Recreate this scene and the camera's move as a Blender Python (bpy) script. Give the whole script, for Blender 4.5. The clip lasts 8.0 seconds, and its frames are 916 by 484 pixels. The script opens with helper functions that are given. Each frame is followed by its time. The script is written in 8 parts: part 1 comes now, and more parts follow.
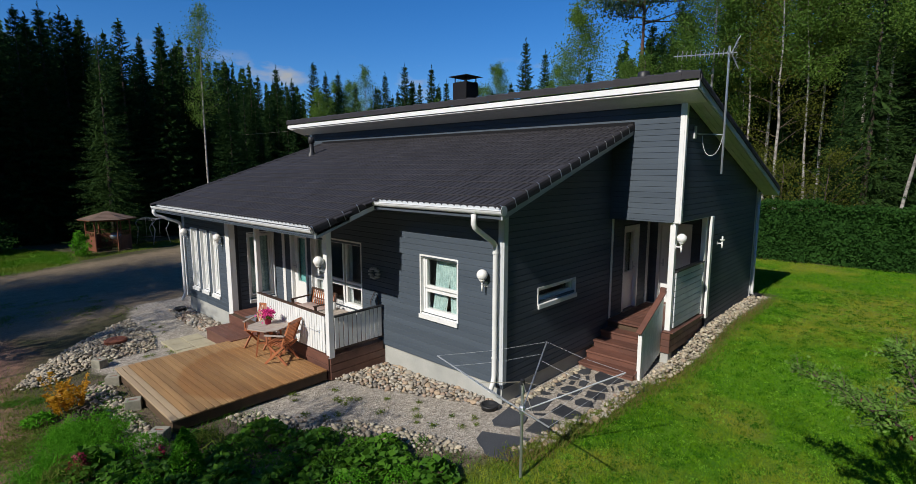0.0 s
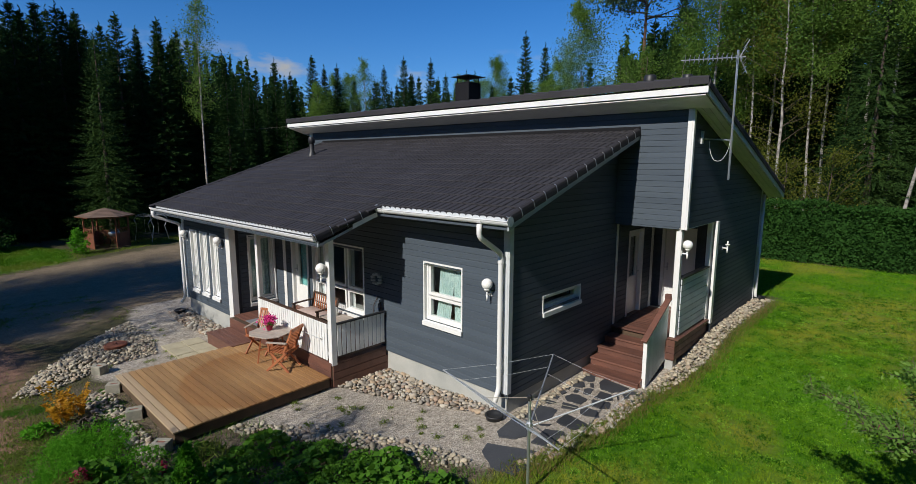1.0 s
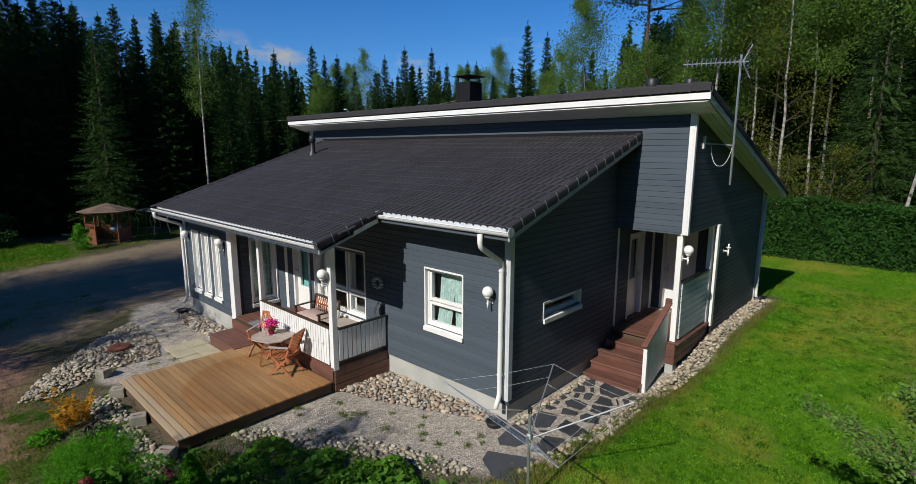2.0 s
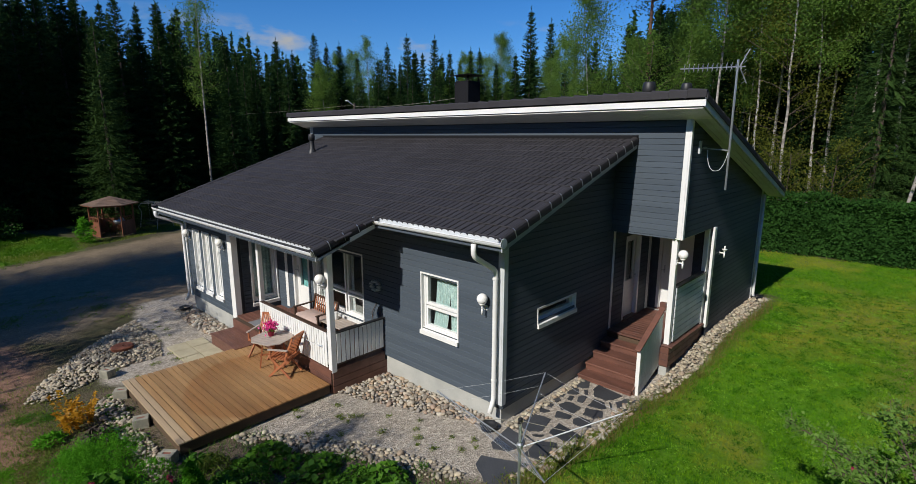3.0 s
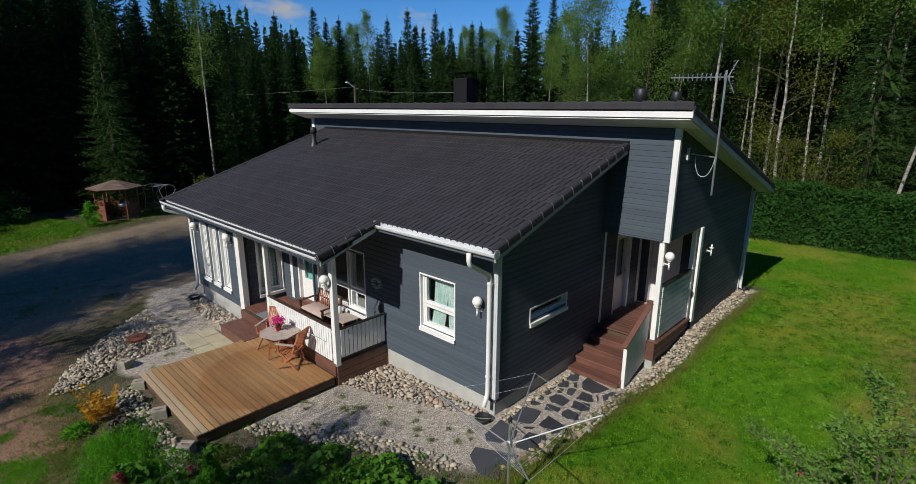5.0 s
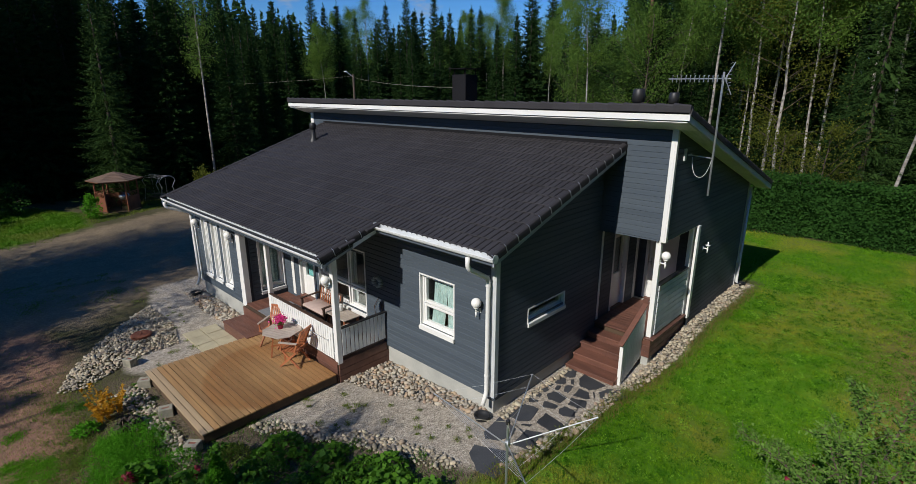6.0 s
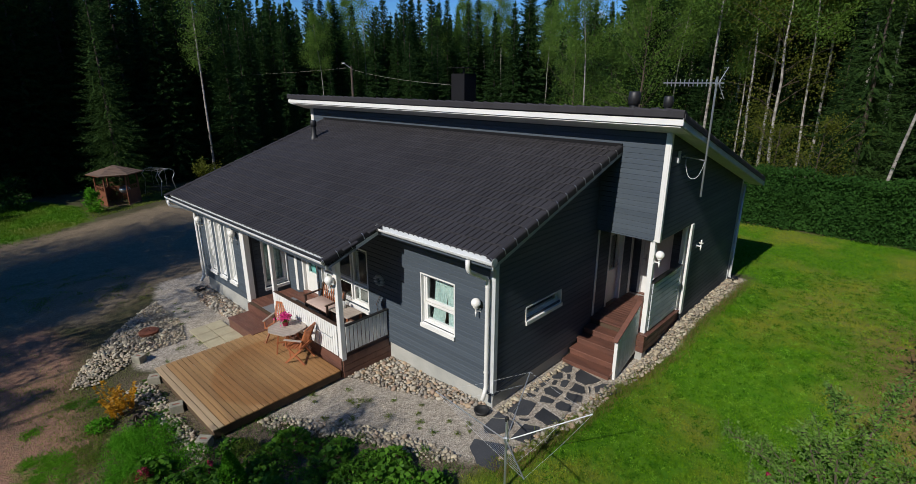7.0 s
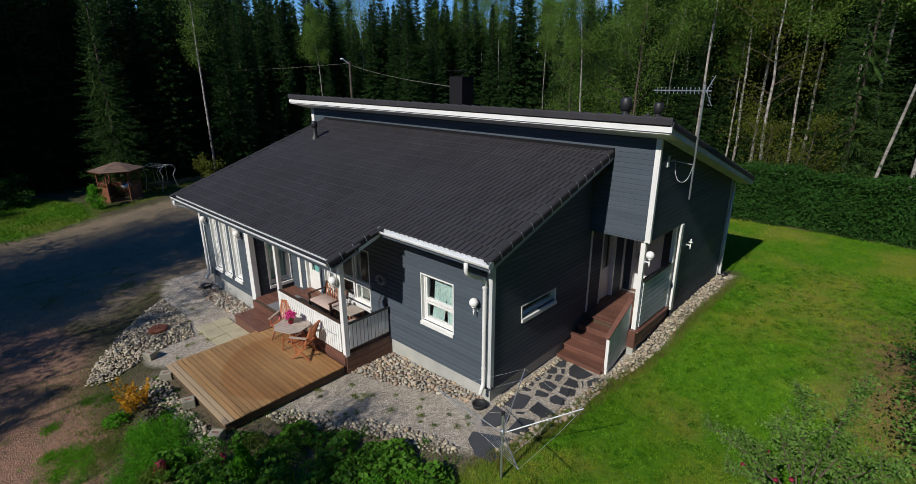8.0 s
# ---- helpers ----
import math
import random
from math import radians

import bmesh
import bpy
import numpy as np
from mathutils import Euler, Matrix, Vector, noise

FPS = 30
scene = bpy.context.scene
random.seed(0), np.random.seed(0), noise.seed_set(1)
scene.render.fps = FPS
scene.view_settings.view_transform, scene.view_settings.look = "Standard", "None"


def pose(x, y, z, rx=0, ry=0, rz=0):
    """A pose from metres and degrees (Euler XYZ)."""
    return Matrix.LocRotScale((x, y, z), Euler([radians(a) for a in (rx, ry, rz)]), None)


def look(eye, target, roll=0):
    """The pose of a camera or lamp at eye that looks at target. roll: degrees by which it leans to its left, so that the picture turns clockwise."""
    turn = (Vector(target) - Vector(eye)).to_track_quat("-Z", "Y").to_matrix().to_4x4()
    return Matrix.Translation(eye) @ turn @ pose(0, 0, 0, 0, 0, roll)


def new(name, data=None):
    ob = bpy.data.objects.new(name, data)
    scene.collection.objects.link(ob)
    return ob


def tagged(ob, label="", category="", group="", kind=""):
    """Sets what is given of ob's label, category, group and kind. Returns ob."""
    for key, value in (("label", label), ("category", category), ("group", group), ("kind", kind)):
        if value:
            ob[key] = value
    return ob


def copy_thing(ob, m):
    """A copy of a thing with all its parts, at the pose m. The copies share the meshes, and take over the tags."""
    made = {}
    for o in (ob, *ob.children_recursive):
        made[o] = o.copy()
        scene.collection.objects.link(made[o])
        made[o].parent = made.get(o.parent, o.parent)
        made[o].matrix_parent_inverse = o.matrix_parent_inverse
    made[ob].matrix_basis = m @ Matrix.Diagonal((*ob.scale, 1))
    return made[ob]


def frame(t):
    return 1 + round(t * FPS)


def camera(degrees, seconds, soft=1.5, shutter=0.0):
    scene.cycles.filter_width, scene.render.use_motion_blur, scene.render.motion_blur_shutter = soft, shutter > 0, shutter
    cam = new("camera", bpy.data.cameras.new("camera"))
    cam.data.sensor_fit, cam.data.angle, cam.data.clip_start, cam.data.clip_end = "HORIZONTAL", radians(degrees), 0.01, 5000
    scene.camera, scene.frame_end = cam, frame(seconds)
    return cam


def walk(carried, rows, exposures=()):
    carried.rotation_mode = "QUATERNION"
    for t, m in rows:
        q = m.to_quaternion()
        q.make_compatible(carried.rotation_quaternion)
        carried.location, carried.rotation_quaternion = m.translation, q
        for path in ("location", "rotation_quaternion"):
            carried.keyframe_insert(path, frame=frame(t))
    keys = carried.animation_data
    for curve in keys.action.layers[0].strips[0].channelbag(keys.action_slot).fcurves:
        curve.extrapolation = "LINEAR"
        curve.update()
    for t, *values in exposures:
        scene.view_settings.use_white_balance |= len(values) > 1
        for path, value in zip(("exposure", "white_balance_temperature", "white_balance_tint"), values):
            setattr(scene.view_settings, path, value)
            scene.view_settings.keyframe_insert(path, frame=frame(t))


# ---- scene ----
cam = camera(83.7, 8.0, 0.6)
PATH = [
    (0, (5.402, -6.994, 4.348), (4.054, -5.544, 4.068), 0.1),
    (0.5, (5.309, -6.944, 4.471), (3.961, -5.495, 4.178), 0.1),
    (1, (5.211, -6.95, 4.614), (3.87, -5.499, 4.305), 0.2),
    (1.5, (5.167, -6.949, 4.762), (3.828, -5.499, 4.435), 0.2),
    (3, (5.321, -6.82, 5.334), (3.977, -5.395, 4.931), 0.1),
    (3.5, (5.41, -6.864, 5.508), (4.068, -5.444, 5.081), 0.1),
    (4, (5.49, -6.934, 5.691), (4.153, -5.517, 5.239), 0.1),
    (4.5, (5.58, -7.013, 5.867), (4.246, -5.601, 5.39), 0.2),
    (6, (5.678, -7.064, 6.408), (4.359, -5.669, 5.847), 0.1),
    (6.5, (5.712, -7.138, 6.584), (4.401, -5.745, 5.999), 0.0),
    (7, (5.793, -7.251, 6.78), (4.49, -5.861, 6.171), 0.0),
    (7.5, (5.901, -7.389, 6.975), (4.606, -6.0, 6.347), 0.0),
    (8, (6.045, -7.533, 7.169), (4.756, -6.147, 6.525), -0.1),
]
walk(cam, [(t, look(eye, target, roll)) for t, eye, target, roll in PATH],
     [(0, 0.0), (3, 0.0), (5, -0.06), (8, -0.14)])

# ---- world and sun ----
SUN_TO = Vector((-0.05, 1.0, -0.745)).normalized()
sun = new("sun", bpy.data.lights.new("sun", "SUN"))
sun.data.energy, sun.data.angle, sun.data.color = 4.8, radians(0.55), (1.0, 0.945, 0.86)
sun.matrix_world = Matrix.Translation((0, -30, 30)) @ SUN_TO.to_track_quat("-Z", "Y").to_matrix().to_4x4()

world = bpy.data.worlds.new("sky")
scene.world = world
world.use_nodes = True
wn, wl = world.node_tree.nodes, world.node_tree.links
wn.clear()
sky = wn.new("ShaderNodeTexSky")
sky.sky_type, sky.sun_disc = "NISHITA", False
sky.sun_elevation = math.asin(-SUN_TO.z)
sky.sun_rotation = math.atan2(-SUN_TO.x, -SUN_TO.y)
sky.air_density, sky.dust_density, sky.ozone_density = 1.0, 0.15, 3.5
hue = wn.new("ShaderNodeHueSaturation")
hue.inputs["Saturation"].default_value = 1.17
deep = wn.new("ShaderNodeMixRGB")
deep.blend_type = "MULTIPLY"
deep.inputs[0].default_value, deep.inputs[2].default_value = 1.0, (1.08, 1.34, 1.78, 1)
wl.new(sky.outputs[0], deep.inputs[1])
wl.new(deep.outputs[0], hue.inputs["Color"])
wco = wn.new("ShaderNodeTexCoord")
wmap = wn.new("ShaderNodeMapping")
wmap.inputs["Scale"].default_value = (3.2, 3.2, 8.5)
wmap.inputs["Location"].default_value = (1.3, 0.4, 0.15)
wl.new(wco.outputs["Generated"], wmap.inputs[0])
cloud = wn.new("ShaderNodeTexNoise")
cloud.inputs["Scale"].default_value, cloud.inputs["Detail"].default_value, cloud.inputs["Roughness"].default_value = 1.5, 8.0, 0.56
wl.new(wmap.outputs[0], cloud.inputs["Vector"])
cramp = wn.new("ShaderNodeValToRGB")
cramp.color_ramp.elements[0].position, cramp.color_ramp.elements[1].position = 0.54, 0.65
wl.new(cloud.outputs["Fac"], cramp.inputs[0])
cmix = wn.new("ShaderNodeMixRGB")
cmix.inputs[2].default_value = (6.2, 6.6, 7.2, 1)
wsep = wn.new("ShaderNodeSeparateXYZ")
wl.new(wco.outputs["Generated"], wsep.inputs[0])
low = wn.new("ShaderNodeMapRange")
low.inputs["From Min"].default_value, low.inputs["From Max"].default_value = 0.205, 0.175
wl.new(wsep.outputs[2], low.inputs["Value"])
bank = wn.new("ShaderNodeMath")
bank.operation = "MULTIPLY"
wl.new(cramp.outputs[0], bank.inputs[0])
wl.new(low.outputs[0], bank.inputs[1])
wl.new(bank.outputs[0], cmix.inputs[0])
wl.new(hue.outputs[0], cmix.inputs[1])
wbg = wn.new("ShaderNodeBackground")
wbg.inputs["Strength"].default_value = 0.061
wl.new(cmix.outputs[0], wbg.inputs[0])
wout = wn.new("ShaderNodeOutputWorld")
wl.new(wbg.outputs[0], wout.inputs[0])


# ---- materials ----
def material(name):
    m = bpy.data.materials.new(name)
    m.use_nodes = True
    nt = m.node_tree
    return m, nt.nodes, nt.links, nt.nodes["Principled BSDF"]


def math_node(nodes, links, op, a, b=None, clamp=False):
    n = nodes.new("ShaderNodeMath")
    n.operation, n.use_clamp = op, clamp
    for i, v in enumerate((a, b)):
        if v is None:
            continue
        if isinstance(v, (int, float)):
            n.inputs[i].default_value = v
        else:
            links.new(v, n.inputs[i])
    return n.outputs[0]


def noise_node(nodes, links, vector, scale, detail=5.0, rough=0.55):
    n = nodes.new("ShaderNodeTexNoise")
    n.inputs["Scale"].default_value, n.inputs["Detail"].default_value, n.inputs["Roughness"].default_value = scale, detail, rough
    links.new(vector, n.inputs["Vector"])
    return n.outputs["Fac"]


def mix_node(nodes, links, fac, a, b):
    n = nodes.new("ShaderNodeMixRGB")
    for i, v in enumerate((fac, a, b)):
        if isinstance(v, tuple):
            n.inputs[i].default_value = (*v, 1)
        elif isinstance(v, (int, float)):
            n.inputs[i].default_value = v
        else:
            links.new(v, n.inputs[i])
    return n.outputs[0]


def ramp_node(nodes, links, fac, lo, hi):
    n = nodes.new("ShaderNodeMapRange")
    n.inputs["From Min"].default_value, n.inputs["From Max"].default_value = lo, hi
    n.clamp = True
    links.new(fac, n.inputs["Value"])
    return n.outputs[0]


def paint(name, col, col2=None, rough=0.6, big=1.2, fine=45.0, fine_amt=0.12, bump=0.15, bump_scale=None,
          stretch=(1, 1, 1), piece=0.0, island=0.0, metal=0.0, coat=0.0, spec=0.5, dist=0.01):
    """A surface of two colours that mix in large stains and fine grain, with relief; piece and island: how much pieces differ."""
    m, n, l, b = material(name)
    col2 = col2 or tuple(c * 0.75 for c in col)
    geo = n.new("ShaderNodeNewGeometry")
    mp = n.new("ShaderNodeMapping")
    mp.inputs["Scale"].default_value = stretch
    l.new(geo.outputs["Position"], mp.inputs[0])
    pos = mp.outputs[0]
    stain = ramp_node(n, l, noise_node(n, l, pos, big), 0.3, 0.7)
    grain = noise_node(n, l, pos, fine, 3.0, 0.6)
    c = mix_node(n, l, stain, col, col2)
    hsv = n.new("ShaderNodeHueSaturation")
    l.new(c, hsv.inputs["Color"])
    value = math_node(n, l, "MULTIPLY_ADD", grain, 2 * fine_amt)
    value.node.inputs[2].default_value = 1 - fine_amt
    if piece:
        info = n.new("ShaderNodeObjectInfo")
        value = math_node(n, l, "MULTIPLY", value, math_node(n, l, "ADD", math_node(n, l, "MULTIPLY", info.outputs["Random"], 2 * piece), 1 - piece))
    if island:
        value = math_node(n, l, "MULTIPLY", value, math_node(n, l, "ADD", math_node(n, l, "MULTIPLY", geo.outputs["Random Per Island"], 2 * island), 1 - island))
    l.new(value, hsv.inputs["Value"])
    l.new(hsv.outputs[0], b.inputs["Base Color"])
    r = math_node(n, l, "ADD", math_node(n, l, "MULTIPLY", stain, 0.12), rough - 0.06)
    l.new(r, b.inputs["Roughness"])
    b.inputs["Metallic"].default_value = metal
    b.inputs["Specular IOR Level"].default_value = spec
    b.inputs["Coat Weight"].default_value = coat
    if bump:
        bp = n.new("ShaderNodeBump")
        bp.inputs["Strength"].default_value, bp.inputs["Distance"].default_value = bump, dist
        l.new(noise_node(n, l, pos, bump_scale or fine, 4.0, 0.65), bp.inputs["Height"])
        l.new(bp.outputs[0], b.inputs["Normal"])
    return m


def leaf_paint(name, dark, light, trans=0.35, rough=0.55, patch=0.6, spec=0.3):
    """Leaves: colour by leaf and by patch, with light that comes through."""
    m, n, l, b = material(name)
    geo = n.new("ShaderNodeNewGeometry")
    pn = ramp_node(n, l, noise_node(n, l, geo.outputs["Position"], patch, 3.0), 0.3, 0.7)
    mixed = math_node(n, l, "ADD", math_node(n, l, "MULTIPLY", geo.outputs["Random Per Island"], 0.6), math_node(n, l, "MULTIPLY", pn, 0.4))
    c = mix_node(n, l, mixed, dark, light)
    l.new(c, b.inputs["Base Color"])
    b.inputs["Roughness"].default_value = rough
    b.inputs["Specular IOR Level"].default_value = spec
    tr = n.new("ShaderNodeBsdfTranslucent")
    l.new(mix_node(n, l, 0.5, c, tuple(min(1, v * 1.5) for v in light)), tr.inputs["Color"])
    mx = n.new("ShaderNodeMixShader")
    mx.inputs[0].default_value = trans
    l.new(b.outputs[0], mx.inputs[1])
    l.new(tr.outputs[0], mx.inputs[2])
    l.new(mx.outputs[0], n["Material Output"].inputs["Surface"])
    return m


def glass_paint(name, tint=(0.9, 0.95, 0.95), gloss=0.035):
    m, n, l, b = material(name)
    n.remove(b)
    t = n.new("ShaderNodeBsdfTransparent")
    t.inputs[0].default_value = (*tint, 1)
    g = n.new("ShaderNodeBsdfGlossy")
    g.inputs["Roughness"].default_value = 0.03
    lw = n.new("ShaderNodeLayerWeight")
    f = math_node(n, l, "ADD", math_node(n, l, "MULTIPLY", math_node(n, l, "POWER", lw.outputs["Facing"], 4.0), 0.5), gloss, True)
    mx = n.new("ShaderNodeMixShader")
    l.new(f, mx.inputs[0])
    l.new(t.outputs[0], mx.inputs[1])
    l.new(g.outputs[0], mx.inputs[2])
    l.new(mx.outputs[0], n["Material Output"].inputs["Surface"])
    return m


SIDING = paint("siding_paint", (0.078, 0.098, 0.121), (0.062, 0.080, 0.102), rough=0.58, spec=0.22, big=0.9, fine=30, fine_amt=0.14, bump=0.25, stretch=(0.25, 0.25, 4.0), piece=0.06)
CORE = paint("wall_core", (0.04, 0.048, 0.062), rough=0.8)
WHITE = paint("white_paint", (0.80, 0.80, 0.78), (0.70, 0.71, 0.70), rough=0.45, big=2.0, fine=20, fine_amt=0.05, bump=0.08)
WHITE_PIECE = paint("white_board", (0.78, 0.79, 0.77), (0.68, 0.70, 0.69), rough=0.5, big=2.0, fine=25, fine_amt=0.07, bump=0.12, piece=0.06)
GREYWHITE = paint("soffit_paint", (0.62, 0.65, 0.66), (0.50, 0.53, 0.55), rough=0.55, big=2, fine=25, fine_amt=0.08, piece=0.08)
GUTTER = paint("gutter_paint", (0.76, 0.77, 0.77), (0.66, 0.68, 0.69), rough=0.4, big=3, fine=30, fine_amt=0.06, bump=0.05)
PLINTH = paint("plinth_concrete", (0.44, 0.44, 0.41), (0.33, 0.34, 0.32), rough=0.9, big=1.6, fine=35, fine_amt=0.12, bump=0.3)
TILE = paint("roof_tile", (0.0385, 0.0368, 0.0415), (0.030, 0.0288, 0.0325), rough=0.72, spec=0.25, big=0.7, fine=90, fine_amt=0.25, bump=0.3, piece=0.10)
TILE_REST = paint("roof_tile_rest", (0.0385, 0.0368, 0.0415), (0.030, 0.0288, 0.0325), rough=0.72, spec=0.25, big=0.7, fine=90, fine_amt=0.25, bump=0.3, island=0.10)
STAIN = paint("brown_stain", (0.165, 0.072, 0.050), (0.100, 0.046, 0.034), rough=0.55, big=1.7, fine=35, fine_amt=0.2, bump=0.3, stretch=(1, 3.5, 3.5), piece=0.14)
DECK = paint("deck_board", (0.385, 0.226, 0.096), (0.262, 0.150, 0.066), rough=0.66, big=1.6, fine=42, fine_amt=0.32, bump=0.35, stretch=(0.35, 4, 4), piece=0.16)
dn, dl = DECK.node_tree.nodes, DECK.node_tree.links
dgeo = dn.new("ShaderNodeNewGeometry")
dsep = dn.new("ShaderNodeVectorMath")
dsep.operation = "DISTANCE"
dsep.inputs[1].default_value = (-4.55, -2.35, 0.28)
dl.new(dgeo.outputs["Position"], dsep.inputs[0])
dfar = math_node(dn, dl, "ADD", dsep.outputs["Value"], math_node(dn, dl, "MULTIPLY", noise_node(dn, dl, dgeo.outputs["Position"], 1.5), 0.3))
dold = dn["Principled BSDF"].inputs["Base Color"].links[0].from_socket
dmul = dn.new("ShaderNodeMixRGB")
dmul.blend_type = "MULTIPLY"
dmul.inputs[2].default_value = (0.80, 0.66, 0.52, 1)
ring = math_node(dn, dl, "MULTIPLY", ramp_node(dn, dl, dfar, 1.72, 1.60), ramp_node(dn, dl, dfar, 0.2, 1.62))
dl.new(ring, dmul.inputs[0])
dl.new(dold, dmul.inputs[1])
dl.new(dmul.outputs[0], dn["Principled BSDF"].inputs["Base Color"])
DECK_GREY = paint("deck_edge_board", (0.42, 0.31, 0.19), (0.33, 0.24, 0.15), rough=0.7, big=1.3, fine=42, fine_amt=0.22, bump=0.35, stretch=(0.35, 4, 4), piece=0.1)
DECK_DARK = paint("deck_frame", (0.10, 0.062, 0.035), (0.06, 0.04, 0.026), rough=0.8, stretch=(0.4, 3, 3), bump=0.3)
TEAK = paint("teak", (0.42, 0.15, 0.062), (0.30, 0.10, 0.045), rough=0.5, big=4, fine=50, fine_amt=0.2, bump=0.2)
TEAK_GREY = paint("weathered_teak", (0.42, 0.36, 0.31), (0.33, 0.28, 0.24), rough=0.75, big=5, fine=60, fine_amt=0.2, bump=0.25)
DARKWOOD = paint("dark_wood", (0.075, 0.042, 0.028), (0.05, 0.03, 0.022), rough=0.55, fine=50, bump=0.2)
CUSHION = paint("cushion_cloth", (0.50, 0.38, 0.34), (0.43, 0.33, 0.30), rough=0.95, big=6, fine=180, fine_amt=0.15, bump=0.3)
BLACKMETAL = paint("black_metal", (0.010, 0.010, 0.012), rough=0.75, spec=0.2, fine_amt=0.2, metal=0.0, bump=0.1)
BLACKPLASTIC = paint("black_plastic", (0.020, 0.021, 0.023), rough=0.5, bump=0.1)
GALV = paint("galvanised_steel", (0.60, 0.63, 0.66), (0.48, 0.51, 0.54), rough=0.38, metal=0.85, big=6, fine=40, bump=0.05)
ALU = paint("aluminium", (0.62, 0.64, 0.66), rough=0.5, metal=0.9, fine_amt=0.08, bump=0.03)
GLOBE = paint("opal_globe", (0.86, 0.86, 0.84), (0.82, 0.82, 0.80), rough=0.25, fine_amt=0.02, bump=0.0)
GLASS = glass_paint("window_glass")
CURTAIN = paint("curtain_cloth", (0.55, 0.66, 0.62), (0.30, 0.42, 0.40), rough=0.95, big=9, fine=40, fine_amt=0.25, bump=0.2)
TEAL = paint("teal_curtain", (0.22, 0.52, 0.50), (0.15, 0.40, 0.40), rough=0.9, big=8, fine=40, fine_amt=0.2)
PLASTER = paint("room_plaster", (0.35, 0.34, 0.32), rough=0.9)


def stone_paint(name, tones, island):
    """Field stone: each stone takes one of several tones, with mottling and grain."""
    m, n, l, b = material(name)
    geo = n.new("ShaderNodeNewGeometry")
    rnd = geo.outputs["Random Per Island"] if island else n.new("ShaderNodeObjectInfo").outputs["Random"]
    ramp = n.new("ShaderNodeValToRGB")
    ramp.color_ramp.interpolation = "CONSTANT"
    while len(ramp.color_ramp.elements) < len(tones):
        ramp.color_ramp.elements.new(0.5)
    for i, c in enumerate(tones):
        ramp.color_ramp.elements[i].position = i / len(tones)
        ramp.color_ramp.elements[i].color = (*c, 1)
    l.new(rnd, ramp.inputs[0])
    mott = ramp_node(n, l, noise_node(n, l, geo.outputs["Position"], 14.0, 5.0), 0.3, 0.75)
    grain = noise_node(n, l, geo.outputs["Position"], 90.0, 2.0)
    hsv = n.new("ShaderNodeHueSaturation")
    l.new(ramp.outputs[0], hsv.inputs["Color"])
    v = math_node(n, l, "ADD", math_node(n, l, "MULTIPLY", mott, 0.45), math_node(n, l, "MULTIPLY", grain, 0.5))
    l.new(math_node(n, l, "ADD", v, 0.52), hsv.inputs["Value"])
    l.new(hsv.outputs[0], b.inputs["Base Color"])
    b.inputs["Roughness"].default_value = 0.85
    bp = n.new("ShaderNodeBump")
    bp.inputs["Strength"].default_value, bp.inputs["Distance"].default_value = 0.35, 0.006
    l.new(grain, bp.inputs["Height"])
    l.new(bp.outputs[0], b.inputs["Normal"])
    return m


BUFF = [(0.36, 0.27, 0.19), (0.27, 0.245, 0.22), (0.40, 0.345, 0.28), (0.30, 0.22, 0.17), (0.22, 0.19, 0.16), (0.43, 0.39, 0.33), (0.33, 0.29, 0.24)]
GREY = [(0.27, 0.25, 0.22), (0.21, 0.20, 0.185), (0.33, 0.30, 0.26), (0.25, 0.21, 0.18), (0.17, 0.16, 0.145), (0.36, 0.345, 0.31), (0.28, 0.265, 0.23)]
BUFF = [tuple(min(0.8, v * k) for v, k in zip(c, (1.10, 1.10, 1.06))) for c in BUFF]
GREY = [tuple(v * k for v, k in zip(c, (1.36, 1.27, 1.06))) for c in GREY]
STONE = stone_paint("field_stone", BUFF, False)
STONE_GREY = stone_paint("grey_field_stone", GREY, False)
STONE_REST = stone_paint("field_stone_rest", GREY, True)
STONE_BUFF_REST = stone_paint("buff_stone_rest", BUFF, True)
SLATE = paint("slate_slab", (0.036, 0.040, 0.047), (0.055, 0.058, 0.064), rough=0.6, big=3, fine=30, fine_amt=0.25, bump=0.4, piece=0.25)
FLAG = paint("concrete_flag", (0.46, 0.41, 0.28), (0.35, 0.31, 0.21), rough=0.9, big=2.4, fine=50, fine_amt=0.15, bump=0.3, piece=0.08)
BLOCK = paint("concrete_block", (0.34, 0.315, 0.25), (0.20, 0.20, 0.16), rough=0.95, big=6, fine=60, fine_amt=0.2, bump=0.5)
RUST = paint("rusty_iron", (0.20, 0.060, 0.030), (0.12, 0.045, 0.026), rough=0.85, big=8, fine=60, fine_amt=0.25, bump=0.3)
BRICKRED = paint("brick_red", (0.24, 0.10, 0.07), rough=0.9, bump=0.3)
GAZEBO = paint("gazebo_wood", (0.20, 0.072, 0.036), (0.14, 0.05, 0.028), rough=0.6, big=2, fine=30, fine_amt=0.2, bump=0.2, piece=0.1)
SHINGLE = paint("felt_shingle", (0.155, 0.100, 0.074), (0.11, 0.076, 0.058), rough=0.9, big=1.2, fine=40, fine_amt=0.25, bump=0.4, piece=0.18)
BARK_SPRUCE = paint("spruce_bark", (0.10, 0.075, 0.058), (0.06, 0.048, 0.04), rough=0.95, big=2, fine=14, fine_amt=0.3, bump=0.7, dist=0.03)
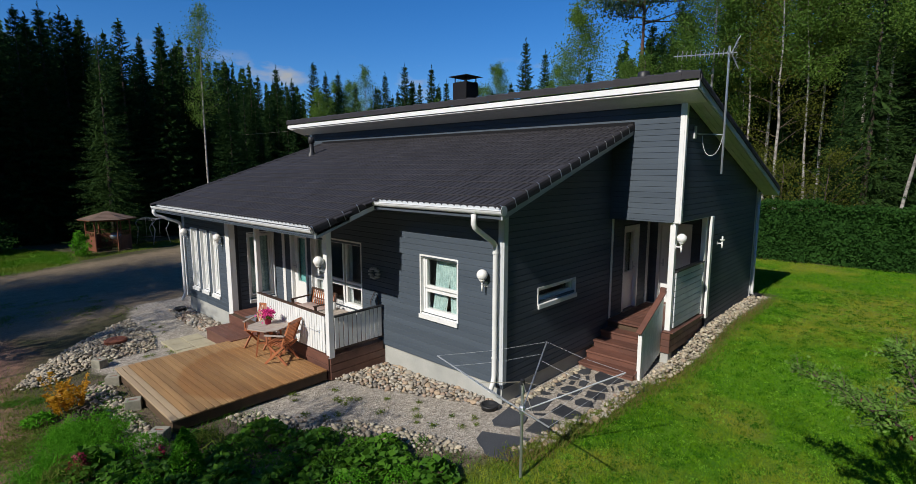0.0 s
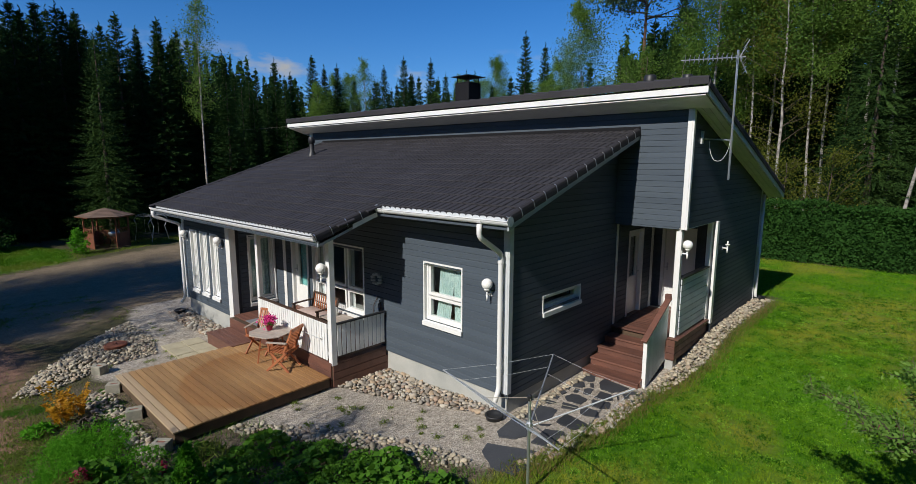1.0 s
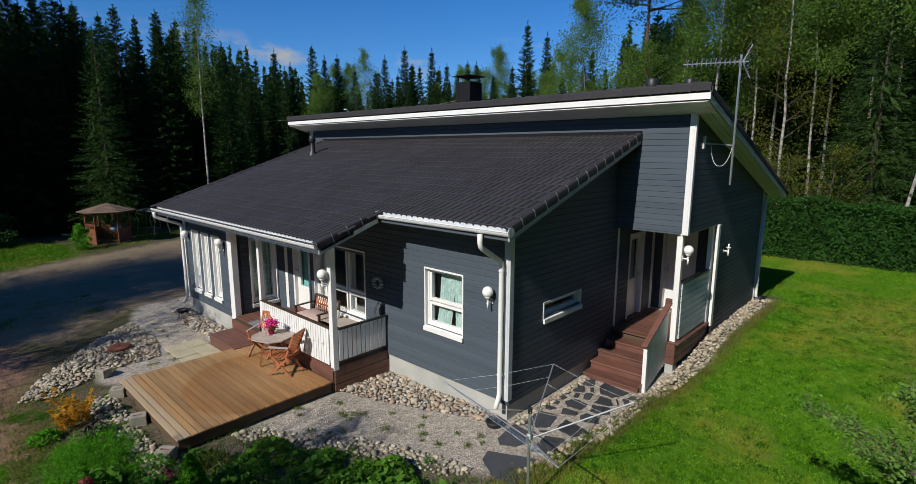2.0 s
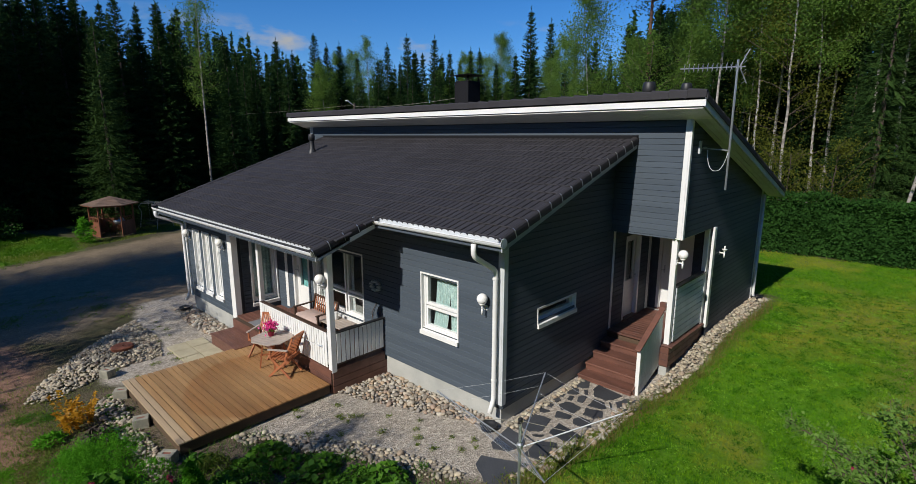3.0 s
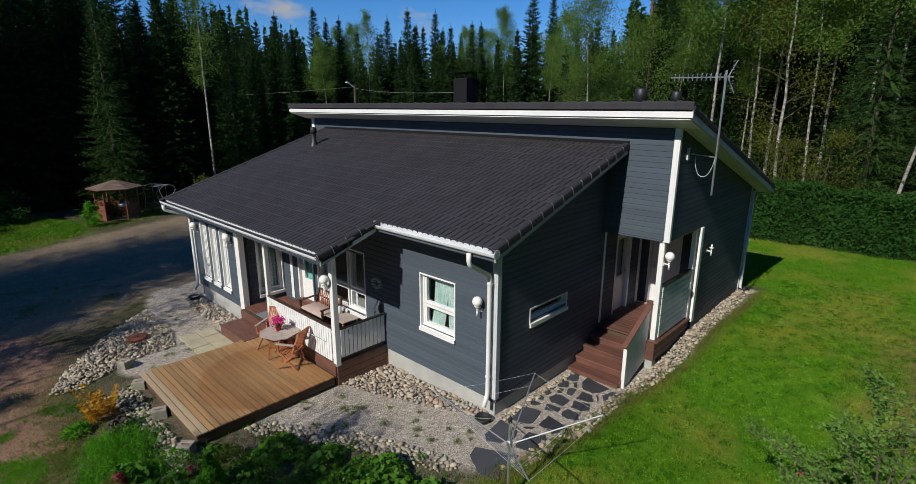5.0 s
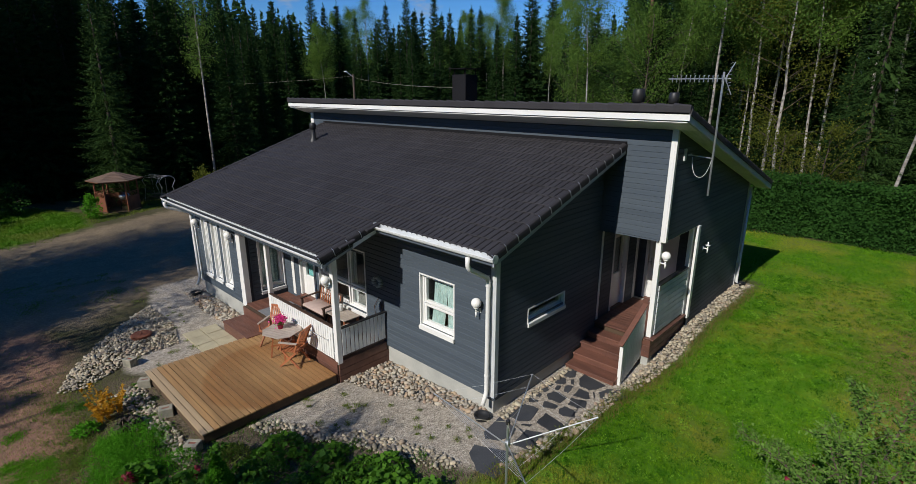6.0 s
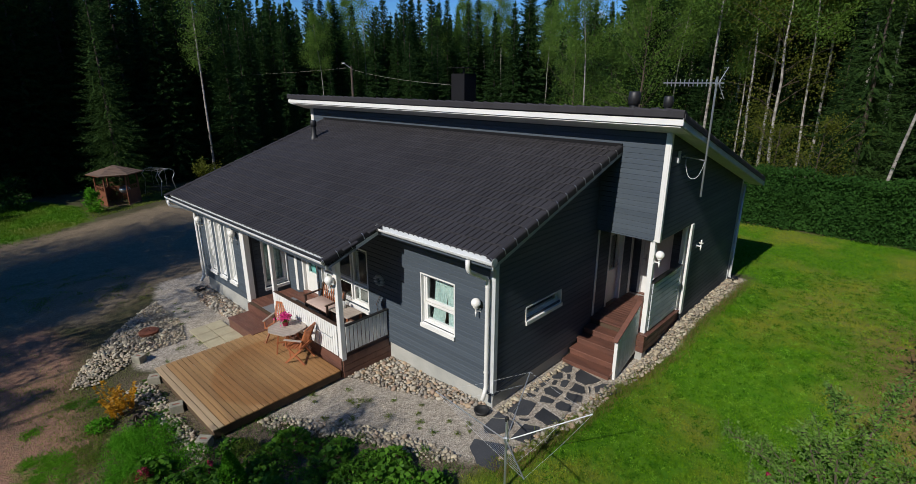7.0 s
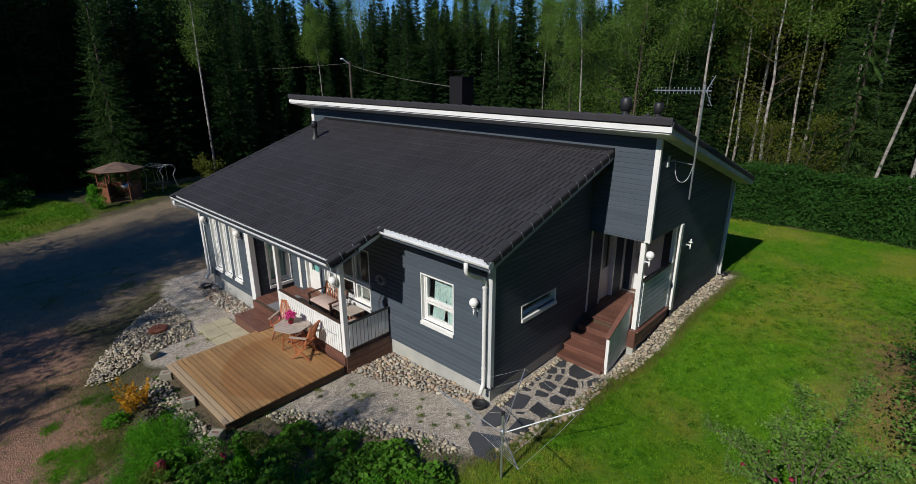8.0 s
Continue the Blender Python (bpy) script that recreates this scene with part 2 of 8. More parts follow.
BARK_PINE = paint("pine_bark", (0.150, 0.072, 0.044), (0.08, 0.046, 0.034), rough=0.9, big=1.2, fine=10, fine_amt=0.3, bump=0.6, dist=0.03)
BARK_BIRCH = paint("birch_bark", (0.43, 0.405, 0.36), (0.10, 0.09, 0.08), rough=0.8, big=2.4, fine=9, fine_amt=0.35, bump=0.4, stretch=(1, 1, 2.2), dist=0.02)
TWIG = paint("twig_bark", (0.11, 0.08, 0.06), (0.07, 0.055, 0.045), rough=0.9, fine=40, bump=0.3)
SPRUCE_LEAF = leaf_paint("spruce_needles", (0.007, 0.022, 0.007), (0.033, 0.074, 0.017), 0.15, 0.85, spec=0.08, patch=0.35)
SPRUCE_LIGHT = leaf_paint("young_spruce_needles", (0.011, 0.032, 0.008), (0.046, 0.092, 0.019), 0.15, 0.8, spec=0.1, patch=0.35)
PINE_LEAF = leaf_paint("pine_needles", (0.038, 0.078, 0.026), (0.095, 0.155, 0.056), 0.2, patch=0.5)
BIRCH_LEAF = leaf_paint("birch_leaves", (0.036, 0.087, 0.015), (0.160, 0.268, 0.044), 0.42, 0.7, spec=0.15, patch=0.35)
YELLOW_LEAF = leaf_paint("yellowing_leaves", (0.040, 0.062, 0.008), (0.130, 0.145, 0.018), 0.35, 0.7, spec=0.15, patch=0.7)
HEDGE_LEAF = leaf_paint("hedge_leaves", (0.012, 0.044, 0.008), (0.038, 0.105, 0.017), 0.25, 0.75, 0.8, 0.1)
APPLE_LEAF = leaf_paint("apple_leaves", (0.050, 0.128, 0.020), (0.200, 0.340, 0.070), 0.36, 0.7, 1.2, 0.12)
BED_LEAF = leaf_paint("bed_leaves", (0.020, 0.080, 0.007), (0.110, 0.260, 0.022), 0.35, 0.6, 1.5, 0.2)
SHRUB_LEAF = leaf_paint("bright_shrub_leaves", (0.036, 0.150, 0.007), (0.120, 0.350, 0.020), 0.35, 0.75, 1.5, 0.1)
ORANGE_LEAF = leaf_paint("orange_fern_leaves", (0.26, 0.115, 0.008), (0.58, 0.33, 0.020), 0.35, patch=3)
RED_LEAF = leaf_paint("red_flowers", (0.20, 0.015, 0.03), (0.42, 0.04, 0.10), 0.3, patch=3)
PINK = leaf_paint("pink_petals", (0.60, 0.03, 0.22), (0.85, 0.10, 0.38), 0.3, patch=6)
def lawn_paint(name, dark, light, lush, dry):
    """Lawn blades: colour by blade, by clump, by patch, and by broad dry areas."""
    m, n, l, b = material(name)
    geo = n.new("ShaderNodeNewGeometry")
    pos = geo.outputs["Position"]
    clump = ramp_node(n, l, noise_node(n, l, pos, 9.0, 3.0, 0.6), 0.38, 0.62)
    patch = ramp_node(n, l, noise_node(n, l, pos, 1.3, 4.0, 0.6), 0.32, 0.68)
    broad = ramp_node(n, l, noise_node(n, l, pos, 0.34, 4.0, 0.66), 0.46, 0.60)
    c = mix_node(n, l, math_node(n, l, "ADD", math_node(n, l, "MULTIPLY", geo.outputs["Random Per Island"], 0.5), math_node(n, l, "MULTIPLY", clump, 0.5)), dark, light)
    c = mix_node(n, l, math_node(n, l, "MULTIPLY", patch, 0.45), c, lush)
    c = mix_node(n, l, math_node(n, l, "MULTIPLY", broad, 0.75), c, dry)
    l.new(c, b.inputs["Base Color"])
    b.inputs["Roughness"].default_value = 0.8
    b.inputs["Specular IOR Level"].default_value = 0.08
    tr = n.new("ShaderNodeBsdfTranslucent")
    l.new(c, tr.inputs["Color"])
    mx = n.new("ShaderNodeMixShader")
    mx.inputs[0].default_value = 0.3
    l.new(b.outputs[0], mx.inputs[1])
    l.new(tr.outputs[0], mx.inputs[2])
    l.new(mx.outputs[0], n["Material Output"].inputs["Surface"])
    return m


FAR_LAWN = lawn_paint("far_lawn_blades", (0.020, 0.075, 0.003), (0.110, 0.230, 0.012), (0.040, 0.160, 0.004), (0.130, 0.180, 0.020))
LAWN = lawn_paint("lawn_blades", (0.018, 0.080, 0.002), (0.195, 0.390, 0.012), (0.040, 0.205, 0.003), (0.300, 0.310, 0.034))
CLOVER = leaf_paint("clover_leaves", (0.045, 0.170, 0.005), (0.160, 0.360, 0.024), 0.3, 0.7, 2.0, 0.1)
LAWN_DARK = leaf_paint("dark_lawn_weeds", (0.010, 0.060, 0.002), (0.045, 0.165, 0.006), 0.25, 0.8, 2.0, 0.08)
LAWN_PALE = leaf_paint("pale_lawn_weeds", (0.110, 0.290, 0.014), (0.260, 0.480, 0.050), 0.3, 0.7, 2.0, 0.1)
DRY_GRASS = leaf_paint("dry_grass_blades", (0.110, 0.075, 0.028), (0.300, 0.210, 0.085), 0.3, 0.8, 1.5, 0.1)
ROUGH_GRASS = leaf_paint("rough_grass_blades", (0.050, 0.110, 0.014), (0.21, 0.25, 0.050), 0.35, 0.8, 0.9, 0.1)


# ---- mesh helpers ----
def mesh_of(name, verts, faces, mats, smooth=False):
    me = bpy.data.meshes.new(name)
    me.from_pydata([tuple(v) for v in verts], [], [tuple(f) for f in faces])
    for m in mats if isinstance(mats, (list, tuple)) else [mats]:
        me.materials.append(m)
    if smooth:
        me.polygons.foreach_set("use_smooth", [True] * len(me.polygons))
    me.update()
    return me


def fast_mesh(name, verts, quads, mat, smooth=False):
    """A large mesh of quads from arrays."""
    me = bpy.data.meshes.new(name)
    nv, nf = len(verts), len(quads)
    k = quads.shape[1]
    me.vertices.add(nv)
    me.vertices.foreach_set("co", np.ascontiguousarray(verts, dtype=np.float32).ravel())
    me.loops.add(nf * k)
    me.loops.foreach_set("vertex_index", np.ascontiguousarray(quads, dtype=np.int32).ravel())
    me.polygons.add(nf)
    me.polygons.foreach_set("loop_start", np.arange(0, nf * k, k, dtype=np.int32))
    me.polygons.foreach_set("use_smooth", np.full(nf, bool(smooth)))
    me.materials.append(mat)
    me.update(calc_edges=True)
    me.validate()
    return me


def thing(name, label, category, at=None, group="", kind=""):
    ob = new(name)
    ob.empty_display_size = 0.1
    if at is not None:
        ob.matrix_basis = at
    return tagged(ob, label, category, group, kind)


def child(name, data, parent, label="", m=None):
    ob = new(name, data)
    ob.parent = parent
    if m is not None:
        ob.matrix_basis = m
    return tagged(ob, label)


def part(name, bm, mat, parent, label="", bevel=0.0, smooth=False):
    if bevel:
        bmesh.ops.bevel(bm, geom=[e for e in bm.edges], offset=bevel, segments=1, affect="EDGES", clamp_overlap=True)
    bmesh.ops.recalc_face_normals(bm, faces=bm.faces)
    me = bpy.data.meshes.new(name)
    bm.to_mesh(me)
    bm.free()
    me.materials.append(mat)
    if smooth:
        me.polygons.foreach_set("use_smooth", [True] * len(me.polygons))
    return child(name, me, parent, label)


def box(bm, x0, y0, z0, x1, y1, z1):
    v = [bm.verts.new(c) for c in ((x0, y0, z0), (x1, y0, z0), (x1, y1, z0), (x0, y1, z0), (x0, y0, z1), (x1, y0, z1), (x1, y1, z1), (x0, y1, z1))]
    for f in ((3, 2, 1, 0), (4, 5, 6, 7), (0, 1, 5, 4), (1, 2, 6, 5), (2, 3, 7, 6), (3, 0, 4, 7)):
        bm.faces.new([v[i] for i in f])
    return v


def boxes(*dims):
    bm = bmesh.new()
    for d in dims:
        box(bm, *d)
    return bm


def beam(bm, a, b, w, h, up=(0, 0, 1)):
    """A bar of width w and height h from a to b."""
    a, b = Vector(a), Vector(b)
    d = (b - a).normalized()
    side = d.cross(Vector(up))
    side = side.normalized() if side.length > 1e-4 else Vector((1, 0, 0))
    top = side.cross(d).normalized()
    v = []
    for p in (a, b):
        for i, j in ((-1, -1), (1, -1), (1, 1), (-1, 1)):
            v.append(bm.verts.new(p + side * (i * w / 2) + top * (j * h / 2)))
    for f in ((0, 1, 2, 3), (7, 6, 5, 4), (0, 4, 5, 1), (1, 5, 6, 2), (2, 6, 7, 3), (3, 7, 4, 0)):
        bm.faces.new([v[i] for i in f])


def bars(*items):
    bm = bmesh.new()
    for it in items:
        beam(bm, *it)
    return bm


def tube(bm, pts, r, sides=10, caps=True):
    """A round pipe along points; r is one radius or one for each point."""
    pts = [Vector(p) for p in pts]
    rs = r if isinstance(r, (list, tuple)) else [r] * len(pts)
    rings = []
    ref = Vector((0.31, 0.52, 0.79)).normalized()
    for i, p in enumerate(pts):
        d = (pts[min(i + 1, len(pts) - 1)] - pts[max(i - 1, 0)]).normalized()
        u = d.cross(ref)
        u = u.normalized() if u.length > 0.05 else d.cross(Vector((1, 0, 0))).normalized()
        w = d.cross(u)
        rings.append([bm.verts.new(p + (u * math.cos(t) + w * math.sin(t)) * rs[i]) for t in (2 * math.pi * k / sides for k in range(sides))])
    for a, b in zip(rings, rings[1:]):
        for k in range(sides):
            bm.faces.new((a[k], a[(k + 1) % sides], b[(k + 1) % sides], b[k]))
    if caps:
        bm.faces.new(rings[0][::-1])
        bm.faces.new(rings[-1])
    return bm


def lathe(bm, profile, centre=(0, 0, 0), sides=16):
    """A turned form: (radius, height) pairs from bottom to top."""
    c = Vector(centre)
    rings = []
    for r, z in profile:
        if r < 1e-5:
            rings.append([bm.verts.new(c + Vector((0, 0, z)))])
        else:
            rings.append([bm.verts.new(c + Vector((r * math.cos(2 * math.pi * k / sides), r * math.sin(2 * math.pi * k / sides), z))) for k in range(sides)])
    for a, b in zip(rings, rings[1:]):
        for k in range(sides):
            j = (k + 1) % sides
            if len(a) == 1 and len(b) > 1:
                bm.faces.new((a[0], b[j], b[k]))
            elif len(b) == 1 and len(a) > 1:
                bm.faces.new((a[k], a[j], b[0]))
            elif len(a) > 1:
                bm.faces.new((a[k], a[j], b[j], b[k]))
    return bm


def smoothstep(a, b, x):
    t = np.clip((x - a) / (b - a), 0, 1)
    return t * t * (3 - 2 * t)


def ground_z(x, y):
    """Height of the ground, for numbers or arrays."""
    x, y = np.asarray(x, float), np.asarray(y, float)
    z = 0.46 * smoothstep(2.8, 6.6, y) * smoothstep(-16, -8, x) + 0.10 * smoothstep(-3.0, 0.2, x) * smoothstep(-7.0, -1.0, y)
    z = z - 0.30 * smoothstep(-13, -27, x)
    z = z + 0.03 * np.sin(x * 0.7 + 1.3) * np.sin(y * 0.6) * smoothstep(2.0, 5.0, np.abs(x - 0.0))
    far = smoothstep(32, 90, np.hypot(x + 6, y - 4))
    return z + far * (0.9 * np.sin(x * 0.035) * np.sin(y * 0.041 + 1))


def gz(x, y):
    return float(ground_z(x, y))


def inside(poly, x, y):
    """Which points lie in a polygon, and how far they are from its edge (positive inside)."""
    x, y = np.asarray(x, float), np.asarray(y, float)
    inn = np.zeros(x.shape, bool)
    dist = np.full(x.shape, 1e9)
    for (ax, ay), (bx, by) in zip(poly, poly[1:] + poly[:1]):
        cross = ((ay > y) != (by > y)) & (x < (bx - ax) * (y - ay) / ((by - ay) if by != ay else 1e-9) + ax)
        inn ^= cross
        t = np.clip(((x - ax) * (bx - ax) + (y - ay) * (by - ay)) / ((bx - ax) ** 2 + (by - ay) ** 2), 0, 1)
        dist = np.minimum(dist, np.hypot(x - ax - t * (bx - ax), y - ay - t * (by - ay)))
    return np.where(inn, dist, -dist)


def leaf_cloud(rng, centres, size, aspect=0.55, flat=0.0, along=None):
    """Rhombic leaves round centres; returns vertices and quads. flat: how far they lie level; along: directions of the long axis."""
    n = len(centres)
    a = rng.normal(size=(n, 3)) if along is None else along + rng.normal(size=(n, 3)) * 0.35
    a[:, 2] *= 1 - flat
    a /= np.linalg.norm(a, axis=1, keepdims=True) + 1e-9
    b = rng.normal(size=(n, 3))
    b[:, 2] *= 1 - flat
    b -= a * np.sum(a * b, axis=1, keepdims=True)
    b /= np.linalg.norm(b, axis=1, keepdims=True) + 1e-9
    s = np.asarray(size).reshape(-1, 1) * rng.uniform(0.7, 1.3, (n, 1))
    v = np.stack([centres - a * s, centres + b * s * aspect, centres + a * s, centres - b * s * aspect], axis=1).reshape(-1, 3)
    return v, np.arange(4 * n).reshape(-1, 4)

# ---- ground ----
GRAVEL = [(-13.2, 0.5), (-13.0, -2.4), (-11.6, -2.9), (-9.0, -4.3), (-7.4, -4.7), (-6.9, -4.2), (-6.4, -3.5), (-3.7, -3.5), (-3.4, -3.3), (-2.9, -3.1), (-1.5, -2.45), (0.1, -1.75), (0.85, -1.4),
          (1.25, -0.1), (1.42, 1.6), (1.5, 2.8), (1.95, 4.6), (2.05, 10.4), (1.0, 10.4), (0.0, 4.5)]
DRIVE = [(-12.0, -7.0), (-11.2, -4.6), (-12.6, -3.0), (-13.0, -1.0), (-13.3, 10), (-13.5, 26), (-14, 60), (-24, 60), (-30.5, 22), (-29.0, 10), (-27.4, 3.7), (-25.6, -0.4), (-23.6, -4.8), (-23.5, -9), (-25, -25), (-12, -25)]
LAWN_MAIN = [(0.75, -2.4), (1.05, -1.0), (1.42, 0.6), (1.6, 2.6), (2.0, 4.6), (2.15, 10.7), (-3.0, 11.0), (-3.0, 17.8), (17, 17.8), (17, -12), (-1.5, -12), (-0.5, -5.0)]
LAWN_FAR = [(-24.2, -9), (-24.0, -4.8), (-25.9, -1.5), (-29.6, -1.2), (-33.0, -2.6), (-35, -9)]
DIRT = [(-7.7, -5.9), (-6.3, -6.0), (-5.0, -5.9), (-4.0, -6.3), (-3.4, -7.0), (-3.2, -14), (-12.2, -14), (-12.2, -5.8), (-9.5, -5.4)]
BARE = [(5.9, 4.4), (5.5, 5.6), (5.4, 7.4), (5.5, 8.6), (6.2, 10.2), (8.5, 11), (11, 9), (11, 3), (7.0, 3.2)]
BED = [(-7.2, -4.9), (-6.9, -4.3), (-6.4, -3.6), (-3.6, -3.6), (-2.9, -3.3), (-1.5, -2.5), (0.1, -1.85), (0.8, -1.5), (0.6, -3.0), (-0.2, -5.0), (-1.2, -8), (-2.8, -8), (-3.4, -6.4), (-4.3, -5.8), (-6.2, -5.4)]


def build_ground():
    xs = np.concatenate([[-320, -240, -180, -140, -110, -90, -75, -62, -54, -47, -42, -38], np.arange(-35, 14.01, 0.25), [16, 18, 21, 25, 30, 37, 46, 60, 80, 110, 150, 200, 280]])
    ys = np.concatenate([[-300, -220, -150, -100, -70, -50, -38, -30, -24, -20, -17, -14.5], np.arange(-13, 20.01, 0.25), [22, 24, 27, 31, 36, 43, 52, 65, 85, 115, 160, 220, 320]])
    gx, gy = np.meshgrid(xs, ys)
    verts = np.stack([gx, gy, ground_z(gx, gy)], axis=-1).reshape(-1, 3)
    w, h = len(xs), len(ys)
    i, j = np.meshgrid(np.arange(w - 1), np.arange(h - 1))
    q = (j * w + i).ravel()
    me = fast_mesh("ground", verts, np.stack([q, q + 1, q + 1 + w, q + w], axis=1), None, True)
    for key, poly in (("gravel", GRAVEL), ("drive", DRIVE), ("lawn", LAWN_MAIN), ("lawn_far", LAWN_FAR), ("dirt", DIRT), ("bed", BED), ("bare", BARE)):
        at = me.attributes.new(key, "FLOAT", "POINT")
        at.data.foreach_set("value", np.clip(inside(poly, gx, gy), -9, 9).ravel().astype(np.float32))
    m, n, l, b = material("ground_surface")
    geo = n.new("ShaderNodeNewGeometry")
    pos = geo.outputs["Position"]
    rough_edge = math_node(n, l, "MULTIPLY", math_node(n, l, "SUBTRACT", noise_node(n, l, pos, 1.6, 6.0, 0.65), 0.5), 1.3)

    def zone(key, soft=0.08, wobble=1.0):
        a = n.new("ShaderNodeAttribute")
        a.attribute_name = key
        s = math_node(n, l, "ADD", a.outputs["Fac"], math_node(n, l, "MULTIPLY", rough_edge, wobble))
        return ramp_node(n, l, s, -soft, soft)

    big = ramp_node(n, l, noise_node(n, l, pos, 0.45, 4.0), 0.35, 0.65)
    mid = ramp_node(n, l, noise_node(n, l, pos, 2.2, 5.0), 0.3, 0.7)
    fine = noise_node(n, l, pos, 38.0, 4.0, 0.7)
    vor = n.new("ShaderNodeTexVoronoi")
    vor.inputs["Scale"].default_value = 30.0
    l.new(pos, vor.inputs["Vector"])
    pebble = vor.outputs["Color"]
    grey = n.new("ShaderNodeRGBToBW")
    l.new(pebble, grey.inputs[0])
    # forest floor: needles, moss, weeds
    c = mix_node(n, l, mid, (0.060, 0.046, 0.028), (0.050, 0.062, 0.022))
    c = mix_node(n, l, big, c, (0.085, 0.075, 0.040))
    # rough weedy ground near the yard
    drive_c = mix_node(n, l, mid, (0.160, 0.112, 0.060), (0.228, 0.166, 0.092))
    drive_c = mix_node(n, l, math_node(n, l, "MULTIPLY", fine, 0.55), drive_c, (0.25, 0.225, 0.185))
    c = mix_node(n, l, zone("drive", 0.35, 1.2), c, drive_c)
    dirt_c = mix_node(n, l, mid, (0.300, 0.160, 0.105), (0.215, 0.128, 0.082))
    dirt_c = mix_node(n, l, math_node(n, l, "MULTIPLY", grey.outputs[0], 0.18), dirt_c, (0.31, 0.225, 0.17))
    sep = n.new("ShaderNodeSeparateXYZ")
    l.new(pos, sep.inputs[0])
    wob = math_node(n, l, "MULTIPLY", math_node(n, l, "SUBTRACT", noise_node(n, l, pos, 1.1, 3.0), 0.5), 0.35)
    # thin shadow lines and ruts, both put into the dirt as dark stripes
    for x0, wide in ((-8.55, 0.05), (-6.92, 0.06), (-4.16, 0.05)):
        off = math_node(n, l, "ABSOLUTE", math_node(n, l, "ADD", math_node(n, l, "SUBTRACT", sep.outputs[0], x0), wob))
        shade_rut = math_node(n, l, "MULTIPLY", ramp_node(n, l, off, wide + 0.05, wide * 0.5), 0.8)
        dirt_c = mix_node(n, l, shade_rut, dirt_c, (0.060, 0.046, 0.036))
    clods = ramp_node(n, l, noise_node(n, l, pos, 6.0, 6.0, 0.7), 0.50, 0.66)
    dirt_c = mix_node(n, l, math_node(n, l, "MULTIPLY", clods, 0.55), dirt_c, (0.120, 0.095, 0.065))
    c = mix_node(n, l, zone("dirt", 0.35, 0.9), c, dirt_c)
    lawn_c = mix_node(n, l, mid, (0.050, 0.150, 0.005), (0.095, 0.205, 0.010))
    dry = ramp_node(n, l, noise_node(n, l, pos, 0.33, 4.0, 0.6), 0.48, 0.68)
    lawn_c = mix_node(n, l, dry, lawn_c, (0.165, 0.175, 0.036))
    c = mix_node(n, l, zone("lawn_far", 0.3), c, lawn_c)
    c = mix_node(n, l, zone("lawn", 0.2, 0.6), c, lawn_c)
    c = mix_node(n, l, math_node(n, l, "MULTIPLY", zone("bare", 0.9, 2.0), 0.88), c, (0.190, 0.105, 0.055))
    c = mix_node(n, l, zone("bed", 0.2), c, mix_node(n, l, grey.outputs[0], (0.060, 0.048, 0.030), (0.190, 0.150, 0.105)))
    gravel_c = mix_node(n, l, grey.outputs[0], (0.20, 0.170, 0.138), (0.56, 0.505, 0.425))
    gravel_c = mix_node(n, l, math_node(n, l, "MULTIPLY", mid, 0.30), gravel_c, (0.34, 0.30, 0.24))
    soil = ramp_node(n, l, noise_node(n, l, pos, 1.7, 6.0, 0.7), 0.56, 0.70)
    gravel_c = mix_node(n, l, math_node(n, l, "MULTIPLY", soil, 0.5), gravel_c, (0.165, 0.140, 0.100))
    c = mix_node(n, l, zone("gravel", 0.10, 0.35), c, gravel_c)
    speck = n.new("ShaderNodeHueSaturation")
    l.new(c, speck.inputs["Color"])
    l.new(math_node(n, l, "ADD", math_node(n, l, "MULTIPLY", noise_node(n, l, pos, 11.0, 6.0, 0.75), 1.5), 0.28), speck.inputs["Value"])
    l.new(speck.outputs[0], b.inputs["Base Color"])
    b.inputs["Roughness"].default_value = 0.95
    b.inputs["Specular IOR Level"].default_value = 0.2
    bp = n.new("ShaderNodeBump")
    bp.inputs["Strength"].default_value, bp.inputs["Distance"].default_value = 0.7, 0.03
    l.new(math_node(n, l, "ADD", fine, math_node(n, l, "MULTIPLY", vor.outputs["Distance"], 0.8)), bp.inputs["Height"])
    l.new(bp.outputs[0], b.inputs["Normal"])
    me.materials.clear()
    me.materials.append(m)
    return tagged(new("ground", me), "lawn, pale gravel, dirt and shaded forest floor", "ground", kind="structure")


build_ground()

# ---- the house: walls ----
house = thing("house", "dark blue-grey boarded house with split tiled roofs and white trim", "house")
PITCH = 0.119
LOW = lambda y: 3.755 + 0.338 * (y + 0.72)      # top of the lower roof's tiles
HIGH = lambda y: 6.10 - 0.304 * (y - 3.30)     # top of the upper roof


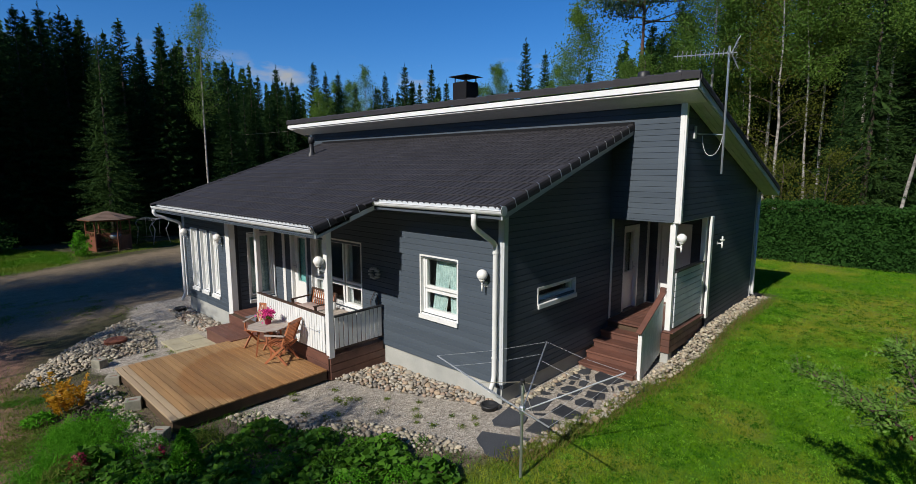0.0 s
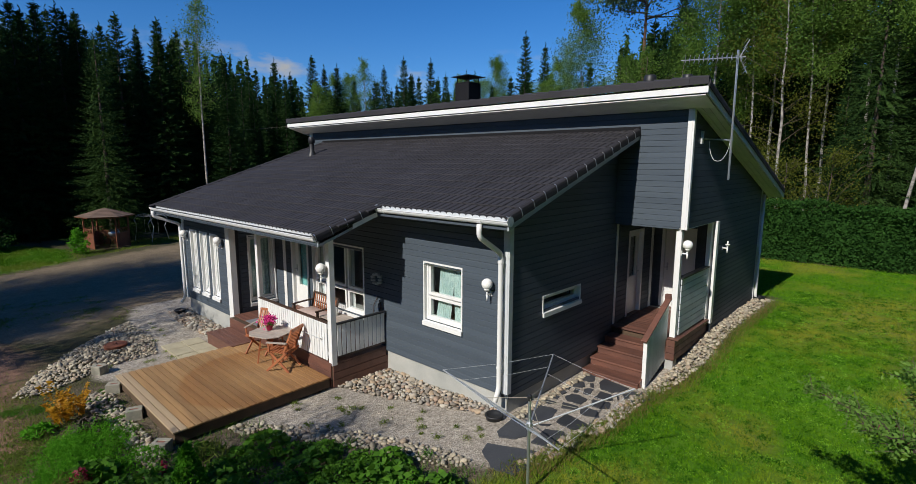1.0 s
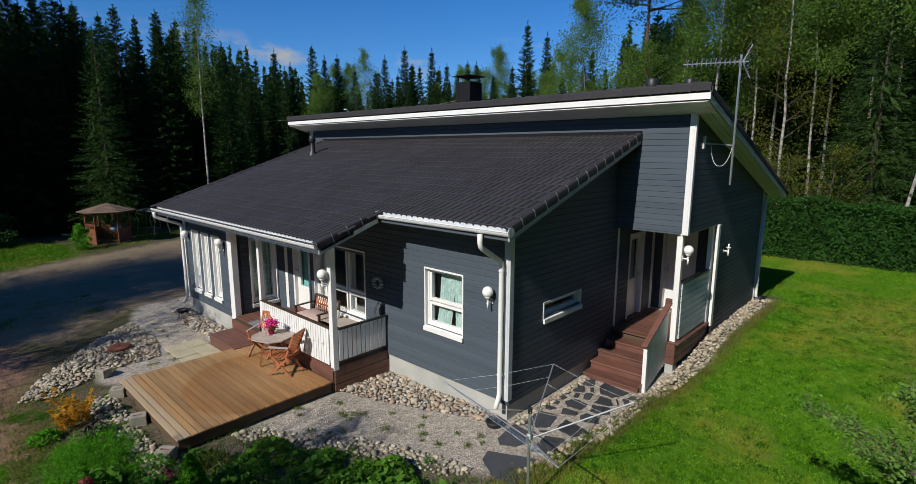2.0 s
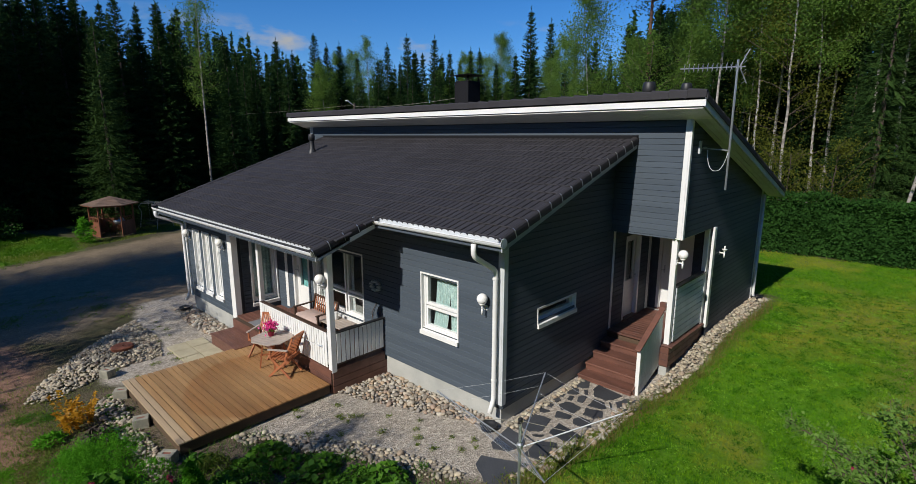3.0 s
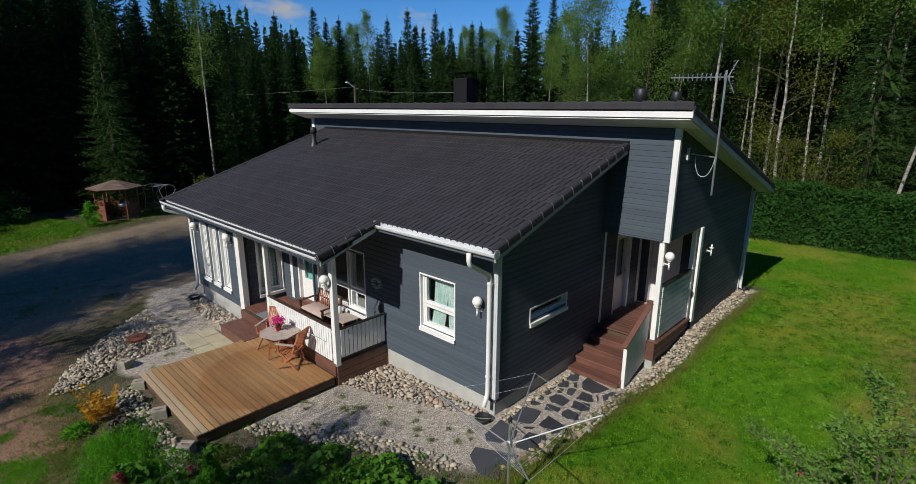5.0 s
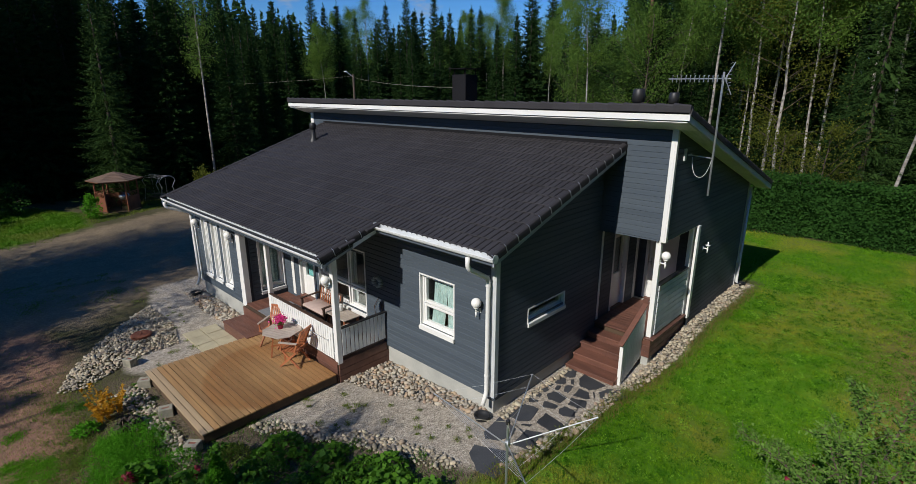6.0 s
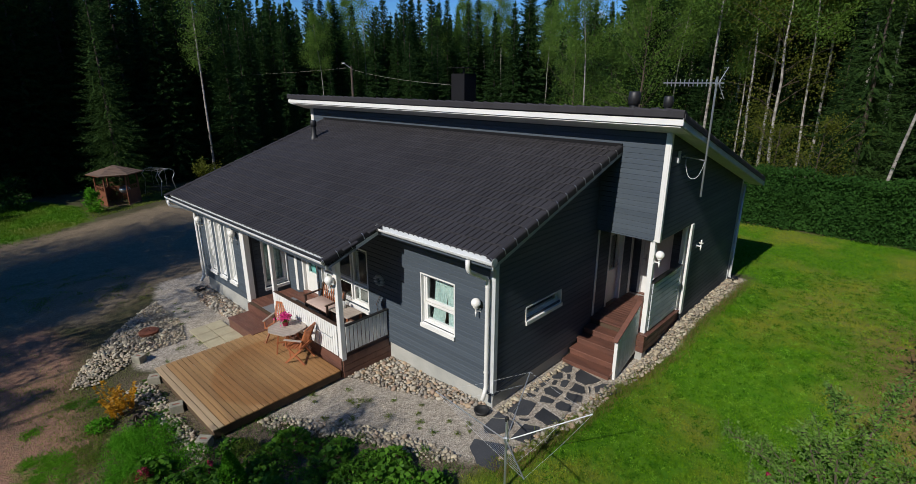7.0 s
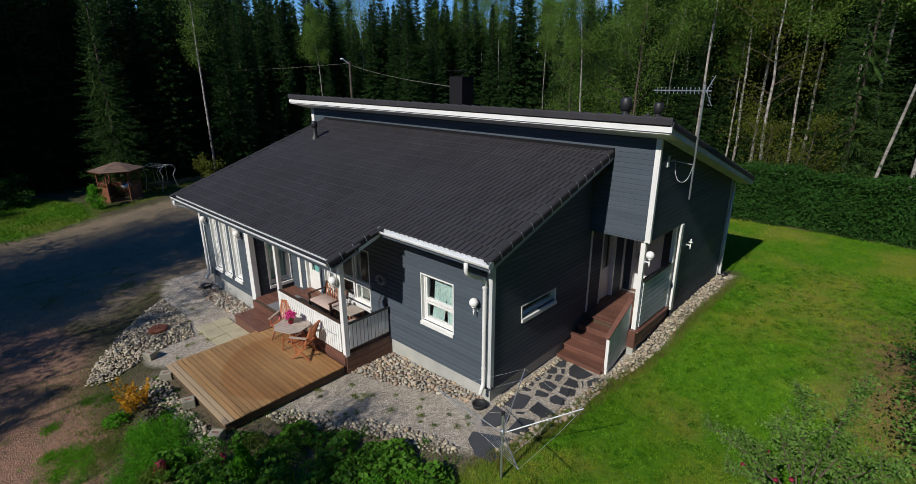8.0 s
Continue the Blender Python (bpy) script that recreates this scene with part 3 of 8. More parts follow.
def core(axis, c0, c1, a0, a1, z0, top, holes=()):
    """A solid wall along an axis between two planes, with holes (a0, a1, z0, z1); top is a height or a function."""
    topf = top if callable(top) else (lambda a: top)
    cuts = sorted({a0, a1, *(h[0] for h in holes), *(h[1] for h in holes)})
    bm = bmesh.new()

    def prism(p, q, zl, zt_p, zt_q):
        pts = [(p, zl), (q, zl), (q, zt_q), (p, zt_p)]
        vs = []
        for c in (c0, c1):
            vs.append([bm.verts.new((a, c, z) if axis == "x" else (c, a, z)) for a, z in pts])
        bm.faces.new(vs[0])
        bm.faces.new(vs[1][::-1])
        for k in range(4):
            bm.faces.new((vs[0][k], vs[1][k], vs[1][(k + 1) % 4], vs[0][(k + 1) % 4]))

    for p, q in zip(cuts, cuts[1:]):
        z = z0
        for h in sorted((h for h in holes if h[0] <= p + 1e-6 and h[1] >= q - 1e-6), key=lambda h: h[2]):
            if h[2] > z + 1e-4:
                prism(p, q, z, h[2], h[2])
            z = h[3]
        if min(topf(p), topf(q)) > z + 1e-3:
            prism(p, q, z, topf(p), topf(q))
    return bm


BOARD_MESHES = {}


def board_mesh(length):
    """One weatherboard of unit height step, lying along +x, its face towards -y."""
    key = round(length, 2)
    if key not in BOARD_MESHES:
        h, t = PITCH - 0.004, 0.022
        prof = [(0.0, 0.0), (-t * 0.75, 0.0), (-t, 0.004), (-t, h - 0.009), (-t * 0.55, h), (0.0, h)]
        verts = [(x, y, z) for x in (0.0, key) for y, z in prof]
        k = len(prof)
        faces = [[i, (i + 1) % k, k + (i + 1) % k, k + i] for i in range(k)] + [list(range(k))[::-1], list(range(k, 2 * k))]
        BOARD_MESHES[key] = mesh_of("board", verts, faces, SIDING)
    return BOARD_MESHES[key]


def clad(wall, axis, c, out, a0, a1, z0, top, holes=()):
    """Boards on a wall's outer face: plane c, facing out (+1 or -1)."""
    topf = top if callable(top) else (lambda a: top)
    z = z0
    while z < max(topf(a0), topf(a1)) - 0.03:
        lo, hi = a0, a1
        mid = z + PITCH * 0.5
        if topf(a0) < mid or topf(a1) < mid:
            steps = [a for a in np.linspace(a0, a1, 120) if topf(a) >= mid]
            if not steps:
                z += PITCH
                continue
            lo, hi = float(steps[0]), float(steps[-1])
        spans = [(lo, hi)]
        for h in holes:
            if h[2] < mid < h[3]:
                spans = [s for a, b in spans for s in ((a, min(b, h[0])), (max(a, h[1]), b)) if s[1] - s[0] > 0.03]
        for a, b in spans:
            if axis == "x":
                m = pose(a, c, z) if out < 0 else pose(b, c, z, 0, 0, 180)
            else:
                m = pose(c, b, z, 0, 0, -90) if out < 0 else pose(c, a, z, 0, 0, 90)
            child("board", board_mesh(b - a), wall, "", m)
        z += PITCH


K_WIN = (-2.105, -1.095, 1.455, 2.63)
V_WIN = (-6.25, -4.13, 1.06, 2.66)
V_DOOR = (-7.33, -6.47, 0.70, 2.72)
S_WIN = (1.055, 2.41, 1.815, 2.09)
S_DOOR = (4.68, 5.53, 0.87, 3.00)
P_DOOR = (0.20, 1.05, 0.87, 3.00)
E_WIN = (-0.80, -0.07, 0.80, 2.62)
BAY = [(-10.84, -10.42, 0.86, 2.58), (-10.12, -9.70, 0.86, 2.58), (-9.40, -8.98, 0.86, 2.58)]
BOARD_JOBS = []


def wall(name, axis, c_out, out, a0, a1, z0, top, holes=(), boards_from=None, boards_top=None, label=""):
    c_in = c_out - out * 0.22
    ob = part(name, core(axis, min(c_in, c_out), max(c_in, c_out), a0, a1, z0, top, holes), CORE, house, label)
    BOARD_JOBS.append((ob, axis, c_out, out, a0, a1, boards_from if boards_from is not None else z0, boards_top or top, holes))
    return ob


under_low = lambda y: LOW(y) - 0.16
under_high = lambda y: HIGH(y) - 0.22
wall("front_wall", "x", 0.0, -1, -8.2, -0.002, 0.46, 3.62, [K_WIN, V_WIN, V_DOOR], boards_top=3.5)
wall("bay_wall", "x", -1.27, -1, -11.45, -8.2, 0.46, 3.18, BAY, boards_top=3.16)
wall("bay_side_wall", "y", -8.2, 1, -1.05, -0.0, 0.46, 3.3, [E_WIN])
wall("gable_wall", "y", 0.0, 1, 0.0, 6.3, 0.40, lambda y: under_low(min(y, 3.9)), [S_WIN, S_DOOR], boards_from=0.42)
wall("porch_wall", "x", 6.3, -1, 0.0, 1.35, 0.5, 3.3, [P_DOOR], boards_from=0.87)
wall("side_wall", "y", 1.57, 1, 5.96, 10.0, 0.42, under_high)
wall("upper_side_wall", "y", 1.57, 1, 3.9, 5.96, 3.27, under_high)
wall("upper_front_wall", "x", 3.9, -1, -12.5, 1.474, 3.27, 5.70, boards_from=3.285)
wall("left_wall", "y", -11.45, -1, -1.05, 3.68, 0.4, under_low, boards_from=0.44)
wall("left_back_wall", "y", -12.5, -1, 3.9, 10.0, 0.3, under_high)
wall("back_wall", "x", 10.0, 1, -12.28, 1.35, 0.3, 3.84)
for d in ((-8.16, 0.025, -0.15, -0.03, 0.3, 0.47), (-0.3, 0.026, -0.15, -0.028, 6.3, 0.41), (-11.42, -1.235, -0.15, -8.23, -0.9, 0.47), (-8.5, -1.23, -0.15, -8.235, 0.1, 0.465),
                      (1.25, 6.32, -0.1, 1.545, 9.97, 0.43), (-12.4, 9.7, -0.1, 1.5, 9.97, 0.35), (-12.4, 3.95, -0.1, -12.2, 9.9, 0.34), (-11.42, -1.2, -0.15, -11.2, 3.95, 0.45)):
    part("plinth", boxes(d), PLINTH, house, "pale grey concrete plinth")
part("inner_floor", boxes((-12.2, 0.3, 0.5, -0.25, 9.75, 0.86), (-0.25, 6.55, 0.5, 1.3, 9.75, 0.86), (-11.2, -1.0, 0.5, -8.5, 0.3, 0.86)), PLASTER, house)
part("partition", boxes((-12.2, 3.4, 0.87, -0.3, 3.5, 3.3), (-3.3, 0.3, 0.87, -3.2, 3.4, 3.4), (-8.0, 0.3, 0.87, -7.9, 3.4, 3.4), (-0.22, 6.1, 0.87, 1.3, 6.2, 0.88)), PLASTER, house)
part("inner_ceiling", boxes((-11.2, -0.99, 3.0, -8.5, 0.2, 3.1), (-12.2, 0.25, 3.3, -0.25, 9.75, 3.36)), PLASTER, house)

# white corner boards and trims
def trim(*dims, label="", mat=None, name="corner_board", bevel=0.006):
    return part(name, boxes(*dims), mat or WHITE, house, label, bevel)


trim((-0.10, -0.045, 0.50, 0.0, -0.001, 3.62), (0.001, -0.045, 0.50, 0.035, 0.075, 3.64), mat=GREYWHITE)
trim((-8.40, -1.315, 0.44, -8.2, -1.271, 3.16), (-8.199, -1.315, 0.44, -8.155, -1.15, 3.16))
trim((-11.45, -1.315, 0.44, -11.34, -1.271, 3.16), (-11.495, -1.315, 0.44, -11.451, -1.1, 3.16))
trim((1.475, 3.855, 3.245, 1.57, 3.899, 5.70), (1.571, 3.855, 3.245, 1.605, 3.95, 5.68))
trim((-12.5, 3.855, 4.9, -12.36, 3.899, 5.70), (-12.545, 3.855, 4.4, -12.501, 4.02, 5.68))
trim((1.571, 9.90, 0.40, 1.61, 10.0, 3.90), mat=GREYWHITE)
trim((0.001, 4.01, 0.87, 0.04, 4.085, 3.245), name="porch_trim")
trim((0.001, 6.02, 0.87, 0.04, 6.14, 3.22), name="porch_trim")
trim((-7.74, -0.045, 0.62, -7.60, -0.026, 2.95), name="door_trim")


# ---- windows and doors ----
def window(axis, c, out, hole, panes, depth=0.10, sill=True, frame_w=0.045, curtain=None, cloth=None, label="", casing=0.028, hang=-0.185):
    """A window in a hole (a0, a1, z0, z1) with panes given in fractions (f0, f1, g0, g1)."""
    a0, a1, z0, z1 = hole

    def put(p0, p1, d0, d1, q0, q1):
        lo, hi = sorted((c + out * d0, c + out * d1))
        return (p0, lo, q0, p1, hi, q1) if axis == "x" else (lo, p0, q0, hi, p1, q1)

    win = part("window", boxes(put(a0 - casing, a0 + 0.004, -0.1, 0.034, z0 - 0.05, z1 + casing), put(a1 - 0.004, a1 + casing, -0.1, 0.034, z0 - 0.05, z1 + casing), put(a0 + 0.004, a1 - 0.004, -0.1, 0.034, z1 - 0.004, z1 + casing)), WHITE, house, label or "white-framed window")
    if sill:
        bm = boxes(put(a0 - casing - 0.003, a1 + casing + 0.003, 0.0345, 0.07, z0 - 0.115, z0 - 0.03), put(a0 + 0.005, a1 - 0.005, -0.1, 0.034, z0 - 0.10, z0 + 0.045))
        for v in bm.verts:
            d = (v.co.y if axis == "x" else v.co.x)
            if 0.03 < (d - c) * out < 0.0342 and v.co.z > z0 - 0.01:
                v.co.z -= 0.075
        part("sill", bm, WHITE, win, "white sloping sill")
    dims = []
    w, h = a1 - a0, z1 - z0
    dims += [put(a0, a0 + frame_w, -0.15, -depth + 0.055, z0, z1), put(a1 - frame_w, a1, -0.15, -depth + 0.055, z0, z1),
             put(a0 + frame_w, a1 - frame_w, -0.15, -depth + 0.055, z0, z0 + frame_w), put(a0 + frame_w, a1 - frame_w, -0.15, -depth + 0.055, z1 - frame_w, z1)]
    part("window_frame", boxes(*dims), WHITE, win, "", 0.004)
    for f0, f1, g0, g1 in panes:
        p0, p1, q0, q1 = a0 + f0 * w, a0 + f1 * w, z0 + g0 * h, z0 + g1 * h
        e = 0.056
        sash = part("sash", boxes(put(p0, p0 + e, -0.145, -depth + 0.04, q0, q1), put(p1 - e, p1, -0.145, -depth + 0.04, q0, q1),
                                  put(p0 + e, p1 - e, -0.145, -depth + 0.04, q0, q0 + e), put(p0 + e, p1 - e, -0.145, -depth + 0.04, q1 - e, q1)), WHITE, win, "", 0.003)
        pane = part("pane", boxes(put(p0 + e, p1 - e, -0.126, -0.122, q0 + e, q1 - e)), GLASS, win, "clear glass pane")
        pane.visible_shadow = False
    if curtain:
        for f0, f1, lean in curtain:
            bm = bmesh.new()
            n = 26
            cols = []
            for k in range(n + 1):
                col = []
                for j in range(9):
                    g = j / 8
                    f = f0 + (f1 - f0) * k / n
                    f = f + lean * (1 - g) ** 2
                    d = hang - (hang + 0.128) * -0.3 * math.sin(k * 1.55) - 0.004 * math.sin(j + k)
                    aa = a0 + f * w
                    zz = z0 + 0.02 * h + g * 0.96 * h
                    col.append(bm.verts.new((aa, c + out * d, zz) if axis == "x" else (c + out * d, aa, zz)))
                cols.append(col)
            for p, q in zip(cols, cols[1:]):
                for j in range(8):
                    bm.faces.new((p[j], q[j], q[j + 1], p[j + 1]))
            part("curtain", bm, cloth or CURTAIN, win, "" if cloth else "pale green patterned curtain", smooth=True)
    return win


window("x", 0.0, -1, K_WIN, [(0.04, 0.96, 0.43, 0.98), (0.04, 0.96, 0.02, 0.41)], curtain=[(0.24, 0.62, -0.12), (0.62, 0.98, 0.02)], label="white-framed kitchen window with pale curtains")
window("x", 0.0, -1, V_WIN, [(0.02, 0.20, 0.35, 0.98), (0.02, 0.20, 0.02, 0.33), (0.23, 0.62, 0.35, 0.98), (0.23, 0.62, 0.02, 0.33), (0.65, 0.98, 0.35, 0.98), (0.65, 0.98, 0.02, 0.33)], frame_w=0.05, curtain=[(0.02, 0.16, 0.0), (0.60, 0.70, 0.0)], cloth=WHITE,
       label="wide white-framed living room window")
window("y", 0.0, 1, S_WIN, [(0.03, 0.97, 0.08, 0.92)], label="low wide white-framed side window")
window("y", -8.2, 1, E_WIN, [(0.05, 0.95, 0.03, 0.97)], curtain=[(0.06, 0.94, 0.0)], cloth=CURTAIN, label="tall white-framed window beside the entrance")
for b in BAY:
    window("x", -1.27, -1, b, [(0.10, 0.90, 0.03, 0.97)], frame_w=0.05, casing=0.05, curtain=[(0.0, 1.0, 0.0)], cloth=WHITE, hang=-0.145, label="tall narrow white-framed window")


def door(axis, c, out, hole, glass, label, handle_at, pane_mat, swing=0.06):
    a0, a1, z0, z1 = hole

    def put(p0, p1, d0, d1, q0, q1):
        lo, hi = sorted((c + out * d0, c + out * d1))
        return (p0, lo, q0, p1, hi, q1) if axis == "x" else (lo, p0, q0, hi, p1, q1)

    f = 0.075
    d = part("door", boxes(put(a0, a0 + f, -0.14, 0.03, z0, z1), put(a1 - f, a1, -0.14, 0.03, z0, z1), put(a0 + f, a1 - f, -0.14, 0.03, z1 - f, z1)), WHITE, house, label)
    g0, g1, h0, h1 = glass if glass else (0, 0, 0, 0)
    l0, l1, b0, b1 = a0 + f, a1 - f, z0 + 0.02, z1 - f
    w, h = l1 - l0, b1 - b0
    if glass:
        x0, x1, y0, y1 = l0 + g0 * w, l0 + g1 * w, b0 + h0 * h, b0 + h1 * h
        leaf = boxes(put(l0, x0, -0.12, -swing, b0, b1), put(x1, l1, -0.12, -swing, b0, b1), put(x0, x1, -0.12, -swing, b0, y0), put(x0, x1, -0.12, -swing, y1, b1))
        part("door_pane", boxes(put(x0, x1, -0.10, -0.094, y0, y1)), GLASS, d, "glass pane").visible_shadow = False
        part("door_curtain", boxes(put(x0 - 0.02, x1 + 0.02, -0.16, -0.155, y0 - 0.02, y1 + 0.02)), pane_mat, d)
    else:
        leaf = boxes(put(l0, l1, -0.12, -swing, b0, b1))
    part("door_leaf", leaf, WHITE, d, "white door leaf", 0.004)
    hx = l0 + handle_at * w
    part("handle", boxes(put(hx - 0.018, hx + 0.018, -swing, -swing + 0.012, z0 + 0.98, z0 + 1.18), put(hx - 0.012, hx + 0.012, -swing + 0.012, -swing + 0.06, z0 + 1.05, z0 + 1.075),
                         put(hx - 0.10, hx + 0.012, -swing + 0.045, -swing + 0.062, z0 + 1.05, z0 + 1.072)), ALU, d, "brushed metal handle", 0.003)
    part("threshold", boxes(put(a0, a1, -0.14, 0.06, z0 - 0.05, z0 + 0.02)), STAIN, d)


door("x", 0.0, -1, V_DOOR, (0.22, 0.80, 0.32, 0.94), "white front door with tall glazing", 0.10, TEAL)
door("y", 0.0, 1, S_DOOR, (0.18, 0.84, 0.46, 0.95), "white side door with glazed upper half", 0.90, PLASTER)
door("x", 6.3, -1, P_DOOR, None, "plain white store room door", 0.10, WHITE)

# ---- roofs: decks, soffits, fascias, gutters ----


def slab(bm, x0, x1, y0, y1, top, thick):
    v = [bm.verts.new(c) for c in ((x0, y0, top(y0) - thick), (x1, y0, top(y0) - thick), (x1, y1, top(y1) - thick), (x0, y1, top(y1) - thick),
                                   (x0, y0, top(y0)), (x1, y0, top(y0)), (x1, y1, top(y1)), (x0, y1, top(y1)))]
    for f in ((3, 2, 1, 0), (4, 5, 6, 7), (0, 1, 5, 4), (1, 2, 6, 5), (2, 3, 7, 6), (3, 0, 4, 7)):
        bm.faces.new([v[i] for i in f])


X_R, X_STEP, X_L = 0.50, -2.74, -11.62
low_deck = lambda y: LOW(y) - 0.075
high_deck = lambda y: HIGH(y) - 0.06
bm = bmesh.new()
slab(bm, X_STEP, X_R - 0.04, -0.62, 3.9, low_deck, 0.09)
slab(bm, X_L + 0.04, X_STEP, -2.0, 3.9, low_deck, 0.09)
roof_low = part("lower_roof", bm, BLACKPLASTIC, house, "dark concrete tiled lower roof")
bm = bmesh.new()
slab(bm, -13.06, 1.96, 3.34, 10.75, high_deck, 0.10)
roof_high = part("upper_roof", bm, BLACKPLASTIC, house, "dark concrete tiled upper roof")


def slope_bar(name, x0, x1, y0, y1, topf, up0, up1, mat, label="", parent=None):
    """A board along the slope, from up0 to up1 above (or below) the roof's line."""
    v = []
    bm = bmesh.new()
    for y in (y0, y1):
        for x, u in ((x0, up0), (x1, up0), (x1, up1), (x0, up1)):
            v.append(bm.verts.new((x, y, topf(y) + u)))
    for f in ((0, 1, 2, 3), (7, 6, 5, 4), (0, 4, 5, 1), (1, 5, 6, 2), (2, 6, 7, 3), (3, 7, 4, 0)):
        bm.faces.new([v[i] for i in f])
    return part(name, bm, mat, parent or house, label, 0.004)


# white barge paint with its shade put into the colour as grey
BARGE_SHADED = paint("barge_board", (0.38, 0.41, 0.43), (0.31, 0.34, 0.36), rough=0.5, fine=20, fine_amt=0.06, bump=0.1)
slope_bar("barge_board", X_R - 0.035, X_R - 0.005, -0.70, 3.86, LOW, -0.205, -0.05, BARGE_SHADED, "white barge board greyed for shade")
slope_bar("barge_board", X_STEP - 0.03, X_STEP, -2.03, -0.05, LOW, -0.22, -0.05, BARGE_SHADED, "white barge board greyed for shade")
slope_bar("barge_board", X_L + 0.005, X_L + 0.035, -2.08, 3.86, LOW, -0.25, -0.05, BARGE_SHADED, "white barge board greyed for shade")
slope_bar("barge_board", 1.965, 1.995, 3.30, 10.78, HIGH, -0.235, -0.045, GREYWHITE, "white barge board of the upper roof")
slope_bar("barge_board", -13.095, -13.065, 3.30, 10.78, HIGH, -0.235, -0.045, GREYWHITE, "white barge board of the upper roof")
part("fascia", boxes((-13.10, 3.262, 5.892, 2.00, 3.296, 6.01)), WHITE, house, "long white fascia board", 0.004)
# eave fascias take the siding's dark colour for the shadow under the gutters
part("fascia", boxes((X_STEP, -0.68, 3.57, X_R - 0.04, -0.664, 3.615)), SIDING, house, "eave fascia darkened for the shadow below the gutter")
part("fascia", boxes((X_L + 0.04, -2.02, 3.10, X_STEP - 0.03, -2.0, 3.17)), SIDING, house, "eave fascia darkened for the shadow below the gutter")

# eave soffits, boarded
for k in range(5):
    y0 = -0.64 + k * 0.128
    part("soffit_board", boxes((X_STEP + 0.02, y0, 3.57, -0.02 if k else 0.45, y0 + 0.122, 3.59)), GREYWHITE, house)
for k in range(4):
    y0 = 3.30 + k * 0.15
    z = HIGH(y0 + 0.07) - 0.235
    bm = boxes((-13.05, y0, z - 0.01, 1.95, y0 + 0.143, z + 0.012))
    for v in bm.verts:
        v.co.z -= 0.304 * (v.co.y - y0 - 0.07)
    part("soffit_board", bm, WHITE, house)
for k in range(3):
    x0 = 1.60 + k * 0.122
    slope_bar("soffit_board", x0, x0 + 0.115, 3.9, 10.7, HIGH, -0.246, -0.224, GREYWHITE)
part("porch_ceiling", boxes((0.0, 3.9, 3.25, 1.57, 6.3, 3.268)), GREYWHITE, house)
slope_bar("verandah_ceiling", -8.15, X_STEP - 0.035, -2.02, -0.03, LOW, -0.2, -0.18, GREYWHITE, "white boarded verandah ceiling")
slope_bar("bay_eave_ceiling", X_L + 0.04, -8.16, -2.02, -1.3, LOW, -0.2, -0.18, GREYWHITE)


def gutter(x0, x1, y, z, r=0.062):
    """A half-round gutter along x with beads and hooks."""
    bm = bmesh.new()
    rings = []
    for x in (x0, x1):
        ring = [bm.verts.new((x, y + r * math.cos(a), z + r * math.sin(a))) for a in (math.pi + math.pi * k / 10 for k in range(11))]
        ring += [bm.verts.new((x, y + (r - 0.006) * math.cos(a), z + 0.0 + (r - 0.006) * math.sin(a))) for a in (2 * math.pi - math.pi * k / 10 for k in range(11))]
        rings.append(ring)
    n = len(rings[0])
    for k in range(n):
        bm.faces.new((rings[0][k], rings[0][(k + 1) % n], rings[1][(k + 1) % n], rings[1][k]))
    bm.faces.new(rings[0])
    bm.faces.new(rings[1][::-1])
    g = part("gutter", bm, GUTTER, house, "white steel gutter")
    bm = bmesh.new()
    tube(bm, [(x0, y - r, z + 0.004), (x1, y - r, z + 0.004)], 0.010, 8)
    part("bead", bm, GUTTER, g)
    for x in (x0 + 0.004, x1 - 0.008):
        part("end_cap", lathe(bmesh.new(), [(0, 0), (r + 0.004, 0), (r + 0.004, 0.008), (0, 0.008)], sides=14), WHITE, g).matrix_basis = pose(x, y, z - 0.002, 0, 90, 0)
    x = x0 + 0.25
    while x < x1:
        bm = bmesh.new()
        tube(bm, [(x, y + (r + 0.004) * math.cos(a), z + (r + 0.004) * math.sin(a)) for a in (math.pi * (1 + k / 8) for k in range(9))] + [(x, y + r, z + 0.05)], 0.006, 5)
        part("hook", bm, WHITE, g)
        x += 0.62
    return g


gutter(X_STEP - 0.02, X_R + 0.02, -0.688, 3.712, 0.078)
gutter(X_L - 0.03, X_STEP - 0.06, -2.012, 3.256, 0.080)
slope_bar("verge_flashing", X_STEP - 0.008, X_STEP + 0.02, -1.28, -0.70, LOW, -0.20, -0.06, WHITE, "short white verge gutter")


part("drip_edge", boxes((X_STEP, -0.636, 3.64, X_R - 0.05, -0.626, 3.77)), GREYWHITE, house, "white drip edge behind the gutter")
part("drip_edge", boxes((X_L + 0.05, -1.958, 3.18, X_STEP - 0.04, -1.948, 3.32)), GREYWHITE, house, "white drip edge behind the gutter")


def pipe(pts, r, label, name="downpipe"):
    bm = bmesh.new()
    dense = [Vector(pts[0])]
    for a, b, c in zip(pts, pts[1:], pts[2:]):
        a, b, c = Vector(a), Vector(b), Vector(c)
        p = b + (a - b).normalized() * min(0.09, (a - b).length * 0.45)
        q = b + (c - b).normalized() * min(0.09, (c - b).length * 0.45)
        for t in (0, 0.2, 0.4, 0.6, 0.8, 1):
            dense.append(p.lerp(b, t).lerp(b.lerp(q, t), t))
    dense.append(Vector(pts[-1]))
    tube(bm, dense, r, 12)
    return part(name, bm, WHITE, house, label, smooth=True)


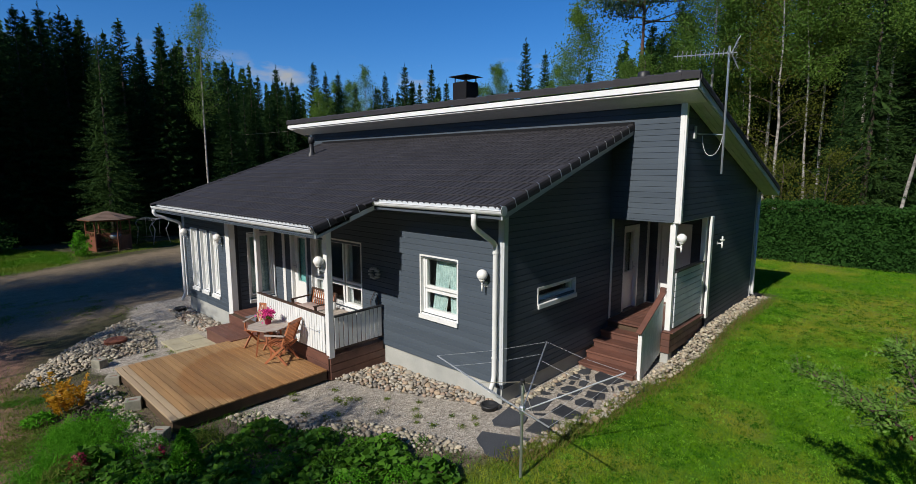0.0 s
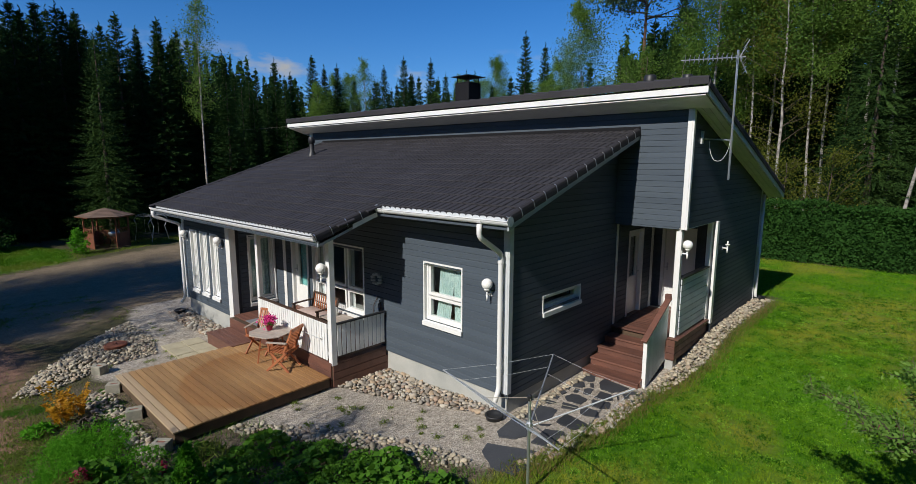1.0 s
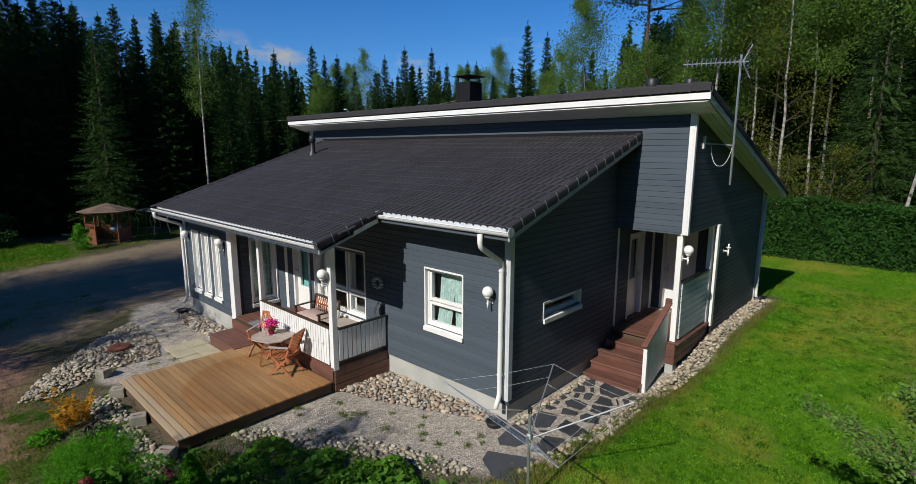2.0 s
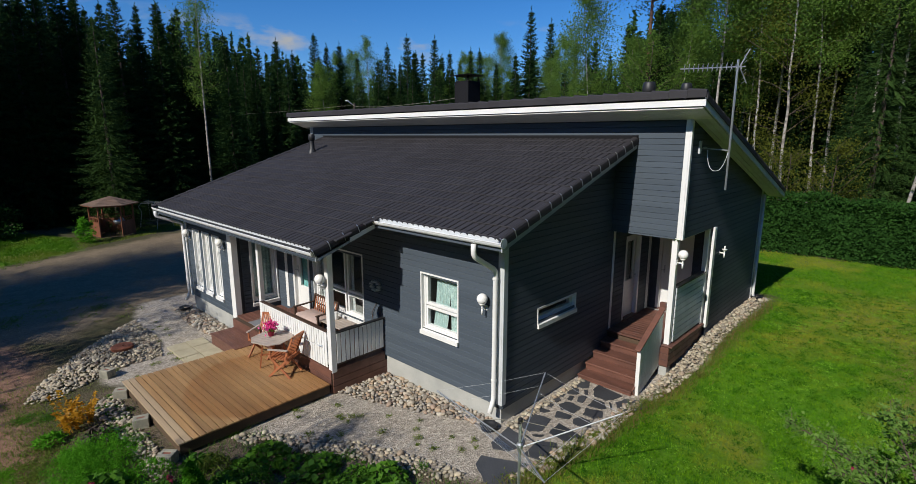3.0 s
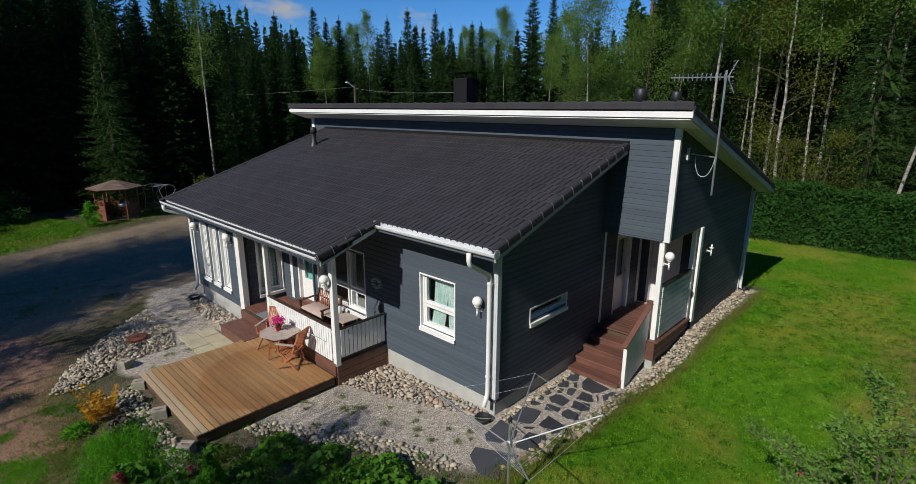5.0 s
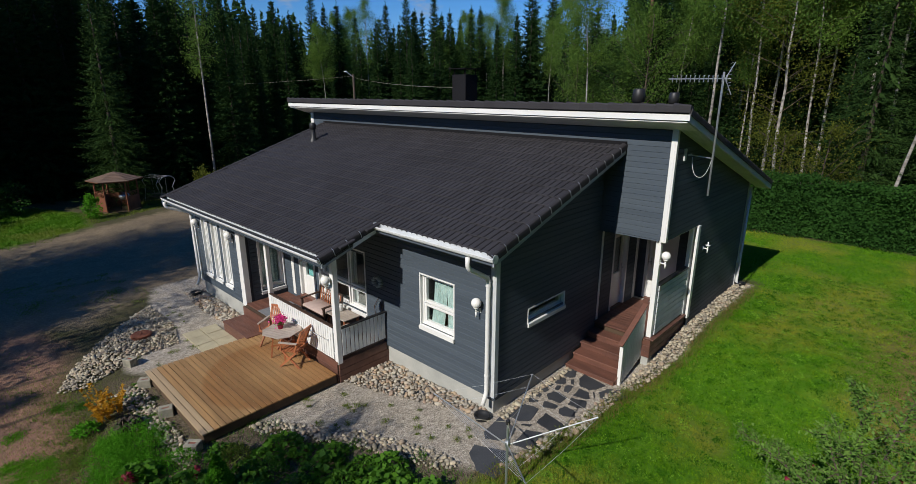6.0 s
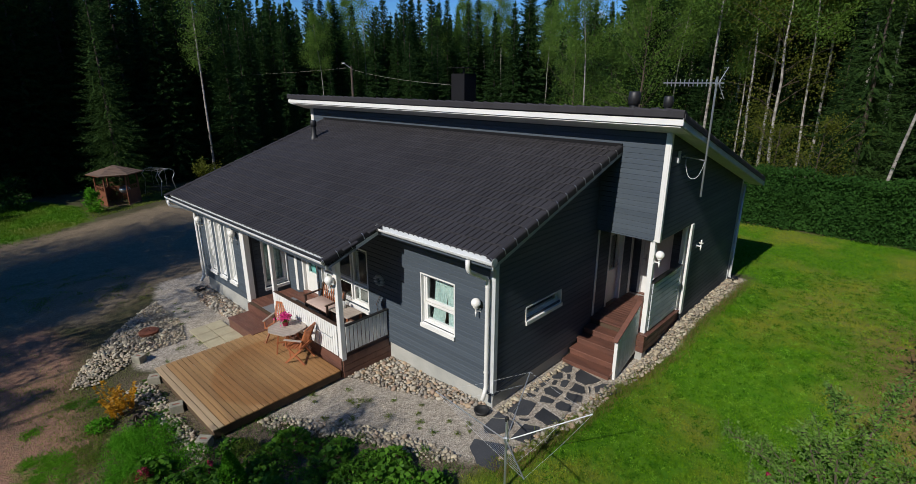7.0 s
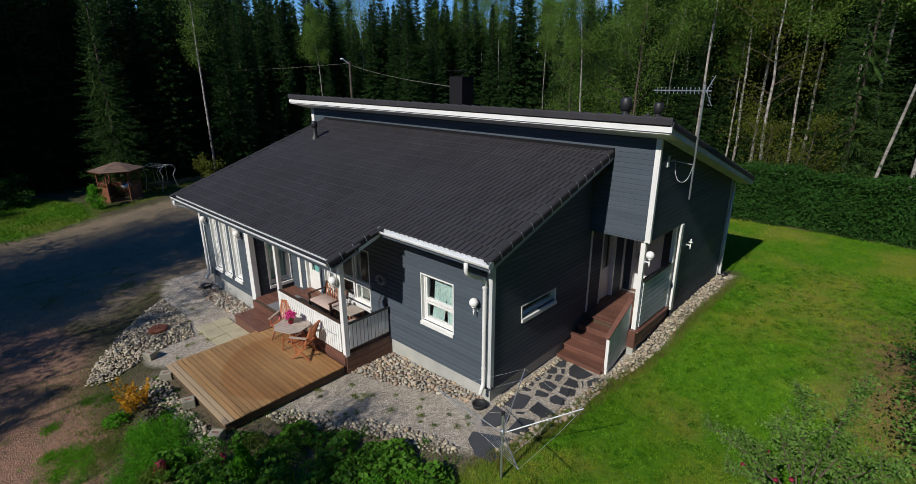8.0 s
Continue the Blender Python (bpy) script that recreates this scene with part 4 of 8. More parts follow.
dp = pipe([(-0.07, -0.735, 3.63), (-0.07, -0.735, 3.42), (-0.09, -0.13, 3.07), (-0.09, -0.13, 0.62), (-0.09, -0.24, 0.40)], 0.045, "white round downpipe")
for z in (2.9, 1.0):
    part("clamp", lathe(bmesh.new(), [(0.047, 0), (0.053, 0), (0.053, 0.03), (0.047, 0.03)], (-0.09, -0.13, z)), WHITE, dp)
dp = pipe([(-11.42, -2.075, 3.17), (-11.42, -2.075, 3.02), (-11.36, -1.40, 2.74), (-11.36, -1.40, 0.50), (-11.36, -1.52, 0.32)], 0.045, "white round downpipe")
dp = pipe([(1.66, 9.95, 3.72), (1.66, 9.95, 0.72), (1.70, 10.02, 0.55)], 0.04, "white round downpipe")

# ---- verandah, entrance, porch ----
V_FLOOR = 0.555
verandah = thing("verandah", "roofed timber verandah with white picket railing and brown-stained skirting", "verandah")
for k in range(3):
    z0 = 0.03 + k * 0.163
    part("skirt_board", boxes((-6.5, -1.435, z0, -3.405, -1.405, z0 + 0.155)), STAIN, verandah, "", 0.006)
    part("skirt_board", boxes((-3.39, -1.403, z0, -3.36, 0.02 if k < 2 else -0.03, z0 + 0.155)), STAIN, verandah, "", 0.006)
part("verandah_frame", boxes((-8.15, -1.40, 0.03, -3.395, -0.03, 0.50)), DECK_DARK, verandah)
for k in range(11):
    y0 = -1.44 + k * 0.128
    part("floor_board", boxes((-6.5 if y0 < -1.4 else -8.14, y0, 0.515, -3.355, y0 + 0.122, V_FLOOR)), STAIN, verandah, "", 0.004)
for x, w in ((-3.41, 0.125), (-6.42, 0.105)):
    part("post", boxes((x - w / 2, -1.43, 0.50 if x > -5 else V_FLOOR, x + w / 2, -1.43 + w, 3.36)), WHITE, verandah, "white square roof post", 0.006)
# front railing
n = 30
for k in range(n):
    x0 = -6.36 + k * (2.89 / n)
    part("picket", boxes((x0, -1.452, 0.60, x0 + 0.083, -1.434, 1.375)), WHITE_PIECE, verandah, "", 0.003)
part("handrail", boxes((-6.38, -1.458, 1.376, -3.475, -1.37, 1.402)), DARKWOOD, verandah, "brown-stained hand rail", 0.005)
part("rail_bar", boxes((-6.38, -1.432, 0.70, -3.475, -1.395, 0.78), (-6.38, -1.432, 1.26, -3.475, -1.395, 1.34)), WHITE, verandah)
part("inner_board", boxes((-6.38, -1.394, 0.62, -3.475, -1.372, 1.36)), WHITE_PIECE, verandah)
bm = bmesh.new()
tube(bm, [(-4.42, -1.452, 1.05), (-4.42, -1.515, 1.05), (-3.64, -1.515, 1.05), (-3.64, -1.452, 1.05)], 0.007, 6)
part("towel_bar", bm, GREYWHITE, verandah, "thin pale bar on the railing")
# side railing
for k in range(11):
    y0 = -1.29 + k * 0.112
    part("picket", boxes((-3.36, y0, 0.68, -3.342, y0 + 0.092, 1.345)), WHITE_PIECE, verandah, "", 0.003)
part("handrail", boxes((-3.40, -1.30, 1.346, -3.32, -0.03, 1.378)), BLACKPLASTIC, verandah, "dark brown hand rail", 0.005)
part("rail_bar", boxes((-3.385, -1.30, 0.64, -3.361, -0.03, 0.72), (-3.385, -1.30, 1.22, -3.361, -0.03, 1.28)), DARKWOOD, verandah)
# entrance steps
steps = thing("entrance_steps", "brown-stained wooden entrance landing and step", "steps")
for k in range(5):
    y0 = -2.10 + k * 0.140
    part("tread_board", boxes((-8.02, y0, 0.265, -6.52, y0 + 0.134, 0.302)), STAIN, steps, "", 0.005)
part("riser", boxes((-8.0, -2.08, 0.0, -6.54, -1.46, 0.262)), STAIN, steps)
part("riser", boxes((-8.13, -1.44, 0.0, -6.53, -1.42, 0.51)), STAIN, steps)
part("doorstep", boxes((-7.40, -0.34, V_FLOOR + 0.002, -6.40, -0.065, 0.66)), STAIN, steps, "brown door step", 0.008)

# ---- side porch ----
P_FLOOR = 0.87
porch = thing("side_porch", "brown-stained porch with stairs, boarded parapet and white posts", "porch")
treads = [2.66, 2.98, 3.30, 3.62]
for k, y0 in enumerate(treads):
    z = 0.045 + (k + 1) * 0.165
    part("step", boxes((0.05, y0, z - 0.165 if k else -0.06, 1.27, y0 + 0.40, z - 0.041)), STAIN, porch, "brown-stained stair riser", 0.004)
    part("tread_board", boxes((0.04, y0 - 0.025, z - 0.04, 1.285, y0 + 0.325, z)), STAIN, porch, "", 0.006)
for k in range(18):
    y0 = 3.92 + k * 0.132
    if y0 + 0.126 < 6.29:
        part("floor_board", boxes((0.03, y0, P_FLOOR - 0.04, 1.52, y0 + 0.126, P_FLOOR)), STAIN, porch, "", 0.004)
part("porch_frame", boxes((0.03, 3.98, 0.42, 1.49, 6.28, 0.828)), DECK_DARK, porch)
for k in range(3):
    z0 = 0.42 + k * 0.148
    part("skirt_board", boxes((1.50, 3.86, z0, 1.53, 5.95, z0 + 0.142)), STAIN, porch, "", 0.006)
    part("skirt_board", boxes((1.30, 3.84, z0, 1.53, 3.859, z0 + 0.142)), STAIN, porch, "", 0.006)
part("skirt_rim", boxes((1.36, 3.83, 0.872, 1.60, 5.84, 0.905)), STAIN, porch, "", 0.006)
part("pier", boxes((1.32, 3.88, -0.05, 1.50, 4.10, 0.418)), PLINTH, porch, "grey concrete pier", 0.01)
part("post", boxes((1.375, 3.92, 0.906, 1.49, 4.03, 3.249)), WHITE, porch, "white square porch post", 0.005)
part("post", boxes((1.43, 5.76, 0.78, 1.535, 5.93, 3.249), (1.571, 5.85, 0.80, 1.63, 6.0, 3.269)), WHITE, porch, "white corner post", 0.005)
for k in range(9):
    z0 = 0.95 + k * 0.137
    part("parapet_board", boxes((1.50, 4.035, z0, 1.525, 5.756, z0 + 0.122)), GREYWHITE, porch, "", 0.005)
part("parapet_back", boxes((1.45, 4.035, 0.94, 1.492, 5.756, 2.17)), SIDING, porch)
part("parapet_cap", boxes((1.43, 4.032, 2.18, 1.55, 5.758, 2.212)), BLACKPLASTIC, porch, "dark parapet cap")
# stair parapet with sloping cap
for k in range(10):
    y0 = 2.86 + k * 0.105
    zt = 1.10 + (y0 - 2.76) * 0.535
    zb = 0.05 + (y0 - 2.8) * 0.34
    bm2 = boxes((1.318, y0, zb, 1.338, y0 + 0.098, zt))
    for v in bm2.verts:
        if v.co.z > 0.9 and v.co.y > y0 + 0.05:
            v.co.z += 0.098 * 0.535
    part("parapet_picket", bm2, WHITE_PIECE, porch, "", 0.003)
part("stair_post", boxes((1.29, 2.77, -0.03, 1.37, 2.855, 1.11)), WHITE, porch, "white stair post", 0.005)
part("stair_cap", bars(((1.325, 2.70, 1.10), (1.325, 3.95, 1.77), 0.12, 0.035)), STAIN, porch, "brown sloping hand rail", 0.005)
part("stair_stringer", bars(((1.295, 2.72, 0.14), (1.295, 3.9, 0.74), 0.03, 0.22)), STAIN, porch)
part("newel_block", boxes((1.25, 3.86, 1.70, 1.374, 3.95, 1.84)), STAIN, porch, "", 0.006)


# ---- globe lamps ----
def globe_lamp(x, y, z, facing, globe=True, label="white globe wall lamp on a white bracket"):
    """z is the globe's centre; facing: turn of the bracket away from the wall, 0 towards -y."""
    lamp = thing("wall_lamp", label, "lamp", pose(x, y, z, 0, 0, facing), "globe lamps on the walls")
    part("wall_plate", boxes((-0.035, -0.012, -0.24, 0.035, 0.0, -0.14)), WHITE, lamp, "", 0.004)
    bm = bmesh.new()
    tube(bm, [(0, -0.01, -0.19), (0, -0.10, -0.19), (0, -0.115, -0.185), (0, -0.115, -0.12)], 0.018, 8)
    tube(bm, [(0, -0.115, -0.30), (0, -0.115, -0.19)], [0.014, 0.020], 8)
    part("bracket", bm, WHITE, lamp, smooth=True)
    part("cup", lathe(bmesh.new(), [(0, -0.135), (0.03, -0.13), (0.055, -0.10), (0.06, -0.085), (0.0, -0.085)], (0, -0.115, 0), 16), WHITE, lamp, smooth=True)
    if globe:
        part("globe", lathe(bmesh.new(), [(0.1 * math.sin(math.pi * k / 14), -0.1 * math.cos(math.pi * k / 14)) for k in range(15)], (0, -0.115, 0), 24), GLOBE, lamp, "opal white glass globe", smooth=True)
    else:
        part("bulb", lathe(bmesh.new(), [(0.0, -0.09), (0.018, -0.085), (0.02, -0.02), (0.0, 0.0)], (0, -0.115, 0), 10), GLOBE, lamp, "bare white bulb", smooth=True)
    return lamp


globe_lamp(-0.38, -0.026, 2.49, 0)
globe_lamp(-3.46, -1.432, 2.54, 0, label="white globe lamp on the verandah post")
globe_lamp(-11.12, -1.297, 2.48, 0)
globe_lamp(-8.62, -1.317, 2.53, 0)
globe_lamp(1.492, 3.975, 2.93, 90, label="white globe lamp on the porch post")
globe_lamp(1.596, 6.45, 2.76, 90, False, "white wall lamp bracket without its globe")

# ---- things on the roof and walls ----
def cap_vent(x, y, ztop, h, r, label):
    base = LOW(y) if y < 3.9 else HIGH(y)
    v = thing("roof_vent", label, "vent", pose(x, y, base - 0.05))
    t = ztop - base + 0.05
    part("pipe", lathe(bmesh.new(), [(r * 1.5, 0), (r * 1.35, 0.08), (r * 0.8, 0.16), (r * 0.72, t - h)], sides=16), BLACKPLASTIC, v, smooth=True)
    part("cap", lathe(bmesh.new(), [(r * 0.7, t - h), (r, t - h + 0.02), (r * 1.04, t - h * 0.45), (r * 0.92, t - 0.02), (r * 0.8, t), (0, t)], sides=18), BLACKPLASTIC, v, "ribbed black cap", smooth=True)
    return v


cap_vent(-10.12, 2.45, 5.42, 0.22, 0.105, "black plastic vent pipe on the lower roof")
cap_vent(0.42, 4.40, 6.50, 0.30, 0.135, "large black roof ventilator")
cap_vent(1.24, 4.33, 6.42, 0.24, 0.105, "smaller black roof ventilator")
cap_vent(0.90, 4.6, 6.16, 0.10, 0.05, "thin black vent pipe")
chim = thing("chimney", "black sheet-metal clad chimney with raised rain cap", "chimney", pose(-5.22, 4.75, HIGH(4.75) - 0.2))
part("shaft", boxes((-0.27, -0.27, 0, 0.27, 0.27, 1.46)), BLACKMETAL, chim, "", 0.01)
for sx in (-1, 1):
    for sy in (-1, 1):
        part("cap_leg", boxes((sx * 0.22 - 0.012, sy * 0.22 - 0.012, 1.46, sx * 0.22 + 0.012, sy * 0.22 + 0.012, 1.62)), BLACKMETAL, chim)
bm = boxes((-0.36, -0.36, 1.62, 0.36, 0.36, 1.635))
box(bm, -0.05, -0.05, 1.6351, 0.05, 0.05, 1.66)
part("rain_cap", bm, BLACKMETAL, chim, "thin black rain cap")
part("wall_vent", boxes((1.595, 4.30, 5.0, 1.63, 4.40, 5.26)), GREYWHITE, house, "small grey wall vent", 0.004)

ant = thing("tv_antenna", "galvanised mast with a long yagi aerial", "antenna", pose(2.10, 4.60, 4.27))
bm = bmesh.new()
tube(bm, [(0, 0, 0), (-0.005, -0.03, 2.55)], 0.021, 8)
part("mast", bm, GALV, ant)
bm = bmesh.new()
tube(bm, [(0, 0, 0.80), (-0.49, 0.03, 0.84)], 0.014, 6)
tube(bm, [(-0.49, -0.06, 0.84), (-0.49, 0.12, 0.84)], 0.02, 6)
part("wall_arm", bm, GALV, ant)
bm = bmesh.new()
tube(bm, [(-0.22 - 0.20 * math.cos(a), -0.04 * math.sin(a), 0.62 - 0.24 * math.sin(a) + 0.18 * abs(math.cos(a)) ** 3) for a in (math.pi * k / 16 for k in range(17))], 0.006, 6)
part("cable", bm, GREYWHITE, ant, "looped pale cable", smooth=True)
bm = bmesh.new()
bd = Vector((-0.80, -0.32, 0.0)).normalized()
tube(bm, [Vector((0.12, 0.05, 2.42)), Vector((0, 0, 2.42)) + bd * 1.05], 0.012, 6)
part("boom", bm, ALU, ant)
pn = Vector((-bd.y, bd.x, 0))
for k in range(13):
    c = Vector((0, 0, 2.42)) + bd * (-0.05 + k * 0.085)
    part("element", tube(tube(bmesh.new(), [c + pn * 0.13 + Vector((0, 0, 0.065)), c, c - pn * 0.13 + Vector((0, 0, 0.065))], 0.0065, 5), [c + pn * 0.13 - Vector((0, 0, 0.065)), c, c - pn * 0.13 - Vector((0, 0, 0.065))], 0.0065, 5), ALU, ant)
bm = bmesh.new()
for z in (2.12, 2.20, 2.28, 2.34, 2.50, 2.56, 2.64, 2.72):
    tube(bm, [Vector((0.1, 0.04, z)) + pn * 0.22, Vector((0.1, 0.04, z)) - pn * 0.22], 0.006, 5)
tube(bm, [(0.16, 0.06, 2.1), (0.02, 0.01, 2.42), (0.16, 0.06, 2.74)], 0.010, 5)
part("reflector", bm, ALU, ant, "wire reflector")
orn = thing("wall_ornament", "weathered iron wall ornament shaped like leaves", "ornament", pose(-3.60, -0.03, 2.06) @ Matrix.Scale(1.35, 4))
bm = bmesh.new()
rng = np.random.default_rng(4)
for k in range(9):
    a = k * 0.7
    c = Vector((0.10 * math.cos(a), -0.02, 0.08 * math.sin(a)))
    lathe(bm, [(0, -0.03), (0.045, -0.015), (0.05, 0.0), (0.02, 0.02), (0, 0.024)], c, 7)
part("leaves", bm, PLINTH, orn, "", smooth=True)
bm = bmesh.new()
tube(bm, [(0.0, -0.01, -0.3), (-0.12, -0.02, -0.5), (-0.08, -0.02, -0.72), (0.06, -0.02, -0.60), (0.12, -0.02, -0.44), (0.05, -0.02, -0.35), (0.16, -0.02, -0.7)], 0.006, 5)
part("wire", bm, DARKWOOD, orn)

# ---- boards and tiles ----
for job in BOARD_JOBS:
    clad(*job)

TW, TL = 0.30, 0.350


def tile_mesh():
    """A tile of two flat rolls with deep narrow grooves that stop short of its rounded nose; upslope along +y."""
    roll = [(0.000, -0.003), (0.007, -0.005), (0.012, 0.025), (0.030, 0.032), (0.075, 0.034), (0.118, 0.033), (0.138, 0.027), (0.143, 0.006)]
    nose = [0.016, 0.018, 0.024, 0.030, 0.031, 0.030, 0.026, 0.018]
    xs = [x for x, z in roll] + [x + 0.150 for x, z in roll]
    deep = [z for x, z in roll] * 2
    flat = nose * 2
    n = len(xs)
    arch = [-0.016, -0.015, 0.000, 0.020, 0.027, 0.020, 0.002, -0.014] * 2
    rows = [(0.003, arch), (0.0, [z + 0.014 for z in flat]), (0.016, [z + 0.025 for z in flat]), (0.030, [z + 0.023 for z in flat]), (0.048, [z + 0.018 for z in deep]), (TL + 0.03, deep)]
    verts = [(x, y, z) for y, zs in rows for x, z in zip(xs, zs)]
    faces = [(r * n + i, r * n + i + 1, (r + 1) * n + i + 1, (r + 1) * n + i) for r in range(len(rows) - 1) for i in range(n - 1)]
    return verts, faces


t_verts, t_faces = tile_mesh()
TILE_ME = mesh_of("tile", t_verts, t_faces, TILE)
TV, TF = np.array(t_verts), np.array(t_faces)


def lay_tiles(parent, x0, x1, y0, y1, topf, pick, label, flip=False):
    """Courses of tiles from the eave up. pick(x, y): whether a tile is a piece of its own."""
    s = (topf(y1) - topf(y0)) / (y1 - y0)
    ang = math.atan(s)
    n = int(math.ceil((y1 - y0) / math.cos(ang) / TL))
    rest_v, rest_f = [], []
    rngt = random.Random(7)
    count = 0
    for r in range(n):
        y = y0 + r * TL * math.cos(ang)
        off = 0.0 if r % 2 == 0 else -TW / 4
        x = x0 + off
        while x < x1 - 0.02:
            if x >= x0 - TW / 3 and x + TW <= x1 + 0.16 and (y > -0.70 or x + TW < X_STEP + 0.12):
                m = pose(x, y, topf(y) - 0.036, math.degrees(ang)) @ pose(0, 0, rngt.uniform(-0.0025, 0.0025), rngt.uniform(-0.5, 0.5), 0, rngt.uniform(-0.25, 0.25))
                if pick(x, y) and count < 300:
                    child("tile", TILE_ME, parent, "", m)
                    count += 1
                else:
                    mm = np.array(m)
                    rest_f.append(TF + len(rest_v) * len(TV))
                    rest_v.append(TV @ mm[:3, :3].T + mm[:3, 3])
            x += TW
    if rest_v:
        ob = child("tile_field", fast_mesh("tile_field", np.concatenate(rest_v), np.concatenate(rest_f), TILE_REST), parent, label)
        ob["kind"] = "stuff"


lay_tiles(roof_low, X_L + 0.07, X_R - 0.06, -1.969, 3.86, LOW, lambda x, y: x > -5.6, "rows of dark concrete tiles")
ang_h = math.atan(0.304)
rest_v, rest_f = [], []
for r in range(23):
    y = 10.80 - r * TL * math.cos(ang_h)
    for c in range(51):
        x = -13.06 + c * TW - (TW / 4 if r % 2 else 0)
        if x < -13.15 or x + TW > 2.1 or y - TL < 3.2:
            continue
        mm = np.array(pose(x + TW, y, HIGH(y) - 0.036, 0, 0, 0) @ Matrix.Rotation(math.pi, 4, "Z") @ pose(0, 0, 0, math.degrees(ang_h)))
        rest_f.append(TF + len(rest_v) * len(TV))
        rest_v.append(TV @ mm[:3, :3].T + mm[:3, 3])
ob = child("tile_field", fast_mesh("tile_field", np.concatenate(rest_v), np.concatenate(rest_f), TILE_REST), roof_high, "rows of dark concrete tiles")
ob["kind"] = "stuff"


def verge_mesh(length, r=0.075, drop=0.11):
    """A rounded verge tile along +y, hanging over the side at +x."""
    prof = [(-0.11, 0.0), (-0.09, 0.026), (-0.05, 0.040), (0.0, 0.036), (0.026, 0.014), (0.034, -0.03), (0.034, -drop), (0.014, -drop), (0.014, -0.03), (-0.06, 0.02)]
    verts, faces = [], []
    k = len(prof)
    for y, lift in ((0, 0.014), (length + 0.035, 0.0)):
        verts += [(x, y, z + lift) for x, z in prof]
    faces = [[i, (i + 1) % k, k + (i + 1) % k, k + i] for i in range(k)] + [list(range(k))[::-1], list(range(k, 2 * k))]
    return mesh_of("verge_tile", verts, faces, TILE, False)


VERGE = verge_mesh(TL)
CLIP = mesh_of("verge_clip", [(x, y, z) for y in (0, 0.012) for x, z in ((-0.004, 0.044), (0.012, 0.045), (0.036, 0.022), (0.042, -0.115), (0.046, -0.115), (0.041, 0.026), (0.014, 0.052), (-0.004, 0.051))],
               [(0, 1, 6, 7), (1, 2, 5, 6), (2, 3, 4, 5), (8, 15, 14, 9), (9, 14, 13, 10), (10, 13, 12, 11), (0, 7, 15, 8), (7, 6, 14, 15), (6, 5, 13, 14), (5, 4, 12, 13), (4, 3, 11, 12), (1, 0, 8, 9), (2, 1, 9, 10), (3, 2, 10, 11)], GALV)


def verge_run(parent, x, y0, y1, topf, mirror=False, clips=True):
    s = (topf(y1) - topf(y0)) / (y1 - y0)
    a = math.degrees(math.atan(s))
    step = TL * math.cos(math.radians(a))
    y = y0
    while y < y1 - 0.05:
        m = pose(x, y, topf(y), a) @ (Matrix.Diagonal((-1, 1, 1, 1)) if mirror else Matrix())
        child("verge_tile", VERGE, parent, "", m)
        if clips:
            child("verge_clip", CLIP, parent, "", m)
        y += step


verge_run(roof_low, X_R - 0.02, -0.74, 3.80, LOW)
verge_run(roof_low, X_STEP - 0.005, -2.10, -0.80, LOW)
verge_run(roof_low, X_L + 0.02, -2.10, 3.80, LOW, True, False)
verge_run(roof_high, 1.985, 3.30, 10.7, HIGH, clips=False)
# ridge pieces along the upper roof's front edge
RIDGE = mesh_of("ridge_tile", [(x, y, z) for x, g in ((0, 0.024), (0.330, -0.004)) for y, z in ((-0.055 - g, -0.055), (-0.055 - g, 0.065 + g), (-0.03, 0.095 + g), (0.05, 0.075 + g), (0.12, 0.03), (0.12, -0.02))],
                [(0, 6, 7, 1), (1, 7, 8, 2), (2, 8, 9, 3), (3, 9, 10, 4), (4, 10, 11, 5), (5, 11, 6, 0), (0, 1, 2, 3, 4, 5), (11, 10, 9, 8, 7, 6)], TILE)
for k in range(44):
    child("ridge_tile", RIDGE, roof_high, "", pose(-13.10 + k * 0.3435, 3.30, HIGH(3.30) + random.uniform(-0.004, 0.004), 0, random.uniform(-0.4, 0.4), 0))
part("flashing", boxes((X_L, 3.82, LOW(3.86) - 0.02, X_R, 3.874, LOW(3.86) + 0.07)), BLACKMETAL, house, "dark metal flashing")
part("box_underside_trim", boxes((0.02, 3.86, 3.25, 1.44, 3.897, 3.284)), SIDING, house)

# ---- the wooden deck ----
deck = thing("wooden_deck", "low golden-brown plank deck with darker worn patch", "deck")
part("deck_frame", boxes((-6.62, -4.40, 0.06, -3.40, -4.36, 0.245), (-6.62, -1.52, 0.06, -3.40, -1.48, 0.245), (-6.62, -4.36, 0.06, -6.58, -1.52, 0.245), (-3.44, -4.36, 0.06, -3.40, -1.52, 0.245),
                         (-5.06, -4.36, 0.06, -5.02, -1.52, 0.245)), DECK_DARK, deck)
for x in (-6.4, -5.0, -3.7):
    for y in (-4.2, -2.9, -1.7):
        part("deck_foot", boxes((x - 0.09, y - 0.09, -0.03, x + 0.09, y + 0.09, 0.06)), BLOCK, deck)
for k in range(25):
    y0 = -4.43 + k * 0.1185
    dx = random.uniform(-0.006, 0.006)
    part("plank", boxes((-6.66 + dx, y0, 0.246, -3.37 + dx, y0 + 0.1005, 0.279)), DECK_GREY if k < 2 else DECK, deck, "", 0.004)

